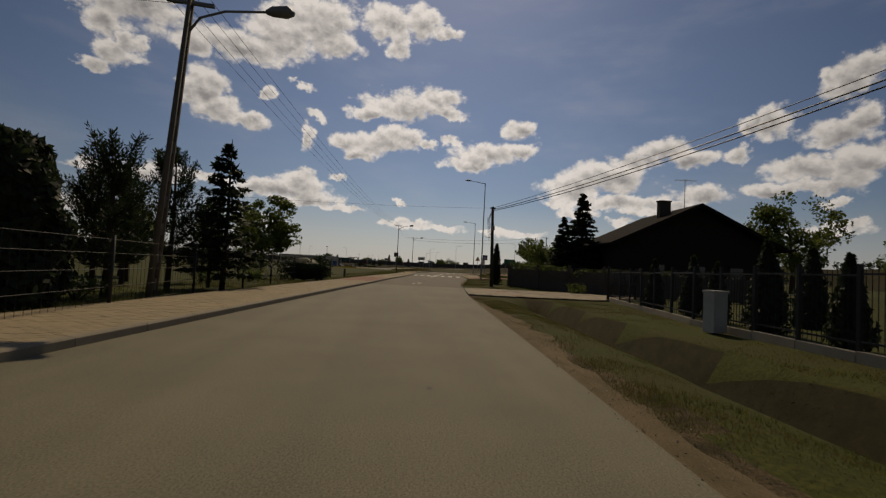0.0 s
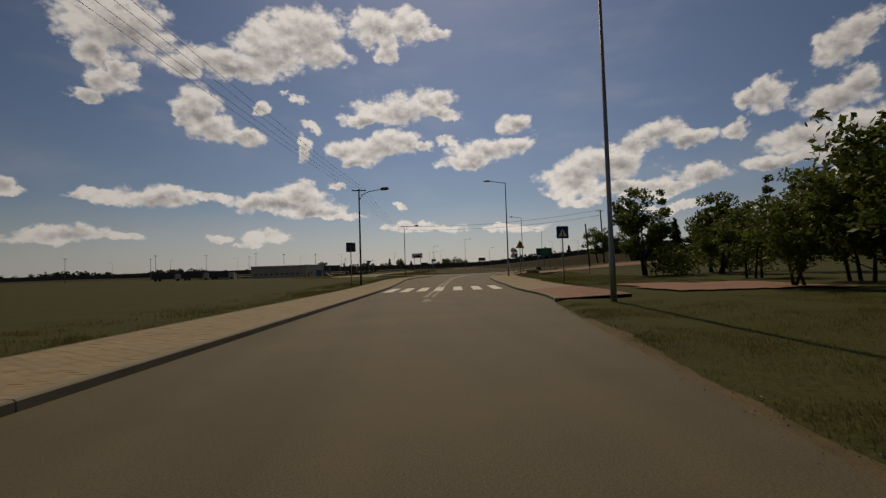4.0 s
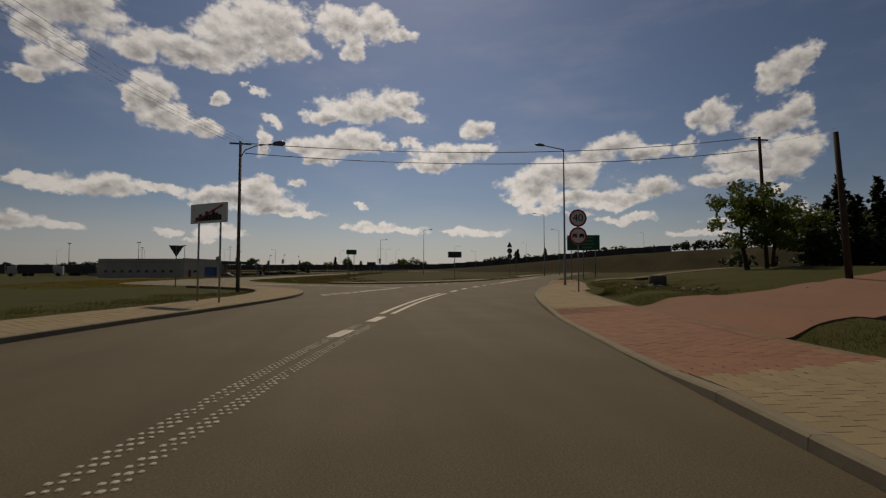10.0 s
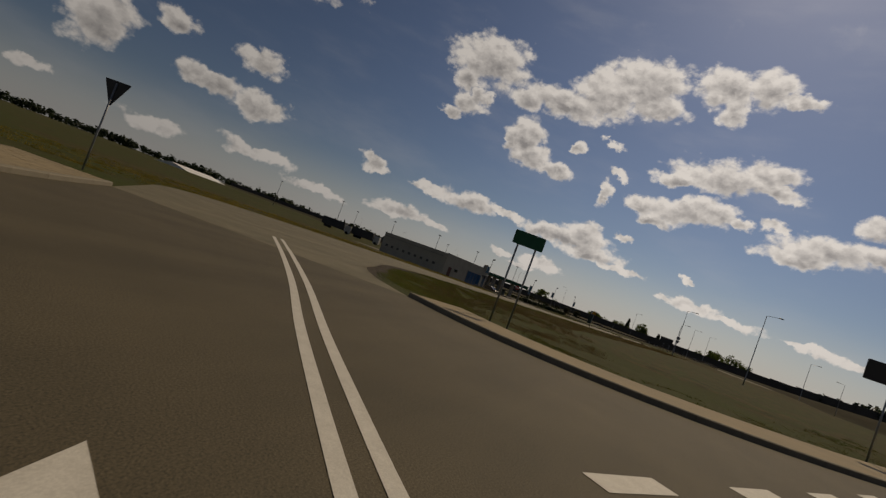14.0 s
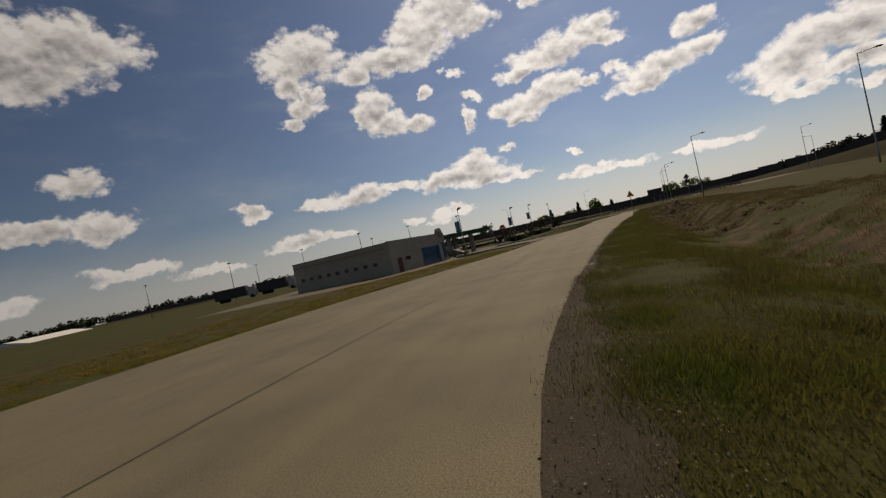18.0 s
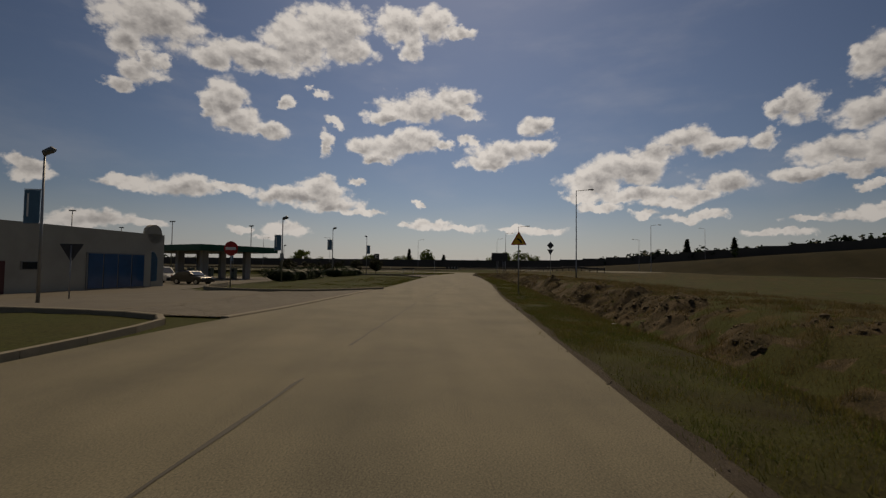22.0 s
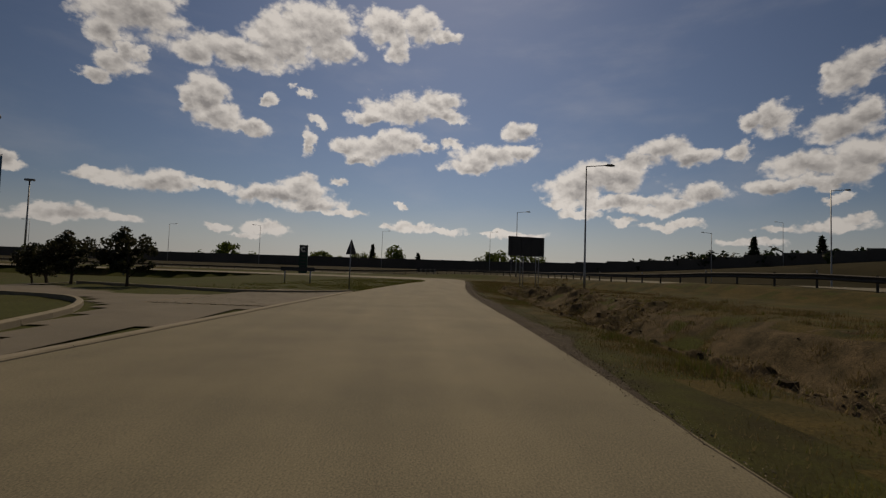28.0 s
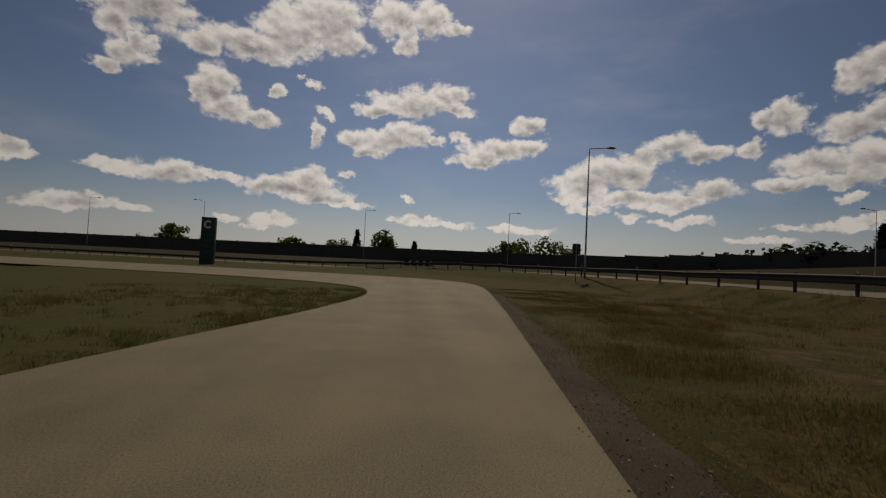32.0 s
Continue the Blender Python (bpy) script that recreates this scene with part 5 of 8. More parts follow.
# pedestrian crossing signs
for x, y, face in ((3.55, 98.0, 1), (-7.95, 106.3, -1)):
    ob = sign_post(x, y, 0 if face > 0 else 180, "blue square crossing sign with a white triangle" if face > 0 else "back of a square crossing sign", 2.72 if face > 0 else 2.9)
    zc = 2.62 if face > 0 else 2.75
    plate = part("plate", add_plate(bmesh.new(), rounded([(-0.31, -0.31), (0.31, -0.31), (0.31, 0.31), (-0.31, 0.31)], 0.04), 0.025, (0, 0, zc)), BLUE if face > 0 else SIGN_BACK, ob)
    tri_p = part("triangle", add_plate(bmesh.new(), tri_points(0.46), 0.004, (0, -0.006, zc - 0.07)), WHITE, plate)
    bm = bmesh.new()
    add_plate(bm, [(-0.03, -0.13), (0.03, -0.13), (0.03, 0.14), (-0.03, 0.14)], 0.003, (0, -0.01, zc - 0.06))
    add_plate(bm, [(-0.15, -0.17), (0.15, -0.17), (0.15, -0.15), (-0.15, -0.15)], 0.003, (0, -0.01, zc - 0.06))
    part("symbol", bm, BLACK, tri_p)


def warning(x, y, turn, side, z, label, kind):
    ob = sign_post(x, y, turn, label, z + side * 0.5)
    plate = part("plate", add_plate(bmesh.new(), tri_points(side), 0.02, (0, 0, z)), RED if kind != "back" else SIGN_BACK, ob)
    if kind == "back":
        part("stiffener", add_box(bmesh.new(), (0, -0.012, z - side * 0.1), (side * 0.55, 0.02, 0.05)), SIGN_BACK, plate)
        return ob
    face = part("face", add_plate(bmesh.new(), tri_points(side * 0.80), 0.004, (0, -0.006, z)), YELLOW, plate)
    bm = bmesh.new()
    if kind == "crossroad":
        add_plate(bm, [(-0.05, -0.2), (0.05, -0.2), (0.05, 0.12), (0.09, 0.12), (0.0, 0.27), (-0.09, 0.12), (-0.05, 0.12)], 0.003, (0, -0.011, z))
        add_plate(bm, [(-0.2, -0.06), (0.2, -0.06), (0.2, -0.01), (-0.2, -0.01)], 0.003, (0, -0.0125, z))
    else:
        outer = [(0.15 - 0.34 * (1 - math.cos(a)) - 0.0, -0.12 + 0.24 * math.sin(a)) for a in np.linspace(0.0, 1.25, 9)]
        inner = [(0.07 - 0.26 * (1 - math.cos(a)), -0.12 + 0.16 * math.sin(a)) for a in np.linspace(1.25, 0.0, 9)]
        add_plate(bm, [(u, w) for u, w in outer + inner], 0.003, (0.0, -0.011, z))
    part("symbol", bm, BLACK, face)
    return ob


warning(5.4, 113.2, 10, 0.8, 2.72, "yellow crossroads warning triangle on a steel post", "crossroad")
warning(-4.3, 228.1, -4, 0.74, 2.5, "yellow sharp bend warning triangle on a steel post", "bend")
warning(-5.9, 283.0, 132, 0.95, 2.15, "dark back of a warning triangle on the verge", "back")


def give_way(x, y, turn, z, label, back=True):
    ob = sign_post(x, y, turn, label, z + 0.2)
    plate = part("plate", add_plate(bmesh.new(), tri_points(0.95, False), 0.02, (0, 0, z)), SIGN_BACK if back else RED, ob)
    if not back:
        part("face", add_plate(bmesh.new(), tri_points(0.68, False), 0.004, (0, -0.006, z)), YELLOW, plate)
    else:
        part("stiffener", add_box(bmesh.new(), (0, -0.012, z + 0.12), (0.5, 0.02, 0.05)), SIGN_BACK, plate)
    return ob


give_way(-10.2, 157.9, 200, 2.65, "dark back of a give way triangle by the junction")
give_way(-24.4, 228.6, 190, 2.2, "dark back of a give way sign by the station exit")
noentry = sign_post(-19.2, 233.0, -8, "round red no entry sign with a white bar", 2.4)
p = round_plate(noentry, 2.15, 0.40, RED, RED)
part("bar", add_plate(bmesh.new(), rounded([(-0.3, -0.08), (0.3, -0.08), (0.3, 0.08), (-0.3, 0.08)], 0.01, 2), 0.004, (0, -0.012, 2.15)), WHITE, p)
town = thing("road_sign", pose(-2.3, 138.5, ground_at(-2.3, 138.5), 0, 0, -35), "white place board with a dark skyline on two posts", "road sign")
part("board", add_plate(bmesh.new(), rounded([(-0.85, -0.32), (0.85, -0.32), (0.85, 0.32), (-0.85, 0.32)], 0.04), 0.02, (0, 0, 3.0)), WHITE, town)
bm = bmesh.new()
for k, h in enumerate((0.12, 0.22, 0.16, 0.3, 0.2, 0.36, 0.24, 0.18)):
    add_plate(bm, [(0, 0), (0.14, 0), (0.14, h), (0, h)], 0.004, (-0.6 + k * 0.15, -0.006, 2.76))
part("skyline", bm, BLACK, town)
for dx in (-0.5, 0.5):
    part("post", add_tube(bmesh.new(), [(dx, 0.05, -0.3), (dx, 0.05, 3.2)], 0.03, 8), STEEL, town)
bm = bmesh.new()
add_plate(bm, [(-0.66, -0.24), (-0.6, -0.27), (0.68, 0.22), (0.62, 0.26)], 0.004, (0, -0.013, 3.0))
part("stroke", bm, RED, town)

board = thing("direction_board", pose(23.6, 163.2, ground_at(23.6, 163.2), 0, 0, -20), "large green direction board on steel legs", "road sign")
plate = part("plate", add_plate(bmesh.new(), rounded([(-1.5, -0.72), (1.5, -0.72), (1.5, 0.72), (-1.5, 0.72)], 0.06), 0.04, (0, 0, 3.45)), GREEN, board)
bm = bmesh.new()
for k, (w, x) in enumerate(((1.5, 0.2), (1.1, 0.3), (1.7, 0.15), (0.9, 0.35))):
    add_plate(bm, [(-w / 2, -0.07), (w / 2, -0.07), (w / 2, 0.07), (-w / 2, 0.07)], 0.004, (x, -0.006, 3.95 - 0.32 * k))
LETTER = material("faded_lettering", (0.10, 0.22, 0.16), 0.5, vary=0.3, scale=6.0)
part("lettering", bm, LETTER, plate)
for dx in (-1.1, 0.0, 1.1):
    part("leg", add_tube(bmesh.new(), [(dx, 0.1, -0.3), (dx, 0.1, 4.0)], 0.05, 8), STEEL, board)
for x, y, turn, w, h, z, name in ((1.85, 163.9, 204, 0.95, 0.42, 2.75, "two"), (12.3, 169.2, 182, 1.45, 0.62, 2.75, "one")):
    ob = thing("direction_sign", pose(x, y, ground_at(x, y), 0, 0, turn), "back of a small direction sign on the island", "road sign")
    part("plate", add_plate(bmesh.new(), rounded([(-w / 2, -h / 2), (w / 2, -h / 2), (w / 2, h / 2), (-w / 2, h / 2)], 0.04), 0.03, (0, 0, z)), SIGN_BACK if name == "one" else GREEN, ob)
    for dx in ((-0.28, 0.28) if name == "two" else (0.0,)):
        part("leg", add_tube(bmesh.new(), [(dx, -0.04, -0.2), (dx, -0.04, z + 0.15)], 0.03, 8), STEEL, ob)
for x, y, zs in ((23.9, 185.8, (4.5, 3.7, 2.9)), (25.4, 187.4, (3.3, 2.6))):
    ob = sign_post(x, y, 190, "stacked sign backs at the island end", zs[0] + 0.3)
    for k, z in enumerate(zs):
        part("plate", add_plate(bmesh.new(), tri_points(0.9) if k == 0 else disc(0.4), 0.02, (0, 0, z)), SIGN_BACK, ob)
diam = sign_post(9.1, 268.0, 185, "stacked priority and give way sign backs by the slip road", 4.5)
part("plate", add_plate(bmesh.new(), rounded([(-0.5, 0), (0, -0.5), (0.5, 0), (0, 0.5)], 0.05), 0.02, (0, 0, 4.15)), SIGN_BACK, diam)
part("plate", add_plate(bmesh.new(), tri_points(0.9, False), 0.02, (0, 0, 3.35)), SIGN_BACK, diam)

# ---- filling station ----


def draped(name, outline, step, lift_z, mat, label, category="pavement", parent=None):
    """A paved sheet that follows the ground inside an outline."""
    xs = np.arange(min(p[0] for p in outline), max(p[0] for p in outline) + step, step)
    ys = np.arange(min(p[1] for p in outline), max(p[1] for p in outline) + step, step)
    X, Y = np.meshgrid(xs, ys)
    keep = inside(X, Y, outline)
    Z = ground_height(X, Y) + lift_z
    ok = keep[:-1, :-1] & keep[:-1, 1:] & keep[1:, 1:] & keep[1:, :-1]
    ids = np.arange(X.size).reshape(X.shape)
    q = np.stack([ids[:-1, :-1], ids[:-1, 1:], ids[1:, 1:], ids[1:, :-1]], -1)[ok]
    used, inv = np.unique(q, return_inverse=True)
    v = np.stack([X.ravel(), Y.ravel(), Z.ravel()], -1)[used]
    ob = new(name, mesh_from(name, v, inv.reshape(-1, 4), mat))
    ob.parent = parent
    return tagged(ob, label, category, kind="structure") if not parent else ob


FORECOURT = material("forecourt_pavers", (0.135, 0.12, 0.092), 0.85, vary=0.5, scale=0.6, fine_scale=30, fine_vary=0.3, bump=0.3)
edge1 = between(SIDE_OUT, 217.2, 230.5)
draped("forecourt", [(x - 0.2, y) for x, y in edge1] + [(-14.6, 228.2), (-18.0, 228.6), (-21.5, 233), (-22.5, 262), (-20.6, 275.5), (-15.9, 273.8), (-12.8, 272.5), (-10.6, 269.6), (-9.5, 265.5), (-8.3, 262.6)] + [(x - 0.2, y) for x, y in between(SIDE_OUT, 262.8, 280)] + [(-12.2, 275.0), (-18.5, 279.5), (-22.5, 290), (-60, 300), (-70, 262), (-64, 226), (-30, 222.5), (-22, 219.8), (-17, 218.8), (-14.6, 217.6)], 0.45, 0.03, FORECOURT, "grey paved filling station forecourt")
for ln, side in ((edge1, False), (between(SIDE_OUT, 263, 280.5), False)):
    kerb([(x, y) for x, y in ln], 0.03, 0.2, side, "flush pale kerb between road and forecourt")
kerb(smooth_line([(-10.7, 231.4), (-12.4, 229.2), (-14.6, 228.1), (-17.6, 228.8), (-19.8, 231.2), (-20.6, 236)], 1.0), 0.11, 0.15, True, "kerb round the grass island nose")
kerb(smooth_line([(-22, 219.5), (-17.2, 218.4), (-14.7, 217.4), (-14.0, 216.0), (-14.0, 212), (-14.4, 208)], 1.0), 0.09, 0.15, False, "kerb round the grass corner by the forecourt")
kerb(smooth_line([(-5.5, 280.0), (-6.3, 279.0), (-7.3, 278.2), (-8.9, 277.7), (-10.6, 277.9), (-13.0, 279.0), (-18.5, 281.5)], 1.0), 0.10, 0.15, True, "pale kerb round the grass beyond the exit")
kerb(smooth_line([(-8.4, 262.4), (-9.4, 265.5), (-10.5, 269.2), (-12.6, 272.2), (-15.9, 273.6), (-19.2, 275.2)], 1.0), 0.10, 0.15, False, "pale kerb round the grass corner by the exit")

SHOP_Z = -1.05
shop = thing("filling_station_shop", pose(-36.7, 236.5, SHOP_Z, 0, 0, -11.6), "pale plastered filling station building with a flat roof", "building")


def shop_box(name, a, b, mat, parent, label="", bevel=0.0):
    a, b = Vector(a), Vector(b)
    return part(name, add_box(bmesh.new(), (a + b) / 2, tuple(abs(v) for v in (b - a)), bevel=bevel), mat, parent, label)


SHOPGLASS = material("blue_tinted_glass", (0.03, 0.10, 0.22), 0.12, spec=0.6, vary=0.5, scale=1.0)
DOOR = material("dark_red_door", (0.09, 0.03, 0.025), 0.6, vary=0.3, scale=3.0)
TRIM = material("roof_trim_metal", (0.22, 0.22, 0.21), 0.5, 0.4, vary=0.3, scale=2.0)
GREEN_FASCIA = material("green_fascia", (0.008, 0.07, 0.04), 0.5, vary=0.3, scale=1.0, fine_scale=10, fine_vary=0.1)
wall_l = shop_box("wall", (-20, 0.0, 0), (-0.35, 16.8, 4.75), PLASTER, shop)
shop_box("wall", (-0.35, 0.0, 0), (0.0, 16.8, 5.0), PLASTER, shop, "taller front wall face")
shop_box("gutter", (-19.8, -0.18, 4.0), (-1.0, -0.02, 4.15), TRIM, shop)
shop_box("parapet", (-20.05, -0.06, 4.76), (-0.36, 0.2, 4.9), TRIM, shop)
bm = bmesh.new()
add_tube(bm, [(0.0, 15.6, 5.0), (-0.5, 15.6, 5.0)], 0.9, 20)
part("rounded_gable", bm, PLASTER, shop)
for k in range(9):
    x = -18.6 + k * 1.9
    w = shop_box("window", (x, -0.05, 1.7), (x + 0.8, 0.02, 2.3), TRIM, shop)
    shop_box("pane", (x + 0.06, -0.07, 1.76), (x + 0.74, -0.05, 2.24), GLASS_DARK, w)
shop_box("door", (0.0, 1.6, 0), (0.05, 2.7, 2.3), DOOR, shop)
w = shop_box("window", (0.0, 3.7, 1.7), (0.05, 5.1, 2.3), TRIM, shop)
shop_box("pane", (0.05, 3.8, 1.76), (0.07, 5.0, 2.24), GLASS_DARK, w)
w = shop_box("shopfront", (0.0, 8.6, 0.1), (0.06, 14.4, 3.1), TRIM, shop)
for k in range(4):
    shop_box("pane", (0.06, 8.75 + 1.42 * k, 0.2), (0.09, 10.05 + 1.42 * k, 3.0), SHOPGLASS, w)
bm = bmesh.new()
add_tube(bm, [(0.4, 6.6, 0), (0.4, 6.6, 3.4)], 0.03, 6)
flagob = thing("feather_flag", pose(-35.0, 244.4, SHOP_Z, 0, 0, -11.6), "tall pale blue feather flag beside the shop", "flag")
part("pole", bm, STEEL, flagob)
FLAG = material("faded_blue_cloth", (0.10, 0.20, 0.30), 0.9, vary=0.5, scale=2.0)
bm = bmesh.new()
add_plate(bm, rounded([(0, 0), (0.6, 0.1), (0.62, 2.2), (0.3, 2.7), (0, 2.8)], 0.12, 4), 0.01, (0.42, 6.6, 0.6))
part("cloth", bm, FLAG, flagob)

canopy = thing("fuel_canopy", pose(-38.4, 271.2, -1.0, 0, 0, -33), "green-edged fuel canopy over the pumps", "canopy")
ROOFING = material("canopy_underside", (0.30, 0.30, 0.29), 0.7, vary=0.3, scale=1.0)
part("roof", add_box(bmesh.new(), (-11.0, 6.0, 4.45), (23.6, 12.6, 0.5)), ROOFING, canopy)
for a, b in (((-22.9, -0.45), (0.9, -0.3)), ((0.75, -0.3), (0.9, 12.4)), ((-22.9, 12.3), (0.9, 12.45)), ((-22.9, -0.3), (-22.75, 12.3))):
    shop_box("fascia", (*a, 4.1), (*b, 4.95), GREEN_FASCIA, canopy)
for x in (-2.5, -8.5, -14.5, -20.0):
    for y in (2.4, 9.4):
        part("column", add_box(bmesh.new(), (x, y, 2.1), (0.7, 0.9, 4.2), bevel=0.04), ROOFING, canopy)
PUMP = material("pump_casing", (0.16, 0.20, 0.18), 0.5, vary=0.3, scale=3.0)
for x in (-5.5, -11.5, -17.2):
    for y in (2.4, 9.4):
        m = canopy.matrix_world @ pose(x, y, 0.0)
        pump = thing("fuel_pump", m, "fuel pump under the canopy", "fuel pump", "fuel pumps")
        part("casing", add_box(bmesh.new(), (0, 0, 0.85), (0.9, 0.5, 1.7), bevel=0.03), PUMP, pump)
        part("display", add_box(bmesh.new(), (0, -0.26, 1.35), (0.6, 0.02, 0.4)), GLASS_DARK, pump)
        part("hose", add_tube(bmesh.new(), [(0.46, 0, 1.5), (0.62, 0, 0.9), (0.5, 0, 0.3)], 0.02, 6), BLACK, pump)

totem = thing("price_totem", pose(-20.7, 345.5, -0.9, 0, 0, 0), "tall dark green price totem of the filling station", "totem sign")
part("body", add_box(bmesh.new(), (0, 0, 3.0), (1.5, 0.5, 6.0), bevel=0.06), material("totem_green", (0.015, 0.05, 0.035), 0.5, vary=0.3, scale=2.0), totem)
head = part("head_panel", add_box(bmesh.new(), (0, -0.27, 5.2), (1.36, 0.03, 1.3)), SIGN_BACK, totem)
bm = bmesh.new()
add_plate(bm, [(0.46 * math.cos(a), 0.46 * math.sin(a)) for a in np.linspace(0.7, 5.6, 18)] + [(0.26 * math.cos(a), 0.26 * math.sin(a)) for a in np.linspace(5.6, 0.7, 18)], 0.01, (0, -0.30, 5.2))
part("emblem", bm, WHITE, head)
for k in range(5):
    shop_box("price_bar", (-0.5, -0.275, 3.9 - 0.62 * k), (0.5, -0.255, 4.15 - 0.62 * k), SIGN_BACK, totem)


def banner_lamp(x, y, height, turn):
    z = ground_at(x, y)
    ob = thing("banner_lamp_post", pose(x, y, z, 0, 0, turn), "slim lamp post with a hanging advertising banner", "lamp post", "banner lamp posts")
    part("pole", add_tube(bmesh.new(), [(0, 0, -0.1), (0, 0, height)], [0.06, 0.035], 10), STEEL, ob)
    bm = bmesh.new()
    add_tube(bm, [(0, 0, height - 0.05), (0.05, -0.05, height + 0.03), (0.32, -0.12, height + 0.12), (0.46, -0.14, height + 0.1)], [0.05, 0.11, 0.12, 0.04], 10)
    part("luminaire", bm, LAMP_GREY, ob)
    b = part("banner", add_box(bmesh.new(), (-0.34, 0, height - 1.85), (0.52, 0.03, 1.15)), FLAG, ob, "blue printed banner")
    shop_box("print_bar", (-0.50, -0.02, height - 2.2), (-0.44, -0.016, height - 1.4), WHITE, b)
    for dz in (-1.25, -2.45):
        part("bracket", add_tube(bmesh.new(), [(0, 0, height + dz), (-0.62, 0, height + dz)], 0.015, 5), STEEL, ob)
    return ob


for x, y, h, t in ((-22.0, 223.8, 5.2, 0), (-19.4, 243.4, 4.9, 0), (-18.7, 261.1, 5.6, 0), (-16.1, 273.6, 5.5, 150), (-31.0, 285.0, 5.4, 0), (-45.0, 300.0, 5.4, 0)):
    banner_lamp(x, y, h, t)
hedge = put(bush(90, 2.6, 1.5, 1.25, "clipped dark hedge bush on the island", 1500, 0.09, THUJA), -19.9, 245.0)
for k, (x, y) in enumerate(((-19.5, 247.6), (-19.3, 250.2), (-19.0, 252.6), (-18.2, 259.4), (-17.9, 262.2), (-17.5, 265.0), (-17.2, 267.6))):
    again(hedge, x, y, 60 * k, 0.95 + 0.05 * (k % 3))
small_tree = put(broadleaf(95, 2.7, 1.05, 0.25, 3600, 0.11, DARK_LEAF, "small dark round-crowned tree on the grass by the exit"), -15.2, 279.6)
for k, (x, y, s) in enumerate(((-18.4, 281.0, 0.95), (-21.5, 284.0, 0.9), (-24.0, 286.5, 0.85), (-27.5, 271.5, 0.8), (-24.6, 274.0, 0.9), (-24.0, 262.5, 0.95), (-27.0, 292.0, 1.0))):
    again(small_tree, x, y, 75 * k, s)
roundback = sign_post(-21.8, 279.2, 180, "back of a round sign by the forecourt", 2.6)
part("plate", add_plate(bmesh.new(), disc(0.42), 0.02, (0, 0, 2.3)), SIGN_BACK, roundback)
frame_board = thing("low_board", pose(-10.3, 291.0, ground_at(-10.3, 291.0), 0, 0, 5), "low dark board on two short legs in the grass", "sign board")
part("board", add_box(bmesh.new(), (0, 0, 0.95), (2.3, 0.06, 0.28), bevel=0.01), SIGN_BACK, frame_board)
for dx in (-0.85, 0.85):
    part("leg", add_tube(bmesh.new(), [(dx, 0.03, -0.2), (dx, 0.03, 0.95)], 0.045, 8), STEEL, frame_board)
for x in (-32.0, -24.6):
    tank = thing("storage_container", pose(x, 343.5, -1.9, 0, 0, 3), "low white container on the grass beyond the station", "container", "white containers")
    part("body", add_box(bmesh.new(), (0, 0, 0.75), (6.6, 2.2, 1.5), bevel=0.05), CAB, tank)
    part("frame", add_box(bmesh.new(), (3.45, 0, 0.8), (0.25, 2.3, 1.75)), SIGN_BACK, tank)

# ---- parked vehicles ----
TYRE = material("tyre_rubber", (0.018, 0.018, 0.018), 0.9, vary=0.3, scale=8.0)
RIM = material("alloy_rim", (0.35, 0.35, 0.36), 0.35, 0.8)
LIGHT_GLASS = material("headlight_glass", (0.55, 0.55, 0.52), 0.15, spec=0.6)


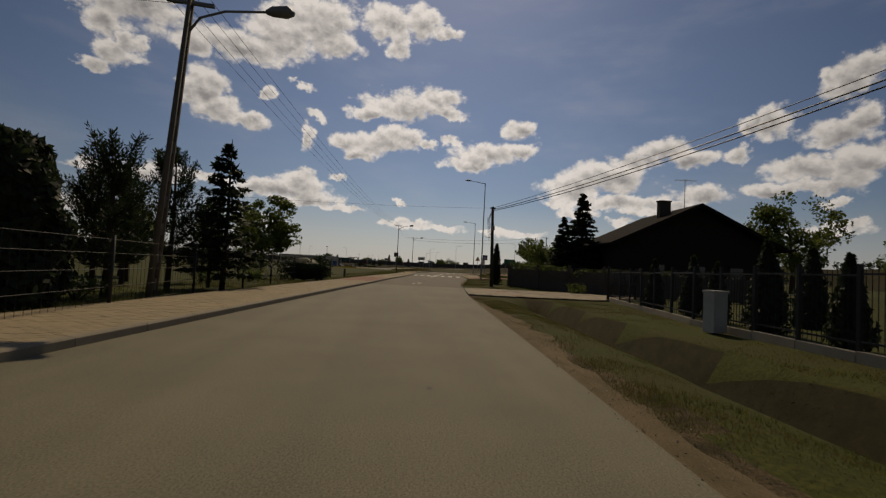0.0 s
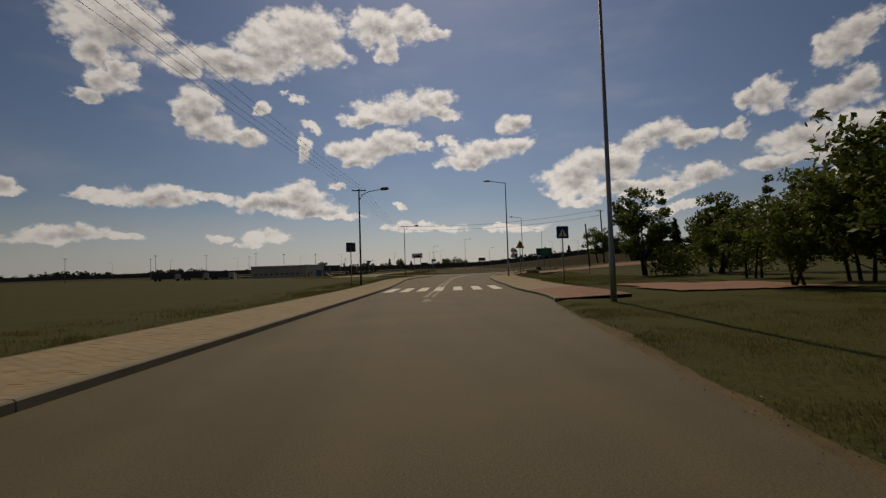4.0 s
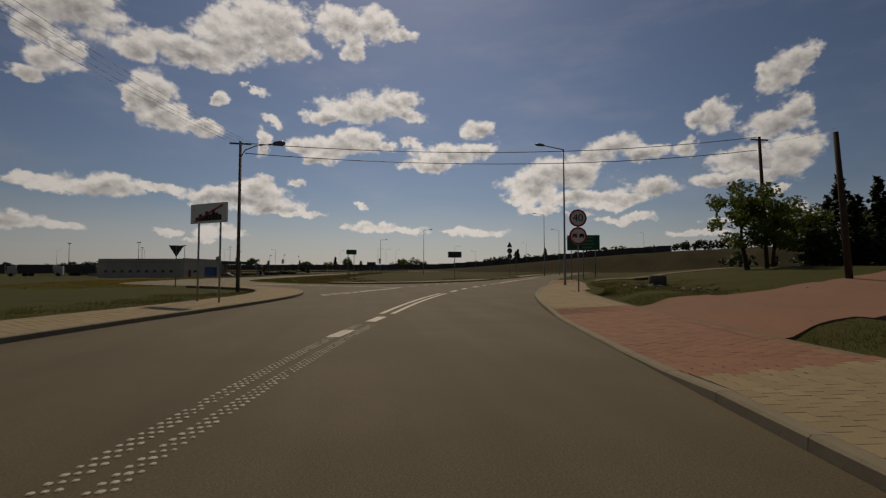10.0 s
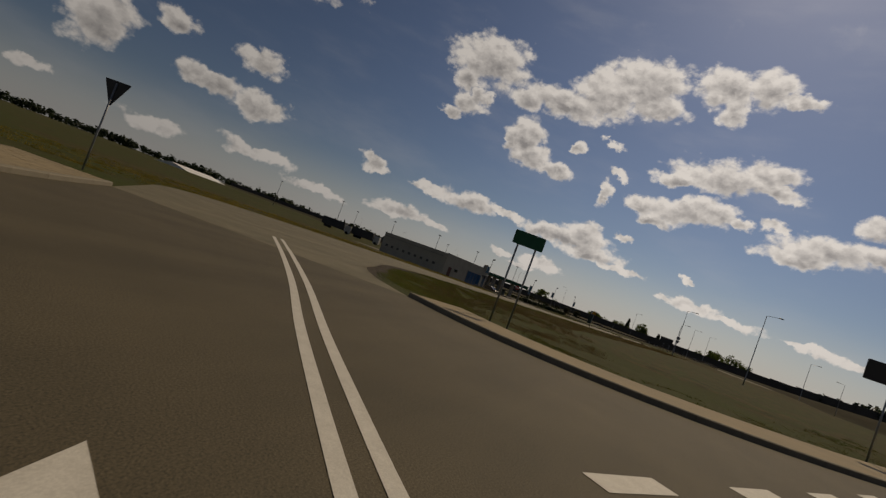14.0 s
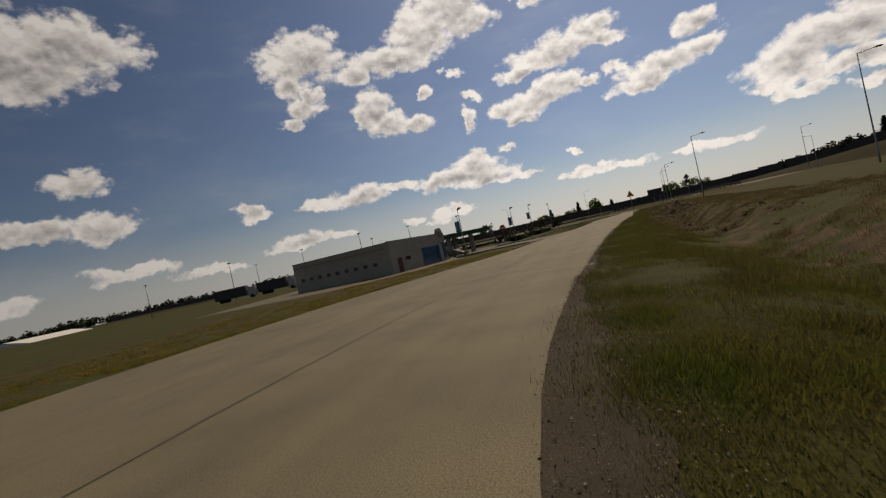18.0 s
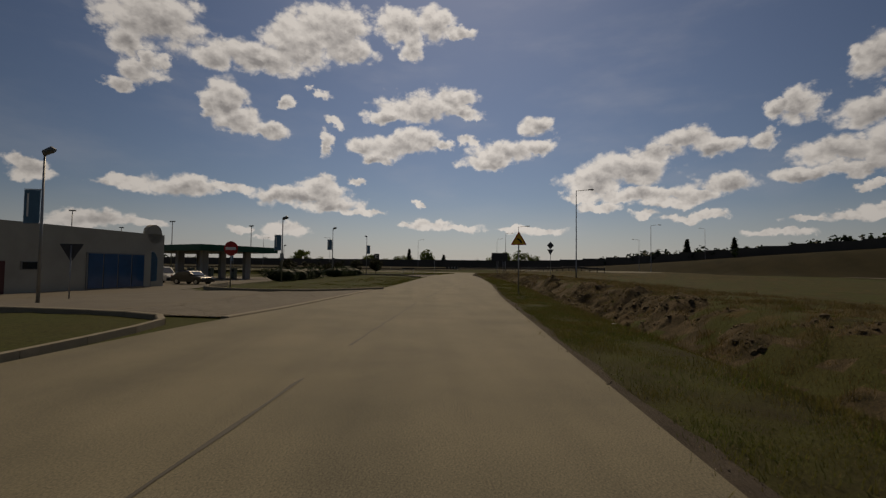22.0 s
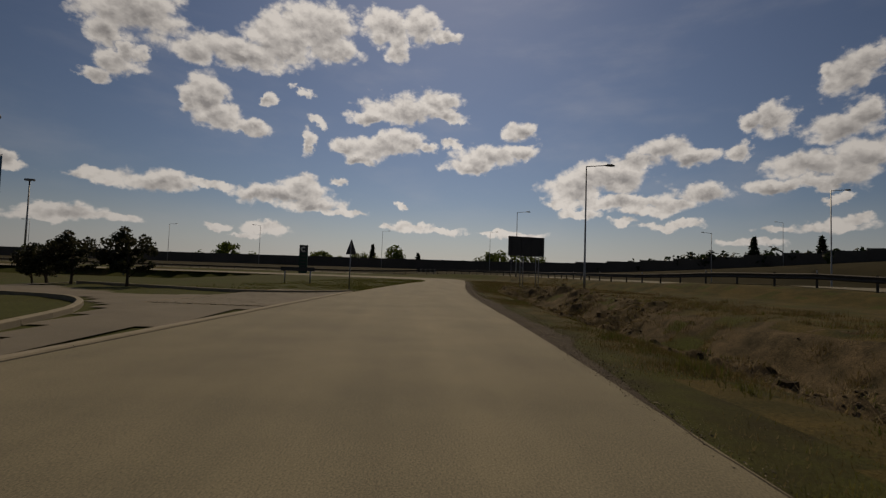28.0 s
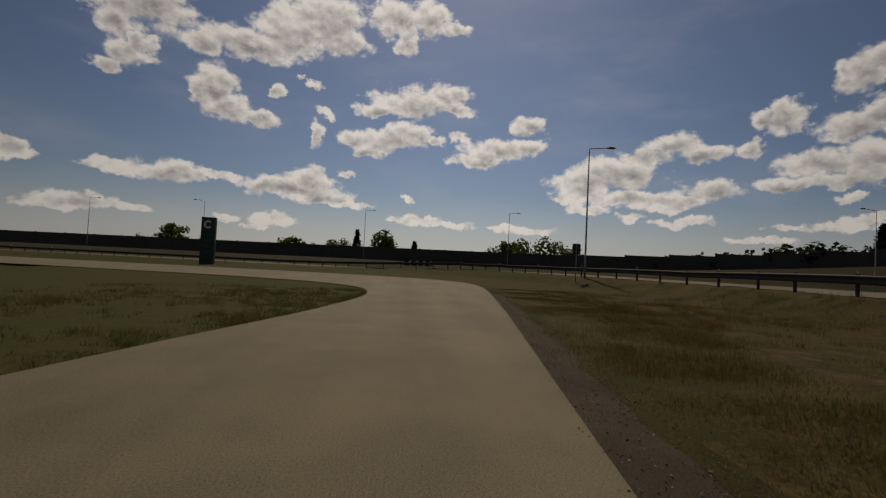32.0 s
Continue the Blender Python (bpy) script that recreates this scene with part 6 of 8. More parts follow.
def vehicle(x, y, z, turn, name, label, color, length, width, height, van=False):
    """A parked car: lofted body, cabin with glass, lights and four wheels."""
    paint_m = material(name + "_paint", color, 0.3, 0.0, vary=0.15, scale=2.0, spec=0.5)
    ob = thing(name, pose(x, y, z, 0, 0, turn), label, "car", "parked vehicles")
    L, W, H = length / 2, width / 2, height
    if van:
        side = [(-L, 0.3), (-L, 0.75), (-L + 0.18, 0.95), (-L + 1.0, 1.08), (-L + 1.75, H - 0.05), (-L + 2.2, H), (L - 0.15, H), (L, H - 0.25), (L, 0.3)]
    else:
        side = [(-L, 0.3), (-L, 0.68), (-L + 0.2, 0.82), (-L + 1.1, 0.95), (-L + 1.85, H - 0.08), (-L + 2.3, H), (L - 1.0, H - 0.03), (L - 0.25, 1.0), (L, 0.85), (L, 0.3)]
    bm = bmesh.new()
    loops = []
    for f, inset in ((-1, 0.10), (-0.86, 0.0), (0.86, 0.0), (1, 0.10)):
        loops.append([bm.verts.new((f * W, px * (1 - 0.02 * inset * 10), max(0.28, pz - inset * (pz > 0.9)))) for px, pz in side])
    n = len(side)
    for a, b in zip(loops, loops[1:]):
        for k in range(n):
            bm.faces.new((a[k], b[k], b[(k + 1) % n], a[(k + 1) % n]))
    bm.faces.new(loops[0])
    bm.faces.new(loops[-1][::-1])
    bmesh.ops.recalc_face_normals(bm, faces=bm.faces)
    body = part("body", bm, paint_m, ob)
    a, b = (side[3], side[4])
    bm = bmesh.new()
    for s in (-1, 1):
        pts = [(-L + 1.25, 1.02), (-L + 1.95, H - 0.14), ((L - 1.6) if van else (L - 1.1), H - 0.14), ((L - 1.6) if van else (L - 0.55), 1.02)]
        vs = [bm.verts.new((s * (W + 0.004), py, pz)) for py, pz in pts]
        bm.faces.new(vs if s < 0 else vs[::-1])
    part("side_glass", bm, GLASS_DARK, ob)
    bm = bmesh.new()
    vs = [bm.verts.new(p) for p in ((-W * 0.8, a[0] - 0.01, a[1] + 0.06), (W * 0.8, a[0] - 0.01, a[1] + 0.06), (W * 0.74, b[0] - 0.03, b[1] - 0.02), (-W * 0.74, b[0] - 0.03, b[1] - 0.02))]
    bm.faces.new(vs)
    part("windscreen", bm, GLASS_DARK, ob)
    part("bumper", add_box(bmesh.new(), (0, -L - 0.02, 0.45), (width * 0.94, 0.14, 0.3), bevel=0.04), BLACK if van else paint_m, ob)
    part("bumper", add_box(bmesh.new(), (0, L + 0.02, 0.45), (width * 0.94, 0.14, 0.3), bevel=0.04), BLACK if van else paint_m, ob)
    part("grille", add_box(bmesh.new(), (0, -L - 0.012, 0.7), (width * 0.4, 0.05, 0.12)), BLACK, ob)
    for s in (-1, 1):
        part("headlight", add_box(bmesh.new(), (s * W * 0.72, -L + 0.02, 0.72), (0.34, 0.1, 0.16), bevel=0.03), LIGHT_GLASS, ob)
        part("tail_light", add_box(bmesh.new(), (s * W * 0.84, L - 0.0, 0.85), (0.16, 0.06, 0.3), bevel=0.02), RED, ob)
        part("mirror", add_box(bmesh.new(), (s * (W + 0.1), -L + 1.5, 1.05), (0.18, 0.1, 0.16), bevel=0.03), BLACK, ob)
        for yy in (-L + 0.8, L - 0.8):
            wheel = part("wheel", add_tube(bmesh.new(), [(s * (W - 0.2), yy, 0.32), (s * (W + 0.01), yy, 0.32)], 0.32, 20), TYRE, ob)
            part("rim", add_tube(bmesh.new(), [(s * (W - 0.05), yy, 0.32), (s * (W + 0.02), yy, 0.32)], 0.2, 16), RIM, wheel)
    return ob


vehicle(-33.2, 258.6, -0.98, 70, "parked_car", "black hatchback parked by the fuel canopy", (0.012, 0.012, 0.014), 4.2, 1.75, 1.5)
vehicle(-38.5, 262.5, -0.98, 60, "parked_van", "white delivery van parked beside the shop", (0.6, 0.6, 0.58), 4.3, 1.75, 1.85, True)
vehicle(-28.0, 276.5, -0.75, 10, "parked_car", "silver car parked behind the island hedge", (0.35, 0.36, 0.37), 4.2, 1.75, 1.45)
vehicle(-37.6, 248.5, -0.98, 100, "parked_car", "dark grey car parked beside the shop front", (0.05, 0.05, 0.055), 4.1, 1.72, 1.5)

# ---- slip road, guard rail and the far bank ----
RAIL = [(18.3, 272), (18, 275), (16.2, 292), (15.4, 301), (16.2, 316), (14.6, 330), (10, 342), (0, 352), (-26, 365), (-80, 378), (-160, 390)]
rail_line = smooth_line(RAIL, 2.0)
slip = draped("road", offset_line(rail_line, 0.9)[::2] + offset_line(rail_line, 13.0)[::-2], 1.0, 0.03, ASPHALT_OLD, "pale slip road behind the guard rail", "road")
GALV = material("weathered_zinc", (0.045, 0.042, 0.04), 0.75, 0.0, vary=0.4, scale=2.0, fine_scale=20, fine_vary=0.2)
barrier = thing("guard_rail", Matrix(), "weathered steel guard rail along the slip road", "guard rail")
post_me = bpy.data.meshes.new("post")
bm = bmesh.new()
add_box(bm, (0, 0, 0.3), (0.1, 0.06, 0.95))
bm.to_mesh(post_me)
bm.free()
post_me.materials.append(GALV)
refl_me = bpy.data.meshes.new("reflector")
bm = bmesh.new()
add_box(bm, (0, 0, 0.82), (0.05, 0.03, 0.12))
bm.to_mesh(refl_me)
bm.free()
refl_me.materials.append(WHITE)
heights = [ground_at(x, y) for x, y in rail_line]
for k, ((ax, ay), (bx, by)) in enumerate(zip(rail_line, rail_line[1:])):
    yaw = math.degrees(math.atan2(-(bx - ax), by - ay))
    ps = new("post", post_me)
    ps.parent = barrier
    ps.matrix_world = pose(ax, ay, heights[k], 0, 0, yaw)
    if k % 3 == 0:
        rf = new("reflector", refl_me)
        rf.parent = barrier
        rf.matrix_world = pose(ax, ay, heights[k], 0, 0, yaw)
    bm = bmesh.new()
    prof = [(0.05, 0.42), (0.09, 0.46), (0.09, 0.50), (0.05, 0.55), (0.05, 0.60), (0.09, 0.65), (0.09, 0.69), (0.05, 0.73)]
    d = Vector((bx - ax, by - ay)).normalized()
    rows_v = []
    for (qx, qy), zz in (((ax, ay), heights[k]), ((bx, by), heights[k + 1])):
        rows_v.append([bm.verts.new((qx - d.y * o, qy + d.x * o, zz + h)) for o, h in prof])
    for j in range(len(prof) - 1):
        bm.faces.new((rows_v[0][j], rows_v[1][j], rows_v[1][j + 1], rows_v[0][j + 1]))
    part("rail_beam", bm, GALV, barrier)
NOISE = material("grey_noise_wall", (0.085, 0.078, 0.070), 0.9, vary=0.5, scale=0.15, fine_scale=3.0, fine_vary=0.2)
nw = thing("noise_barrier", Matrix(), "long dark grey noise barrier on the far road bank", "barrier", kind="structure")
for (ax, ay), (bx, by) in zip(BANK, BANK[1:]):
    if ax > 150:
        break
    d = Vector((bx - ax, by - ay))
    turn = Matrix.Rotation(math.atan2(d.y, d.x), 4, "Z")
    z = ground_at((ax + bx) / 2, (ay + by) / 2)
    part("panel", add_box(bmesh.new(), ((ax + bx) / 2, (ay + by) / 2, z + 1.2), (d.length - 0.3, 0.15, 3.6), turn), NOISE, nw)
    part("post", add_box(bmesh.new(), (ax, ay, z + 1.25), (0.3, 0.3, 3.7), turn), NOISE, nw)
chev = thing("chevron_board", pose(3.2, 360.0, ground_at(3.2, 360), 0, 0, 0), "black and white chevron board at the bend", "road sign")
part("plate", add_box(bmesh.new(), (0, 0, 1.15), (4.2, 0.05, 0.8)), BLACK, chev)
for k in range(4):
    x = -1.5 + k
    part("chevron", add_plate(bmesh.new(), [(x + 0.35, -0.34), (x + 0.6, -0.34), (x + 0.2, 0.0), (x + 0.6, 0.34), (x + 0.35, 0.34), (x - 0.05, 0.0)], 0.01, (0, -0.04, 1.15)), WHITE, chev)
for dx in (-1.6, 1.6):
    part("leg", add_tube(bmesh.new(), [(dx, 0.05, -0.2), (dx, 0.05, 1.5)], 0.05, 6), STEEL, chev)
far_lamp = steel_lamp(34.2, 197.6, 10.6, 1.6, 8)
for k, (x, y, t, s) in enumerate(((50, 226, 8, 1.0), (68, 256, 8, 1.0), (60, 345, 0, 1.0), (95, 366, 0, 1.05), (-8, 398, 180, 1.05), (-45, 402, 0, 1.1), (-75, 410, 180, 1.1), (-120, 416, 0, 1.1), (24, 392, 180, 1.1), (150, 340, 0, 1.05), (-170, 425, 180, 1.1), (128, 300, 0, 1.0), (-215, 434, 0, 1.1), (40, 300, 180, 1.0))):
    copy_thing(far_lamp, pose(x, y, ground_at(x, y), 0, 0, t) @ Matrix.Scale(s, 4))
mast = thing("light_mast", pose(-95, 300, -0.5), "slim floodlight mast beyond the station", "lamp post", "light masts")
part("pole", add_tube(bmesh.new(), [(0, 0, 0), (0, 0, 11)], [0.12, 0.07], 8), STEEL, mast)
part("lamp_head", add_box(bmesh.new(), (0, 0, 11), (1.0, 0.4, 0.25), bevel=0.03), LAMP_GREY, mast)
for x, y in ((-110, 285), (-70, 292), (-130, 320), (-62, 310), (-150, 290), (-85, 330), (-48, 318)):
    copy_thing(mast, pose(x, y, -0.5))
for x, y, t in ((-92, 282, 20), (-84, 290, 12), (-101, 276, 30)):
    lorry = thing("parked_lorry", pose(x, y, -0.6, 0, 0, t + 90), "dark box lorry parked beyond the station", "lorry", "parked lorries")
    part("box_body", add_box(bmesh.new(), (0, 1.5, 2.2), (2.5, 8.0, 2.7), bevel=0.05), SIGN_BACK, lorry)
    part("cab", add_box(bmesh.new(), (0, -3.9, 1.7), (2.4, 2.0, 2.6), bevel=0.15), CAB, lorry)
    for yy in (-3.8, 2.6, 4.0):
        for s in (-1, 1):
            part("wheel", add_tube(bmesh.new(), [(s * 0.95, yy, 0.5), (s * 1.25, yy, 0.5)], 0.5, 14), TYRE, lorry)
green_house = thing("polytunnel", pose(-231, 292, -1.2, 0, 0, 30), "long low white-roofed shed in the fields", "shed")
bm = bmesh.new()
add_plate(bm, [(-9, 0), (9, 0), (9, 1.2), (0, 3.2), (-9, 1.2)], 46.0)
part("roof", bm, WHITE, green_house)


def far_woods(name, line, depth, h0, h1, count, seed, mat, label, m=26, leaf=0.62):
    """A ragged belt of far trees: clumps of leaf pieces on many crowns."""
    rng = np.random.default_rng(seed)
    pts = np.array(smooth_line(line, 5.0))
    k = rng.integers(0, len(pts), count)
    base = pts[k] + rng.normal(0, 1, (count, 2)) * [4.0, depth]
    hts = rng.uniform(h0, h1, count) * (0.7 + 0.5 * np.abs(np.sin(k * 0.37)))
    rad = hts * rng.uniform(0.28, 0.45, count)
    d = unit(rng.normal(size=(count, m, 3)))
    gz = ground_height(base[:, 0], base[:, 1])
    c = d * (rad[:, None, None] * rng.uniform(0.5, 1.0, (count, m, 1))) * [1, 1, 1.25]
    c[..., :2] += base[:, None, :]
    c[..., 2] += (gz + hts * 0.48)[:, None]
    c[..., 2] = np.maximum(c[..., 2], gz[:, None] + 0.2)
    s = np.repeat(rad * leaf, m)
    v, f = quad_cloud(c.reshape(-1, 3), unit(d.reshape(-1, 3) + rng.normal(0, 0.4, (count * m, 3))), s, rng, 1.2)
    return tagged(new(name, mesh_from(name, v, f, mat)), label, "woods", kind="stuff")


far_woods("far_trees", [(-260, 470), (-150, 440), (-60, 424), (10, 418), (70, 398)], 3.0, 2.6, 4.6, 110, 1, LEAF, "broken row of leafy trees behind the far road", 90, 0.3)
far_woods("far_trees", [(66, 388), (126, 356), (176, 304), (216, 233), (246, 152), (268, 60), (286, -60)], 2.5, 2.6, 5.2, 520, 2, NEEDLE, "dark young trees along the top of the bank")
far_woods("far_forest", [(-900, 60), (-760, 260), (-640, 480), (-420, 700), (-100, 860), (300, 880)], 14.0, 8, 12, 1300, 3, NEEDLE, "dark forest along the horizon")
far_woods("far_forest", [(400, 760), (700, 500), (860, 200), (900, -200)], 14.0, 8, 12, 700, 4, NEEDLE, "dark forest along the horizon")
for k, (x, y, h) in enumerate(((-12, 422, 9.5), (4, 420, 7.0), (92, 372, 8.0), (106, 366, 7.0))):
    put(conifer(120 + k, h, 2.2, "dark lone conifer behind the far bank", 700, 0.6), x, y)
for k, (x, y, h) in enumerate(((-62, 424, 8.0), (30, 414, 8.5), (-30, 424, 6.5))):
    put(broadleaf(130 + k, h, 4.0, 0.15, 1500, 0.6, LEAF, "rounded green tree behind the noise barrier"), x, y)

far_woods("far_trees", [(20, 405), (34, 400), (50, 396)], 2.0, 4.0, 7.0, 10, 11, LEAF, "clump of rounded trees behind the far road", 320, 0.24)
far_woods("far_trees", [(-14, 410), (-4, 408)], 1.5, 5.0, 8.0, 8, 12, LEAF, "small clump of trees behind the far road", 320, 0.24)
far_woods("far_hedge", [(50, 171), (66, 169), (84, 162), (104, 152)], 1.2, 2.2, 3.6, 60, 6, NEEDLE, "dark overgrown hedge beyond the meadow")

# ---- painted markings ----
CENTRE = smooth_line([(-6.95, 67.5), (-6.5, 70.6), (-5.4, 78), (-4.3, 87), (-3.62, 93.5), (-2.95, 98.2), (-2.3, 103.0), (-1.7, 107.5), (-0.75, 114), (0.1, 119.4), (1.0, 125), (1.9, 129.4), (3.15, 134.3)], 0.125)
_c = np.array(CENTRE)
_s = np.r_[0, np.cumsum(np.hypot(*np.diff(_c, axis=0).T))]
CENTRE = [(float(np.interp(q, _s, _c[:, 0])), float(np.interp(q, _s, _c[:, 1]))) for q in np.arange(0, _s[-1], 0.105)]
DOT = material("dotted_marking", (0.48, 0.46, 0.40), 0.6, vary=0.4, scale=8.0)


def dotted(y0, y1, offs, seed):
    rng = np.random.default_rng(seed)
    v, f = [], []
    for i in range(1, len(CENTRE) - 1):
        (ax, ay), (bx, by), (x, y) = CENTRE[i - 1], CENTRE[i + 1], CENTRE[i]
        if not y0 <= y <= y1:
            continue
        t = Vector((bx - ax, by - ay)).normalized()
        for off in offs:
            for k in (-1, 0, 1):
                if rng.uniform() < 0.04:
                    continue
                o = off + 0.056 * k
                cx, cy = x + t.y * o + t.x * 0.02 * k, y - t.x * o + t.y * 0.02 * k
                r = 0.0235 * rng.uniform(0.8, 1.15)
                n = len(v)
                for j in range(6):
                    v.append((cx + r * math.cos(j * math.tau / 6), cy + r * math.sin(j * math.tau / 6), 0.003))
                for j in range(6):
                    v.append((cx + 0.6 * r * math.cos(j * math.tau / 6), cy + 0.6 * r * math.sin(j * math.tau / 6), 0.008))
                f += [(n + j, n + (j + 1) % 6, n + 6 + (j + 1) % 6, n + 6 + j) for j in range(6)]
                f.append(tuple(n + 6 + j for j in range(6)))
    ob = link_mesh("dotted_line", v, f, DOT)
    return tagged(ob, "white raised dotted centre line on the asphalt", "road marking", kind="stuff")


dotted(68.4, 70.0, (-0.17, 0.17), 1)
dotted(70.5, 71.7, (-0.06, 0.08), 2)
dotted(91.0, 92.3, (-0.07, 0.07), 3)
dotted(93.3, 98.1, (-0.14, 0.14), 4)
dotted(102.8, 132.2, (-0.14, 0.14), 5)


def painted_line(name, line, width, off=0.0):
    a, b = offset_line(line, off - width / 2), offset_line(line, off + width / 2)
    return ribbon(name, b, a, 0.005, 0.005, PAINT, marks)


LINE2 = smooth_line([(3.2, 134.6), (4.2, 138), (5.3, 141.3), (6.5, 144.5)], 0.5)
painted_line("solid_line", LINE2, 0.13, -0.15)
painted_line("solid_line", LINE2, 0.13, 0.15)
LINE1 = smooth_line([(2.05, 130.6), (3.1, 134.0)], 0.3)
painted_line("dash", between(LINE1, 130.5, 131.5), 0.24)
painted_line("dash", between(LINE1, 132.6, 133.9), 0.24)
LINE3 = smooth_line([(6.5, 144.5), (7.5, 146.7), (8.6, 149.3), (9.6, 151.4), (12.0, 156.2), (16.2, 164.2), (23, 177), (30, 190)], 0.25)
for k in range(5):
    i = int((1.6 + 2.35 * k) / 0.25)
    painted_line("dash", LINE3[i:i + 5], 0.24)
painted_line("solid_line", LINE3[52:], 0.12, -0.14)
painted_line("solid_line", LINE3[52:], 0.12, 0.14)
for k in range(10):
    tx, ty = 4.98 - 0.375 * k - 0.004 * k * k, 151.5 - 0.79 * k
    paint("yield_triangle", [(tx, ty), (tx - 0.62, ty + 0.2), (tx - 0.27, ty - 0.64)])
SIDE_LINE = smooth_line([(5.3, 152.45), (4.5, 153.13), (2.9, 154.52), (0.6, 156.6), (-2.7, 159.4), (-6.0, 162.1)], 0.4)
painted_line("solid_line", SIDE_LINE, 0.12, -0.14)
painted_line("solid_line", SIDE_LINE, 0.12, 0.14)
for x, y in ((6.25, 154.85), (7.5, 156.9), (8.65, 158.9), (9.85, 161.1), (11.15, 163.4)):
    ux, uy = 0.5, 0.866
    paint("dash", [(x + a * ux + b * uy, y + a * uy - b * ux) for a, b in ((-0.5, -0.13), (-0.5, 0.13), (0.5, 0.13), (0.5, -0.13))])

# ---- worn joints and patches in the asphalt ----
TAR = material("tar_joint", (0.07, 0.064, 0.048), 0.7, vary=0.5, scale=4.0, fine_scale=60, fine_vary=0.3)
rng = np.random.default_rng(77)


def crack(points, w, label="dark tarred joint in the asphalt"):
    ln = smooth_line(points, 0.35)
    ln = [(x + rng.normal(0, 0.018), y + rng.normal(0, 0.018)) for x, y in ln]
    wid = [w * rng.uniform(0.45, 1.3) for _ in ln]
    a = [offset_line(ln, -q)[i] for i, q in enumerate(wid)]
    b = [offset_line(ln, q)[i] for i, q in enumerate(wid)]
    return tagged(ribbon("road_joint", b, a, 0.004, 0.004, TAR), label, "road joint", kind="structure")


crack([(-9.0, 163.6), (-11.4, 168.5), (-12.7, 175), (-12.9, 183), (-12.0, 193), (-11.2, 202), (-10.2, 212)], 0.024)
crack([(-10.0, 214), (-9.4, 219), (-9.0, 222.5)], 0.02)
crack([(-7.4, 233.5), (-7.2, 236.1), (-6.96, 239.6)], 0.014)
crack([(-4.43, 250.1), (-5.2, 244), (-5.9, 238.8), (-6.22, 236.1), (-6.45, 233)], 0.022)
crack([(-3.0, 276), (-2.6, 280), (-2.2, 284)], 0.012)
crack([(-8.6, 224.8), (-8.24, 227.2), (-7.82, 230.1), (-7.3, 233.4)], 0.022)
for x, y, r in ((-6.1, 238.4, 0.11), (-9.2, 187.2, 0.13), (-4.8, 216.8, 0.05), (-0.8, 280.4, 0.07), (-6.8, 46.6, 0.04), (-7.9, 43.4, 0.03)):
    sp = [(x + r * rng.uniform(0.6, 1.3) * math.cos(a), y + 1.6 * r * rng.uniform(0.6, 1.3) * math.sin(a)) for a in np.linspace(0, math.tau, 11)[:-1]]
    tagged(flat_polygon("road_patch", sp, 0.004, TAR), "small dark patch in the asphalt", "road patch", kind="structure")


# ---- pavements: concrete pavers laid piece by piece ----
JOINT = material("sand_joints", (0.17, 0.138, 0.088), 0.95, vary=0.5, scale=2.0, fine_scale=60, fine_vary=0.3)


def island_variation(mat, amount):
    """Each paver of a joined sheet a little lighter or darker."""
    nt = mat.node_tree
    hsv = next(n for n in nt.nodes if n.type == "HUE_SAT")
    geo = nt.nodes.new("ShaderNodeNewGeometry")
    old = hsv.inputs["Value"].links[0].from_socket
    rg = nt.nodes.new("ShaderNodeMapRange")
    nt.links.new(geo.outputs["Random Per Island"], rg.inputs[0])
    rg.inputs[3].default_value, rg.inputs[4].default_value = 1 - amount, 1 + amount
    mul = nt.nodes.new("ShaderNodeMath")
    mul.operation = "MULTIPLY"
    nt.links.new(old, mul.inputs[0])
    nt.links.new(rg.outputs[0], mul.inputs[1])
    nt.links.new(mul.outputs[0], hsv.inputs["Value"])


for m in (PAVER, PAVER_RED, PAVER_YELLOW, FORECOURT):
    island_variation(m, 0.09)


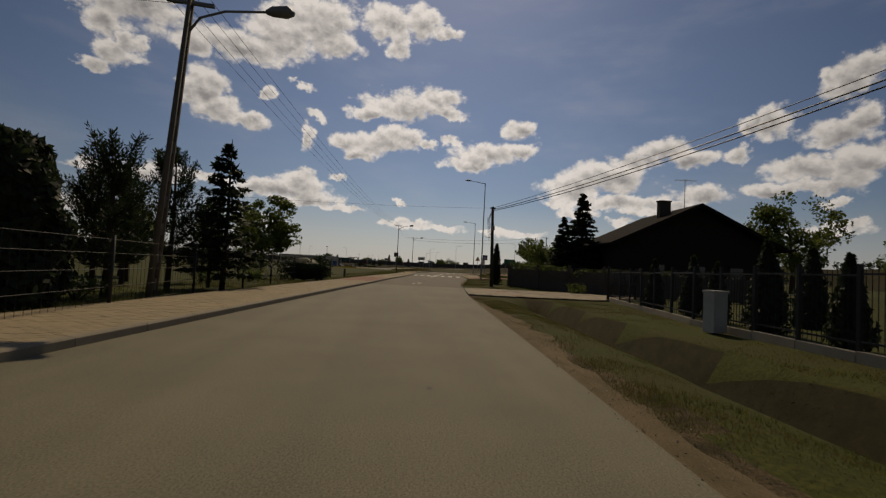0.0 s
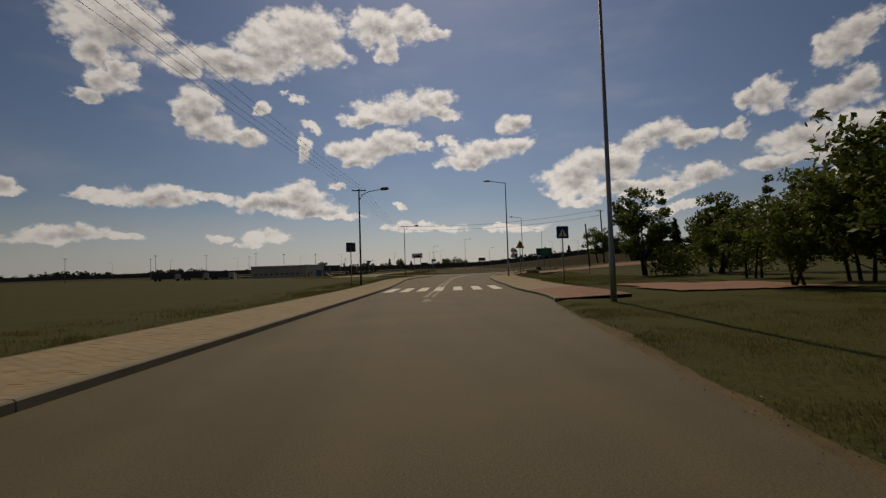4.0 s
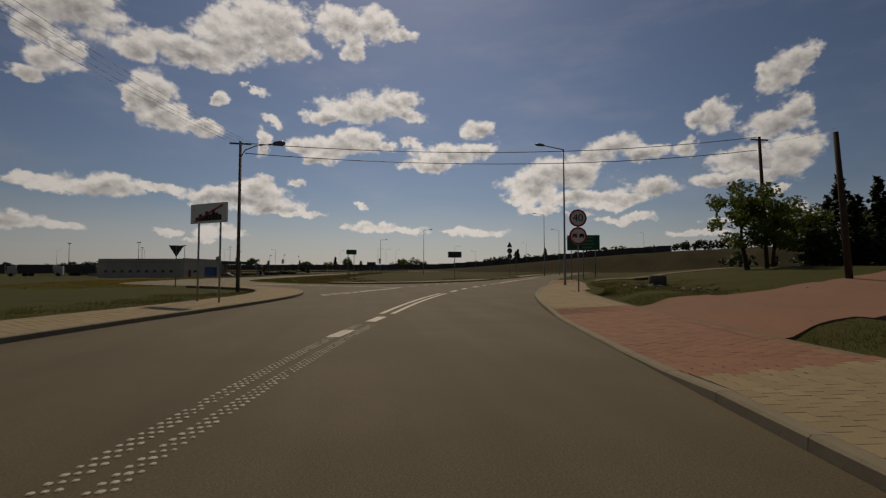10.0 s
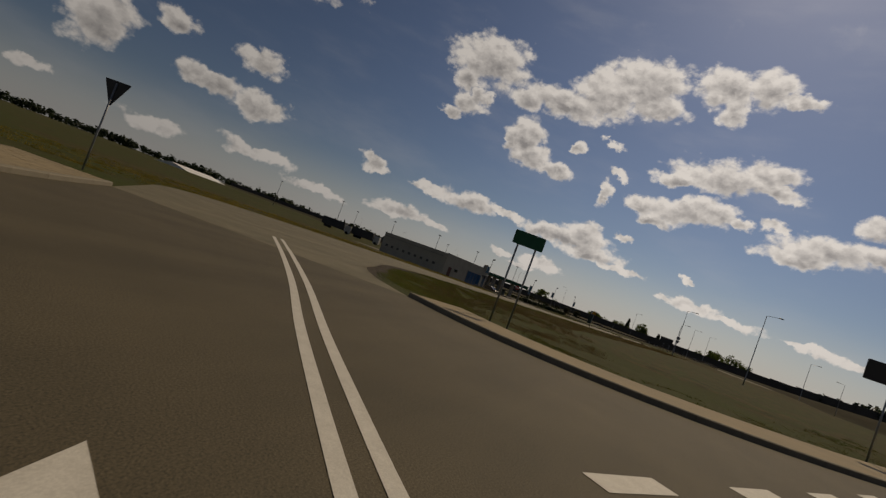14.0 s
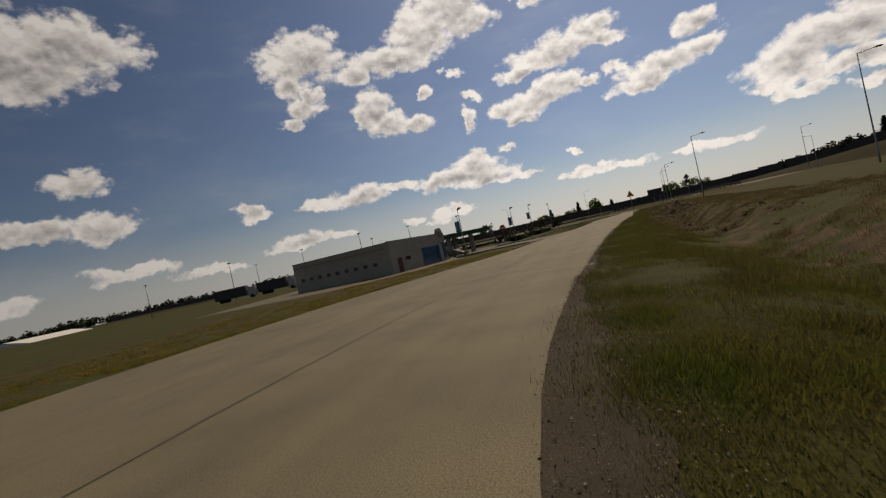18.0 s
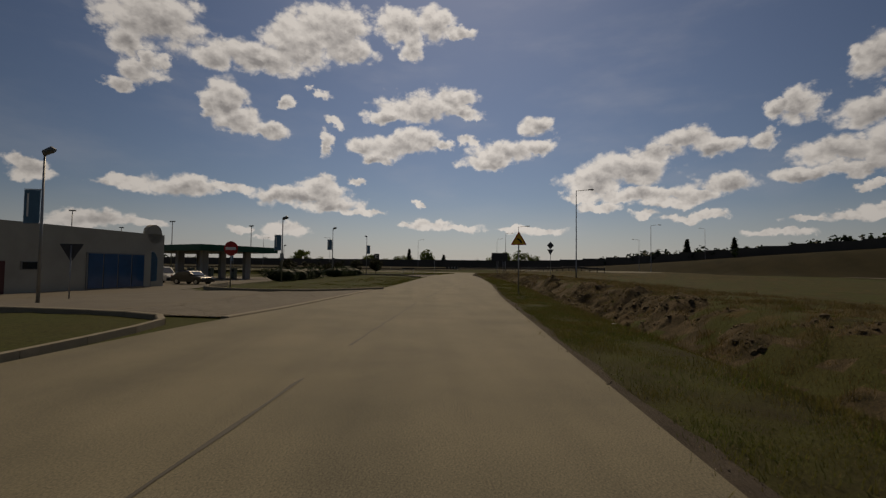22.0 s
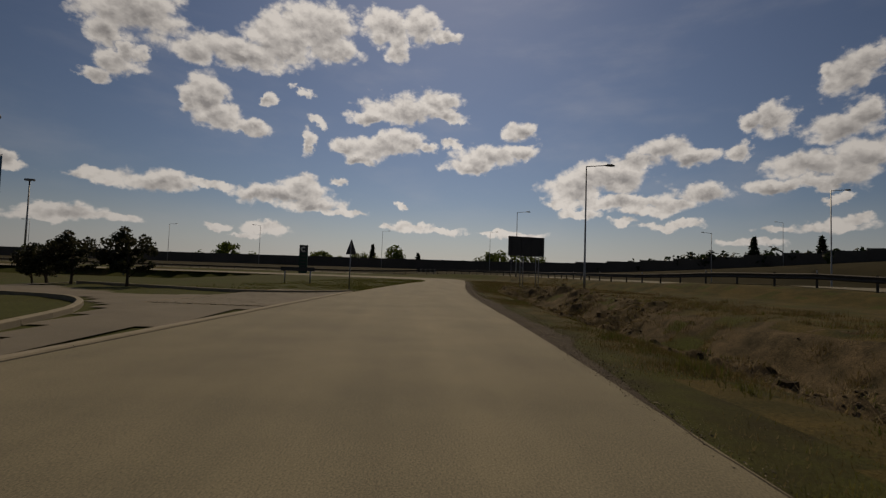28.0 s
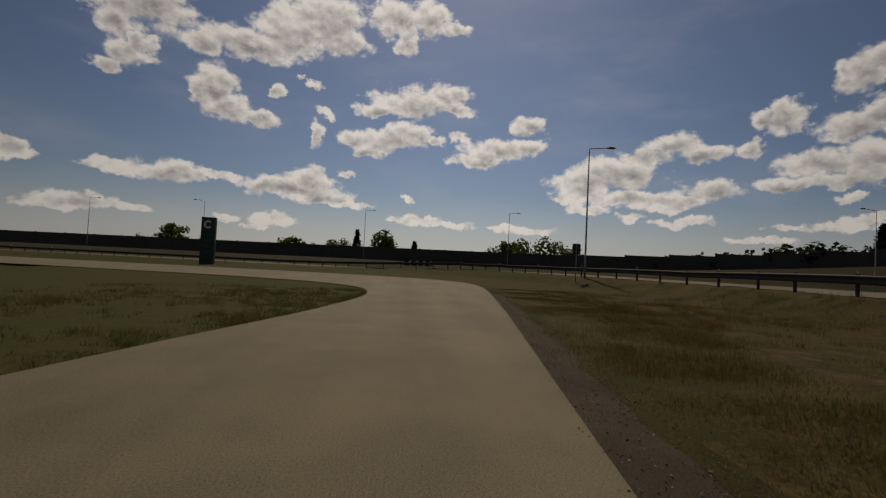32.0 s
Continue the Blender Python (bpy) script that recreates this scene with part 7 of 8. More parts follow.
def paved_strip(inner, width, right, z_in, z_out, label, zone, singles=None):
    """A pavement along a kerb line: a sand bed with pavers in running bond. width, z_in and z_out go by y; zone(y, off) names the colour."""
    sgn = 1 if right else -1
    inner = smooth_line(inner, 0.25)
    pts = np.array(inner)
    wide = [width(y) for x, y in inner]
    outer = [tuple(p) for p in pts + (np.array(offset_line(inner, 1.0)) - pts) * sgn * np.array(wide)[:, None]]
    n = len(inner)
    verts = [(x, y, z_in(y) - 0.006) for x, y in inner] + [(x, y, z_out(y) - 0.006) for x, y in outer] + [(x, y, -0.2) for x, y in outer]
    faces = []
    for i in range(n - 1):
        q = (i, i + 1, n + i + 1, n + i)
        faces += [q[::-1] if right else q, (n + i, n + i + 1, 2 * n + i + 1, 2 * n + i)]
    bed = link_mesh("pavement", verts, faces, JOINT)
    tagged(bed, label, "pavement", kind="structure")
    seg = np.r_[0, np.cumsum(np.hypot(*np.diff(pts, axis=0).T))]
    bl, bw, gap = 0.20, 0.165, 0.009
    bags = {}
    run = np.arange(0, seg[-1] - bl, bl)
    for j in range(int(max(wide) / bw)):
        mid = run + bl * (0.5 if j % 2 else 1.0)
        mid = mid[mid < seg[-1] - bl / 2]
        x, y = np.interp(mid, seg, pts[:, 0]), np.interp(mid, seg, pts[:, 1])
        tx = np.interp(mid + 0.3, seg, pts[:, 0]) - np.interp(mid - 0.3, seg, pts[:, 0])
        ty = np.interp(mid + 0.3, seg, pts[:, 1]) - np.interp(mid - 0.3, seg, pts[:, 1])
        ln = np.hypot(tx, ty)
        tx, ty = tx / ln, ty / ln
        off = (j + 0.5) * bw
        for k in range(len(mid)):
            w = width(y[k])
            if off > w - 0.4 * bw:
                continue
            z = z_in(y[k]) + (z_out(y[k]) - z_in(y[k])) * off / w
            cx, cy = x[k] + ty[k] * off * sgn, y[k] - tx[k] * off * sgn
            bags.setdefault(zone(cy, off), []).append((cx, cy, z, tx[k], ty[k], sgn * (z_out(y[k]) - z_in(y[k])) / w))
    rng = np.random.default_rng(len(inner))
    corners = np.array([(-1, -1), (1, -1), (1, 1), (-1, 1)]) * [bl / 2 - gap / 2, bw / 2]
    for mat, items in bags.items():
        arr = np.array(items)
        if singles and mat is PAVER:
            pick = (arr[:, 1] > singles[0]) & (arr[:, 1] < singles[1]) 
            few = arr[pick][:300]
            arr = np.concatenate([arr[~pick], arr[pick][300:]])
            bm = bmesh.new()
            add_box(bm, (0, 0, -0.02), (bw - 0.002, bl - gap, 0.04), bevel=0.003)
            me = bpy.data.meshes.new("paver")
            bm.to_mesh(me)
            bm.free()
            me.materials.append(PAVER_ONE)
            for x, y, z, tx, ty, fall in few:
                ob = new("paver", me)
                ob.parent = bed
                ob.matrix_world = pose(x, y, z + rng.normal(0, 0.0015), rng.normal(0, 0.2), rng.normal(0, 0.2) - math.degrees(fall), math.degrees(math.atan2(-tx, ty)))
        k = len(arr)
        tx, ty = arr[:, 3:4], arr[:, 4:5]
        px = arr[:, 0:1] + corners[:, 0] * tx + corners[:, 1] * ty
        py = arr[:, 1:2] + corners[:, 0] * ty - corners[:, 1] * tx
        tilt = rng.normal(0, 0.0008, (k, 1)) + rng.normal(0, 0.0003, (k, 4))
        pz = arr[:, 2:3] + tilt + corners[:, 1] * arr[:, 5:6]
        top = np.stack([px, py, pz], -1)
        low = top - [0, 0, 0.03]
        v = np.concatenate([top, low], 1).reshape(-1, 3)
        base = np.arange(k)[:, None, None] * 8
        quad = np.array([(3, 2, 1, 0), (0, 1, 5, 4), (1, 2, 6, 5), (2, 3, 7, 6), (3, 0, 4, 7)])[None]
        f = (base + quad).reshape(-1, 4)
        ob = new("pavers", mesh_from("pavers", v, f, mat))
        tagged(ob, "rows of %s concrete pavers" % {PAVER: "beige", PAVER_RED: "red", PAVER_YELLOW: "yellow", FORECOURT: "grey"}[mat], "pavers", kind="stuff")
    return bed


PAVER_ONE = material("single_pavers", (0.26, 0.207, 0.125), 0.85, vary=0.5, scale=0.8, fine_scale=50, fine_vary=0.25, bump=0.3, tint=(0.18, 0.155, 0.105), per_object=0.18)


def zone_left(y, off):
    if 67 < y < 76.5:
        return PAVER_RED
    if 97.5 < y < 103 and off < 0.9:
        return PAVER_YELLOW
    return PAVER


def zone_right(y, off):
    if y < 94.6 or 126.6 < y < 134.0 or 155.5 < y < 162:
        return PAVER_RED
    if 97.4 < y < 102.6 and off < 1.0:
        return PAVER_YELLOW
    return PAVER


def right_width(y):
    return 2.1 + 0.3 * float(ramp(y, 103.0, 104.5) * (1 - ramp(y, 124, 128))) + 0.5 * float(ramp(y, 143.6, 144.2) * (1 - ramp(y, 149, 165)))


paved_strip(offset_line(between(MAIN_LEFT, 30, 157.6), -0.16), lambda y: 2.1, False, lambda y: 0.105, lambda y: 0.125, "beige concrete paver pavement behind the kerb", zone_left)
paved_strip(offset_line(between(MAIN_RIGHT, 88, 166), 0.16), right_width, True, lambda y: step_up(y) - 0.004, lambda y: 0.095 + 0.045 * right_width(y), "beige paver pavement beside the main road", zone_right, (104.0, 110.0))
for ln in (edge1, between(SIDE_OUT, 270, 280.5)):
    paved_strip(offset_line(ln, -0.17), lambda y: 3.6, False, lambda y: 0.018, lambda y: 0.014, "grey paver apron of the forecourt", lambda y, off: FORECOURT)
rng = np.random.default_rng(4)
slab_me = bpy.data.meshes.new("slab")
bm = bmesh.new()
add_box(bm, (0, 0, 0.0), (0.49, 0.49, 0.05), bevel=0.005)
bm.to_mesh(slab_me)
bm.free()
SLAB_ONE = material("driveway_slabs", (0.25, 0.215, 0.155), 0.85, vary=0.6, scale=0.9, fine_scale=45, fine_vary=0.3, bump=0.3, tint=(0.205, 0.172, 0.12), per_object=0.18)
slab_me.materials.append(SLAB_ONE)
red_me = slab_me.copy()
red_me.materials.clear()
red_me.materials.append(material("reddish_slabs", (0.25, 0.165, 0.115), 0.85, vary=0.9, scale=1.6, fine_scale=45, fine_vary=0.3, bump=0.3, tint=(0.24, 0.20, 0.145), per_object=0.15))
sx, sy = np.meshgrid(np.arange(-5.2, 5.4, 0.5), np.arange(58.5, 65.6, 0.5))
turn_s = math.radians(-7)
sx, sy = -4.9 + (sx + 4.9) * math.cos(turn_s) - (sy - 58.7) * math.sin(turn_s), 58.7 + (sx + 4.9) * math.sin(turn_s) + (sy - 58.7) * math.cos(turn_s)
ok_s = np.logical_and.reduce([inside(sx + ax, sy + ay, DRIVE) for ax in (-0.14, 0.14) for ay in (-0.14, 0.14)])
for x, y in zip(sx[ok_s], sy[ok_s]):
    ob = new("slab", red_me if abs(x + 3.3 - (65.0 - y) * 0.16) < 0.3 else slab_me)
    ob.parent = drive
    ob.matrix_world = pose(x, y, 0.012 + rng.normal(0, 0.002), rng.normal(0, 0.3), rng.normal(0, 0.3), -7)
draped("driveway", [(3.2, 88.3), (3.9, 94.4), (9.0, 92.6), (8.6, 87.0)], 0.35, 0.05, PAVER_RED, "red paver driveway across the verge", "driveway")
PATH = material("worn_path", (0.15, 0.11, 0.07), 0.9, vary=0.7, scale=0.8, fine_scale=30, fine_vary=0.4, bump=0.4, tint=(0.08, 0.065, 0.035))
PATH_RED = material("faded_red_pavers", (0.215, 0.112, 0.075), 0.9, vary=0.7, scale=0.8, fine_scale=40, fine_vary=0.35, bump=0.4, tint=(0.17, 0.105, 0.072))


def paved_way(name, side_a, side_b, z_start, mat, label, category):
    """A paved way between two edges that crosses the verge on a bed of its own, with its sides closed down to the ground."""
    n, m = 40, 9
    la, lb = smooth_line(side_a, 0.1), smooth_line(side_b, 0.1)
    u = np.linspace(0, 1, n)
    pick = lambda ln, k: np.interp(u, np.linspace(0, 1, len(ln)), [p[k] for p in ln])
    ax, ay, bx, by = pick(la, 0), pick(la, 1), pick(lb, 0), pick(lb, 1)
    v = np.linspace(0, 1, m)
    X, Y = ax[:, None] + (bx - ax)[:, None] * v, ay[:, None] + (by - ay)[:, None] * v
    G = ground_height(X.ravel(), Y.ravel()).reshape(X.shape)
    level = np.stack([np.convolve(np.pad(G[:, j], 6, mode="edge"), np.ones(13) / 13, "valid") for j in range(m)], 1)
    Z = np.maximum(level + 0.02, G + 0.03)
    Z = z_start + (Z - z_start) * ramp(u, 0.0, 0.12)[:, None]
    X, Y = np.c_[X[:, :1], X, X[:, -1:]], np.c_[Y[:, :1], Y, Y[:, -1:]]
    Z = np.c_[Z[:, :1] - 0.6, Z, Z[:, -1:] - 0.6]
    ids = np.arange(X.size).reshape(X.shape)
    q = np.stack([ids[:-1, :-1], ids[1:, :-1], ids[1:, 1:], ids[:-1, 1:]], -1).reshape(-1, 4)
    ob = new(name, mesh_from(name, np.stack([X, Y, Z], -1).reshape(-1, 3), q, mat))
    CLEAR.append([tuple(p) for p in la] + [tuple(p) for p in lb[::-1]])
    return tagged(ob, label, category, kind="structure")


CLEAR = []
paved_way("driveway", [(7.9, 128.0), (13.3, 130.3), (22, 133.8), (36, 139.5)], [(9.3, 133.6), (14.5, 135.4), (25.8, 139.6), (38, 144.4)], 0.17, PATH_RED, "reddish paver driveway crossing the meadow", "driveway")
paved_way("footpath", [(17.2, 151.0), (24, 153.2), (33, 155), (52, 157.5)], [(18.6, 153.8), (25, 156.6), (34, 158.3), (52, 160.5)], 0.20, PATH, "reddish paved path beside the lamp post", "footpath")
culvert = thing("culvert_headwall", pose(10.6, 128.0, ground_at(10.6, 128.0), 0, 0, 25), "small concrete culvert headwall in the ditch", "culvert")
part("slab", add_box(bmesh.new(), (0, 0, 0.12), (1.3, 0.14, 0.3), bevel=0.015), KERB, culvert)
part("wing", add_box(bmesh.new(), (0.7, -0.25, 0.08), (0.12, 0.6, 0.34), bevel=0.015), KERB, culvert)
ring_p = thing("manhole_ring", pose(15.5, 140.9, ground_at(15.5, 140.9)), "concrete manhole ring standing in the grass", "manhole")
part("ring", add_tube(bmesh.new(), [(0, 0, -0.1), (0, 0, 0.42), (0, 0, 0.45)], [0.36, 0.36, 0.33], 20), CONCRETE_POLE, ring_p)

# ---- verges: gravel, grass and litter ----


def soft_noise(x, y, size, seed, octaves=4, gain=0.55):
    """Random relief of several sizes, about -0.5 to 0.5."""
    lattice = np.random.default_rng(seed).uniform(-0.5, 0.5, (256, 256))
    out, amp = np.zeros(np.shape(x)), 1.0
    for k in range(octaves):
        u, w = np.asarray(x) / size + 17.3 * k, np.asarray(y) / size + 5.1 * k
        i, j = np.floor(u).astype(int), np.floor(w).astype(int)
        fu, fw = u - i, w - j
        fu, fw = fu * fu * (3 - 2 * fu), fw * fw * (3 - 2 * fw)
        i0, j0, i1, j1 = i % 256, j % 256, (i + 1) % 256, (j + 1) % 256
        out = out + amp * ((lattice[i0, j0] * (1 - fu) + lattice[i1, j0] * fu) * (1 - fw) + (lattice[i0, j1] * (1 - fu) + lattice[i1, j1] * fu) * fw)
        size, amp = size * 0.5, amp * gain
    return out


def on_ground(x, y):
    """Height of the ground sheet itself, between its corners."""
    i = np.clip(np.searchsorted(gx, x) - 1, 0, nx - 2)
    j = np.clip(np.searchsorted(gy, y) - 1, 0, ny - 2)
    u, w = (x - gx[i]) / (gx[i + 1] - gx[i]), (y - gy[j]) / (gy[j + 1] - gy[j])
    return (GZ[j, i] * (1 - u) + GZ[j, i + 1] * u) * (1 - w) + (GZ[j + 1, i] * (1 - u) + GZ[j + 1, i + 1] * u) * w


def gravel(line, y0, y1, w0, w1, count, seed, mat=None):
    ln = smooth_line(between(line, y0, y1), 0.16)
    rng = np.random.default_rng(seed)
    ragged = soft_noise(np.arange(len(ln)) * 0.16, np.full(len(ln), 3.0 * seed), 2.4, 40 + seed, 5, 0.7)
    wid = [w0 + (w1 - w0) * (0.5 + 0.9 * q) for q in ragged]
    wid = [0.05 + (q - 0.05) * min(1.0, i / 30, (len(ln) - 1 - i) / 30) for i, q in enumerate(wid)]
    bite = soft_noise(np.arange(len(ln)) * 0.16, np.full(len(ln), 1.0 + 3.0 * seed), 0.9, 60 + seed, 4, 0.7)
    moved = np.array(offset_line(ln, 1.0)) - np.array(ln)
    inner = [tuple(p) for p in np.array(ln) - moved * (0.04 + 0.05 * bite)[:, None]]
    outer = [tuple(p) for p in np.array(ln) + moved * np.array(wid)[:, None]]
    v, f = [], []
    n = len(ln)
    for p, q in zip(inner, outer):
        for t in (0.0, 0.35, 0.7, 1.0):
            x, y = p[0] + (q[0] - p[0]) * t, p[1] + (q[1] - p[1]) * t
            low = float(on_ground(np.array([x]), np.array([y]))[0])
            v.append((x, y, -0.004 if t == 0 else max(low + 0.012, 0.002) if t < 0.6 else max(low, -0.03) + 0.014 if t < 1 else low - 0.02))
    for i in range(n - 1):
        for k in range(3):
            f.append((4 * i + k, 4 * i + k + 1, 4 * i + k + 5, 4 * i + k + 4))
    tagged(link_mesh("gravel_verge", v, f, mat or GRAVEL), "dark gravel strip along the road edge", "gravel", kind="structure")
    i = rng.integers(0, n - 1, count)
    t = rng.uniform(0.0, 1.0, count) ** 0.85 * 1.2 + 0.02
    p0, p1 = np.array(inner)[i], np.array(outer)[i]
    c = p0 + (p1 - p0) * t[:, None] + rng.normal(0, 0.35, (count, 2)) * [0.1, 1]
    low = on_ground(c[:, 0], c[:, 1])
    z = np.where(t < 0.5, np.maximum(low + 0.012, 0.004), np.maximum(low, -0.03) + 0.016)
    r = rng.uniform(0.003, 0.009, count) * rng.choice([1, 1, 1, 1, 2.0], count)
    a = unit(rng.normal(size=(count, 4, 3))) * r[:, None, None] * [1, 1, 0.7]
    vv = (np.concatenate([c, z[:, None]], 1)[:, None, :] + a).reshape(-1, 3)
    ff = (np.arange(count)[:, None, None] * 4 + np.array([(0, 1, 2), (0, 2, 3), (0, 3, 1), (1, 3, 2)])[None]).reshape(-1, 3)
    tagged(new("gravel", mesh_from("gravel", vv, ff, STONE)), "loose grey stones on the road edge", "gravel", kind="stuff")


STONE = material("loose_stones", (0.21, 0.185, 0.150), 0.95, vary=0.8, scale=9.0, fine_scale=60, fine_vary=0.4, spec=0.1)
island_variation(STONE, 0.75)
gravel(SIDE_IN, 162.2, 186.0, 0.6, 0.95, 20000, 1)
gravel(SIDE_IN, 182.5, 194.5, 0.25, 0.55, 6000, 6)
gravel(SIDE_IN, 192, 262, 0.12, 0.35, 7000, 2)
gravel(SIDE_IN, 261, 316, 0.45, 0.85, 26000, 3)
SAND = material("sandy_shoulder", (0.150, 0.118, 0.072), 0.95, vary=0.9, scale=1.6, fine_scale=70, fine_vary=0.8, bump=0.8, bump_scale=70, tint=(0.085, 0.070, 0.038), spec=0.1)
gravel(MAIN_RIGHT, 30, 58.4, 0.3, 0.75, 5000, 4, SAND)
gravel(MAIN_RIGHT, 66, 88, 0.1, 0.45, 2500, 5, SAND)


def blades(c, z, h, thick, rng, lean=(0.15, 1.0)):
    """One thin leaning blade on each place."""
    n = len(c)
    a = rng.uniform(0, math.tau, n)
    out = rng.uniform(*lean, n) * h
    side = np.stack([np.cos(a + 1.2), np.sin(a + 1.2)], 1) * thick * rng.uniform(0.6, 1.5, (n, 1))
    tip = np.stack([np.cos(a), np.sin(a)], 1) * out[:, None]
    v = np.stack([np.c_[c - side, z - 0.01], np.c_[c + side, z - 0.01], np.c_[c + tip, z + h]], 1).reshape(-1, 3)
    return v, np.arange(3 * n).reshape(-1, 3)


def grass(name, region, count, h0, h1, mat, label, seed, thick=0.005, clump=0.35, per=14):
    """Many thin leaning blades in tufts, taller and denser in patches. region(rng, n) gives places."""
    rng = np.random.default_rng(seed)
    tufts = region(rng, max(1, count * 2 // per))
    thin = bare(tufts[:, 0], tufts[:, 1]) & (rng.uniform(0, 1, len(tufts)) < 0.8)
    patch = soft_noise(tufts[:, 0], tufts[:, 1], 1.6, 71, 3)
    tufts = tufts[~thin & (patch + rng.normal(0, 0.16, len(tufts)) > -0.08)]
    for way in CLEAR:
        tufts = tufts[~inside(tufts[:, 0], tufts[:, 1], way)]
    tufts = tufts[: count // per]
    c = np.repeat(tufts, per, 0) + rng.normal(0, clump * 0.2, (len(tufts) * per, 2))
    n = len(c)
    tall = np.clip(0.75 + 1.1 * soft_noise(c[:, 0], c[:, 1], 0.9, 72, 2), 0.3, 1.4) * np.repeat(rng.uniform(0.55, 1.2, len(tufts)), per)
    v, f = blades(c, on_ground(c[:, 0], c[:, 1]), rng.uniform(h0, h1, n) * tall, thick, rng)
    return tagged(new(name, mesh_from(name, v, f, mat)), label, "grass", kind="stuff")


def beside(line, y0, y1, d0, d1, sign=1, power=1.6):
    ln = between(line, y0, y1)

    def region(rng, n):
        pts = np.array(ln)
        i = rng.integers(0, len(pts) - 1, n)
        t = (pts[i + 1] - pts[i])
        t = t / (np.hypot(*t.T)[:, None] + 1e-9)
        nrm = np.stack([t[:, 1], -t[:, 0]], 1) * sign
        d = d0 + (d1 - d0) * rng.uniform(0, 1, n) ** power
        return pts[i] + nrm * d[:, None] + t * rng.uniform(-0.5, 0.5, (n, 1))

    return region


DRY = leaf_material("dry_blades", (0.16, 0.115, 0.048), (0.085, 0.070, 0.024))
PALE = leaf_material("bleached_stalks", (0.30, 0.24, 0.13), (0.16, 0.12, 0.06))
GOLD = leaf_material("yellow_meadow", (0.26, 0.19, 0.02), (0.10, 0.10, 0.02))
grass("dry_grass", beside(SIDE_IN, 254, 318, 0.9, 4.5, 1, 1.1), 90000, 0.03, 0.11, DRY, "brownish verge grass beside the gravel", 13, 0.004, 1.0)
grass("verge_grass", beside(SIDE_IN, 256, 318, 0.8, 5.5, 1, 1.0), 60000, 0.03, 0.10, BLADE, "sparse green tufts beside the gravel", 14, 0.004, 1.0)
grass("verge_grass", beside(SIDE_IN, 176, 258, 0.22, 4.4, 1, 1.5), 190000, 0.03, 0.11, BLADE, "green grass tufts along the service road verge", 1, 0.004, 0.9)
grass("dry_grass", beside(SIDE_IN, 178, 318, 1.6, 10.5, 1, 1.0), 200000, 0.04, 0.13, DRY, "dry straw-coloured grass over the ditch", 2, 0.005, 1.0)
grass("verge_grass", beside(SIDE_IN, 161.6, 204, 0.9, 4.0, 1, 1.1), 120000, 0.03, 0.12, FRESH, "lush green grass at the junction corner", 11, 0.004, 0.7)
grass("dry_grass", beside(SIDE_IN, 161.6, 182, 2.4, 9.0, 1, 1.0), 45000, 0.04, 0.13, DRY, "browned grass on the bank at the junction corner", 15, 0.005, 0.9)
grass("verge_grass", beside(MAIN_RIGHT, 32, 58, 0.35, 6.0), 70000, 0.02, 0.07, BLADE, "short mown verge grass", 3, 0.004, 0.6)
grass("dry_grass", beside(MAIN_RIGHT, 32, 88, 0.2, 6.0), 50000, 0.02, 0.06, DRY, "dried tufts in the mown verge", 16, 0.004, 0.8)
grass("verge_grass", beside(MAIN_RIGHT, 66.5, 88, 0.3, 7.0), 45000, 0.02, 0.08, BLADE, "short mown grass before the garden wall", 4, 0.004, 0.6)
grass("verge_grass", beside(MAIN_RIGHT, 141, 153, 3.0, 8.0), 16000, 0.03, 0.12, BLADE, "mown grass at the lamp post", 12, 0.006, 0.6)
grass("verge_grass", beside(MAIN_RIGHT, 94, 141.5, 2.6, 9.0), 80000, 0.03, 0.11, BLADE, "mown grass behind the pavement", 5, 0.006, 0.8)
grass("verge_grass", beside(MAIN_LEFT, 36, 150, 2.35, 6.5, -1), 70000, 0.05, 0.19, BLADE, "meadow grass behind the pavement", 6, 0.006, 0.8)
grass("dry_grass", beside(SIDE_OUT, 160, 212, 0.1, 8.0, -1), 70000, 0.05, 0.17, GOLD, "dry yellow meadow grass beside the road", 7, 0.006)
grass("verge_grass", beside(SIDE_OUT, 231, 262, 0.2, 6.0, -1), 24000, 0.04, 0.12, BLADE, "grass on the station island", 8, 0.006)
grass("verge_grass", beside(SIDE_OUT, 280, 312, 0.1, 8.0, -1), 50000, 0.04, 0.15, BLADE, "grass inside the road bend", 9, 0.006)
grass("verge_grass", beside(MAIN_FAR, 160, 176, 2.1, 5.0, -1), 12000, 0.04, 0.12, BLADE, "grass on the traffic island", 10, 0.006)
grass("verge_grass", beside(SIDE_IN, 167, 187, 0.7, 3.4, 1, 1.0), 130000, 0.02, 0.065, FRESH, "dense short grass beside the gravel", 24, 0.0035, 0.9)
grass("verge_grass", beside(SIDE_IN, 186, 262, 0.15, 2.8, 1, 1.1), 190000, 0.02, 0.06, FRESH, "dense short grass beside the road", 25, 0.0035, 0.9)
grass("dry_grass", beside(SIDE_IN, 186, 318, 0.12, 2.6, 1, 1.2), 90000, 0.02, 0.06, PALE, "dry litter and straw in the verge", 26, 0.003, 0.9)
grass("tussocks", beside(SIDE_IN, 164, 316, 2.0, 11.0, 1, 1.0), 70000, 0.10, 0.26, DRY, "coarse brown grass tussocks on the bank", 21, 0.005, 0.5, 36)
grass("tussocks", beside(SIDE_IN, 164, 316, 1.2, 9.0, 1, 1.2), 46000, 0.08, 0.22, BLADE, "coarse green grass tussocks on the bank", 22, 0.005, 0.5, 36)
grass("tussocks", beside(SIDE_IN, 176, 316, 3.2, 9.0, 1, 1.0), 26000, 0.10, 0.24, PALE, "bleached grass tussocks on the bank", 23, 0.004, 0.6, 36)
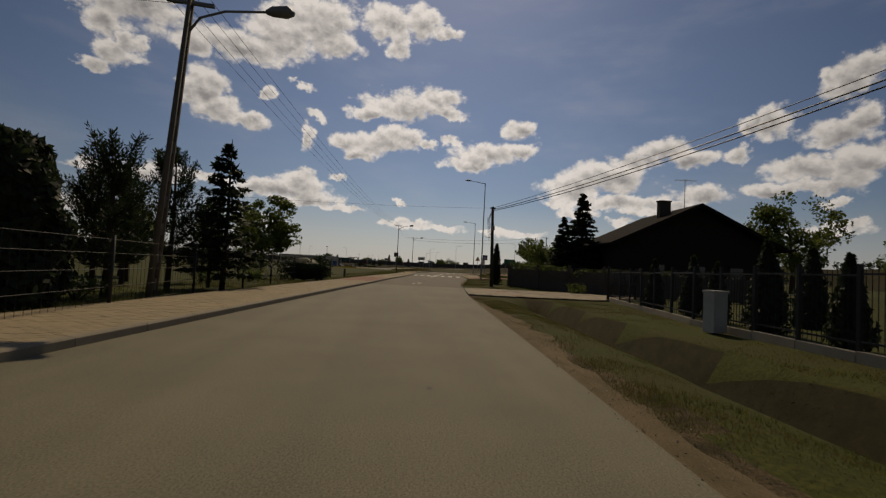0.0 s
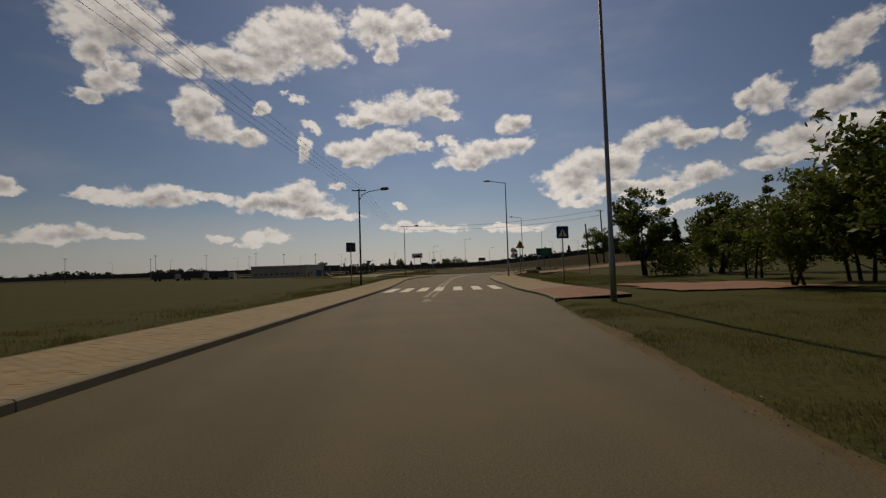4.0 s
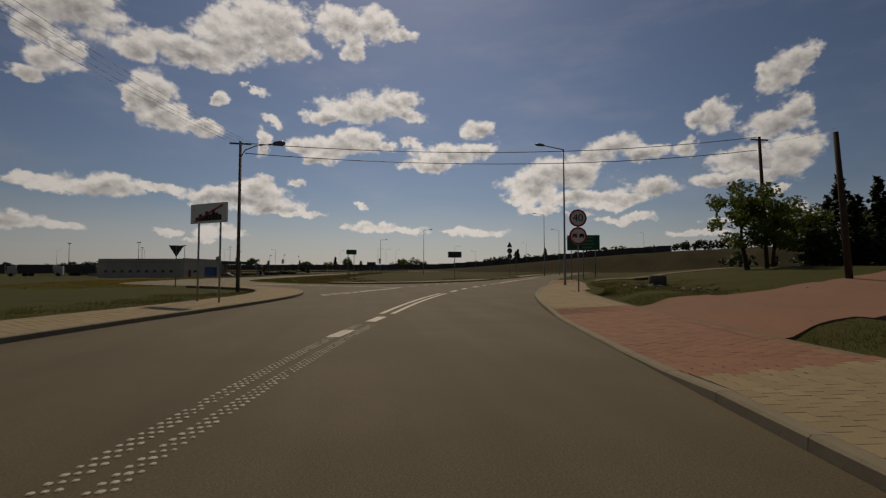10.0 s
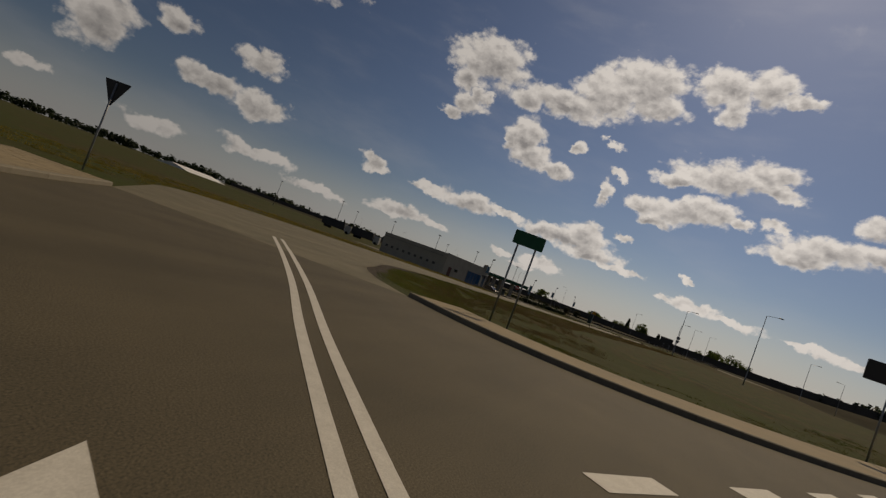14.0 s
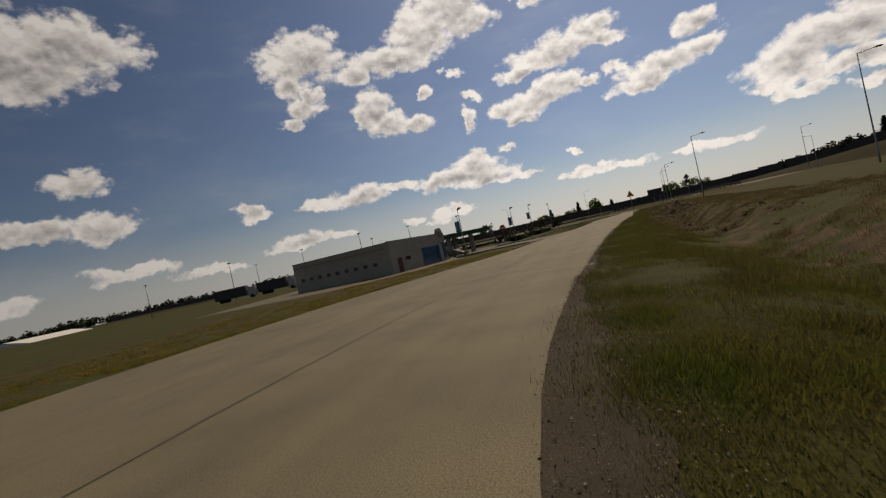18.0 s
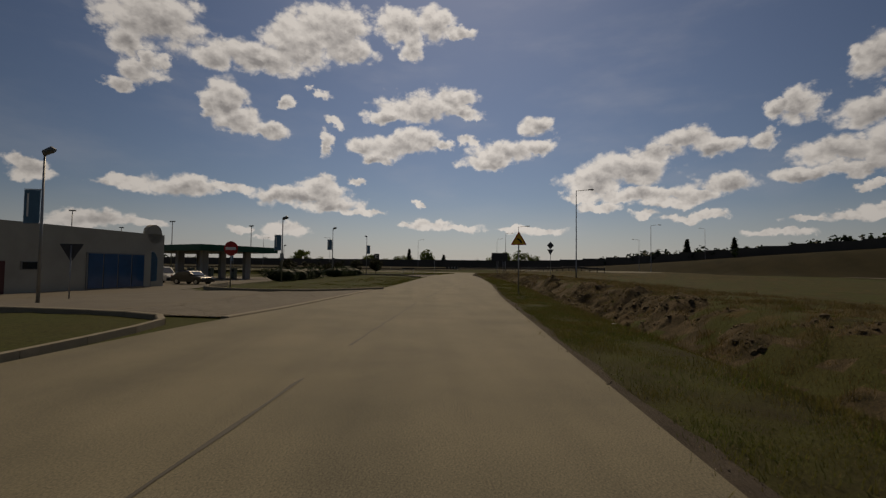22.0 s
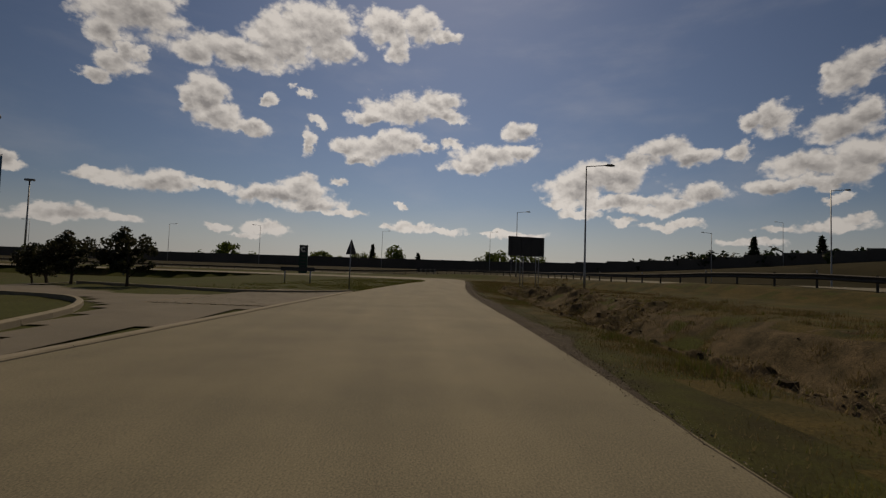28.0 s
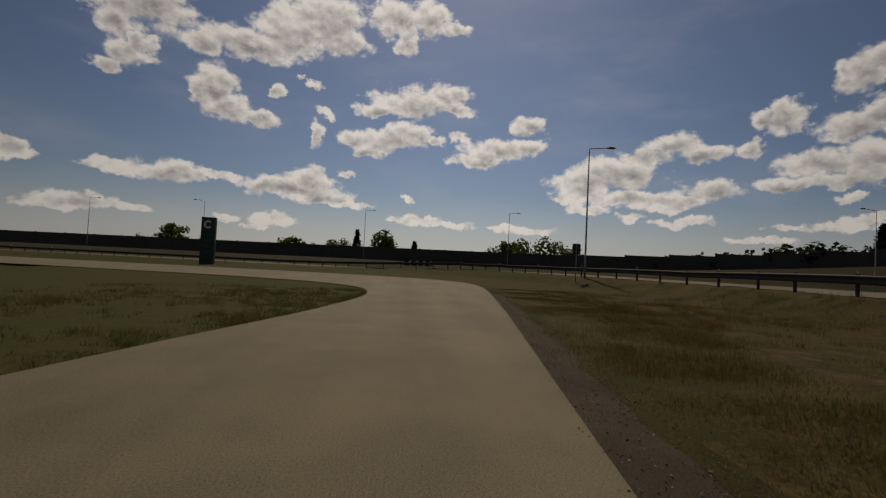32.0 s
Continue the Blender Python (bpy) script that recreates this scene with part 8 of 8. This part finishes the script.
# broken earth heaped on the ditch bank
heap_line = np.array(between(SIDE_IN, 183, 300))
heap_run = np.r_[0, np.cumsum(np.hypot(*np.diff(heap_line, axis=0).T))]
hs = np.arange(0, heap_run[-1], 0.09)
hx, hy = np.interp(hs, heap_run, heap_line[:, 0]), np.interp(hs, heap_run, heap_line[:, 1])
ht = unit(np.stack([np.gradient(hx), np.gradient(hy)], 1))
ho = np.arange(2.2, 7.2, 0.09)
HX, HY = hx[:, None] + ht[:, 1:2] * ho, hy[:, None] - ht[:, 0:1] * ho
lumps = soft_noise(HX, HY, 1.5, 31, 6, 0.58)
crags = np.abs(soft_noise(HX, HY, 0.8, 32, 4, 0.6))
strong = 0.45 + 0.55 * (ramp(hs, 30, 50) * (1 - ramp(hs, 104, 114)))[:, None]
patch = ramp(soft_noise(HX, HY, 4.5, 34, 3), -0.24, 0.06)
patch = np.maximum(patch, bell(HY, 276, 4.5))
rim = ramp(ho, 2.2, 3.4)[None, :] * (1 - ramp(ho, 5.6, 7.2))[None, :] * (ramp(hs, 0, 6) * (1 - ramp(hs, hs[-1] - 6, hs[-1])))[:, None]
HZ = on_ground(HX.ravel(), HY.ravel()).reshape(HX.shape) - 0.08 + (0.16 + 0.66 * lumps + 0.20 * crags) * rim * patch * strong
hid = np.arange(HX.size).reshape(HX.shape)
hq = np.stack([hid[:-1, :-1], hid[:-1, 1:], hid[1:, 1:], hid[1:, :-1]], -1).reshape(-1, 4)
heaps = new("earth_bank", mesh_from("earth_bank", np.stack([HX, HY, HZ], -1).reshape(-1, 3), hq, EARTH))
heaps.data.shade_smooth()
tagged(heaps, "rough heaps of dark broken earth on the ditch bank", "earth", kind="structure")
rngh = np.random.default_rng(55)
shown_earth = np.flatnonzero((HZ > on_ground(HX.ravel(), HY.ravel()).reshape(HX.shape) + 0.01).ravel())
HP = np.stack([HX.ravel(), HY.ravel(), HZ.ravel()], 1)
for name, pick_n, h0, h1, mat, label, thick in (("dry_stalks", 26000, 0.04, 0.20, PALE, "bleached dead stalks and roots on the broken earth", 0.004), ("bank_grass", 60000, 0.03, 0.14, DRY, "dry grass growing out of the broken earth", 0.005), ("bank_grass", 40000, 0.03, 0.12, BLADE, "green tufts on the broken earth", 0.005)):
    seeds = rngh.choice(shown_earth, pick_n // 10)
    seeds = seeds[soft_noise(HP[seeds, 0], HP[seeds, 1], 1.2, 80 + len(label), 3) > -0.05]
    at = np.repeat(HP[seeds], 10, 0)
    v, f = blades(at[:, :2] + rngh.normal(0, 0.07, (len(at), 2)), at[:, 2] - 0.01, rngh.uniform(h0, h1, len(at)), thick, rngh, (0.3, 2.2) if mat is PALE else (0.15, 1.0))
    tagged(new(name, mesh_from(name, v, f, mat)), label, "grass", kind="stuff")
clod_n = 5200
at = HP[rngh.choice(shown_earth, clod_n)]
ring6 = np.arange(6) * math.tau / 6
lump = np.concatenate([np.stack([np.cos(ring6), np.sin(ring6), np.full(6, -0.25)], 1), np.stack([0.72 * np.cos(ring6 + 0.5), 0.72 * np.sin(ring6 + 0.5), np.full(6, 0.45)], 1), [(0, 0, 0.7)]])
size = 0.024 * rngh.pareto(2.2, clod_n).clip(0, 4) + 0.022
vv = (at[:, None, :] + lump[None] * size[:, None, None] * rngh.uniform(0.55, 1.4, (clod_n, 13, 1))).reshape(-1, 3)
lump_f = [t for k in range(6) for t in ((k, (k + 1) % 6, 6 + (k + 1) % 6), (k, 6 + (k + 1) % 6, 6 + k), (6 + k, 6 + (k + 1) % 6, 12))]
ff = (np.arange(clod_n)[:, None, None] * 13 + np.array(lump_f)[None]).reshape(-1, 3)
CLOD = material("dry_clods", (0.12, 0.094, 0.062), 0.95, vary=0.8, scale=6.0, fine_scale=40, fine_vary=0.6, bump=0.6, bump_scale=60, tint=(0.035, 0.028, 0.017), spec=0.1)
island_variation(CLOD, 0.6)
tagged(new("clods", mesh_from("clods", vv, ff, CLOD)), "clods of dry earth and stones on the ditch bank", "earth", kind="stuff")

# ---- last small things ----
square = sign_post(13.5, 325.0, 180, "back of an upright rectangular sign beside the lamp post", 2.85)
part("plate", add_plate(bmesh.new(), rounded([(-0.3, -0.4), (0.3, -0.4), (0.3, 0.4), (-0.3, 0.4)], 0.04), 0.02, (0, 0, 2.4)), SIGN_BACK, square)
vehicle(-44.4, 265.8, -1.0, 80, "parked_van", "yellow delivery van beside the fuel canopy", (0.5, 0.36, 0.03), 4.4, 1.8, 1.95, True)
shed = thing("shed", pose(-93, 319, -1.0, 0, 0, 4), "low grey flat-roofed shed behind the station", "shed")
part("wall", add_box(bmesh.new(), (0, 0, 1.5), (9.0, 5.0, 3.0), bevel=0.03), PLASTER, shed)
part("roof", add_box(bmesh.new(), (0, 0, 3.08), (9.4, 5.4, 0.16)), TRIM, shed)
marker = thing("marker_post", pose(14.0, 119.3, ground_at(14.0, 119.3)), "short white marker post in the meadow", "post")
part("post", add_box(bmesh.new(), (0, 0, 0.3), (0.1, 0.1, 0.8), bevel=0.02), CAB, marker)
for x, y, t in ((3.34, 115.0, -9.5), (11.14, 144.0, -24)):
    inlet = thing("kerb_inlet", pose(x, y, 0, 0, 0, t), "dark iron storm drain inlet in the kerb", "drain")
    part("frame", add_box(bmesh.new(), (0.02, 0, 0.045), (0.05, 0.62, 0.12), bevel=0.008), BLACK, inlet)
    for k in range(5):
        part("bar", add_box(bmesh.new(), (-0.008, -0.24 + 0.12 * k, 0.045), (0.02, 0.025, 0.1)), SIGN_BACK, inlet)
rngr = np.random.default_rng(8)
count = 90
rc = np.stack([rngr.normal(14.8, 1.3, count), rngr.normal(139.6, 1.3, count)], 1)
rz = ground_height(rc[:, 0], rc[:, 1])
ra = rngr.uniform(0.03, 0.13, count)
shell = np.array([(math.cos(a) * s, math.sin(a) * s, q) for s, q in ((1.0, -0.2), (0.8, 0.5)) for a in np.arange(6) * math.tau / 6] + [(0, 0, 0.75)])
rv = (np.concatenate([rc, rz[:, None]], 1)[:, None, :] + shell[None] * ra[:, None, None] * rngr.uniform(0.6, 1.35, (count, 13, 1))).reshape(-1, 3)
tri_f = [t for k in range(6) for t in ((k, (k + 1) % 6, 6 + (k + 1) % 6), (k, 6 + (k + 1) % 6, 6 + k), (6 + k, 6 + (k + 1) % 6, 12))]
rf = (np.arange(count)[:, None, None] * 13 + np.array(tri_f)[None]).reshape(-1, 3)
tagged(new("rubble", mesh_from("rubble", rv, rf, STONE)), "scattered rubble stones round the manhole ring", "rubble", kind="stuff")
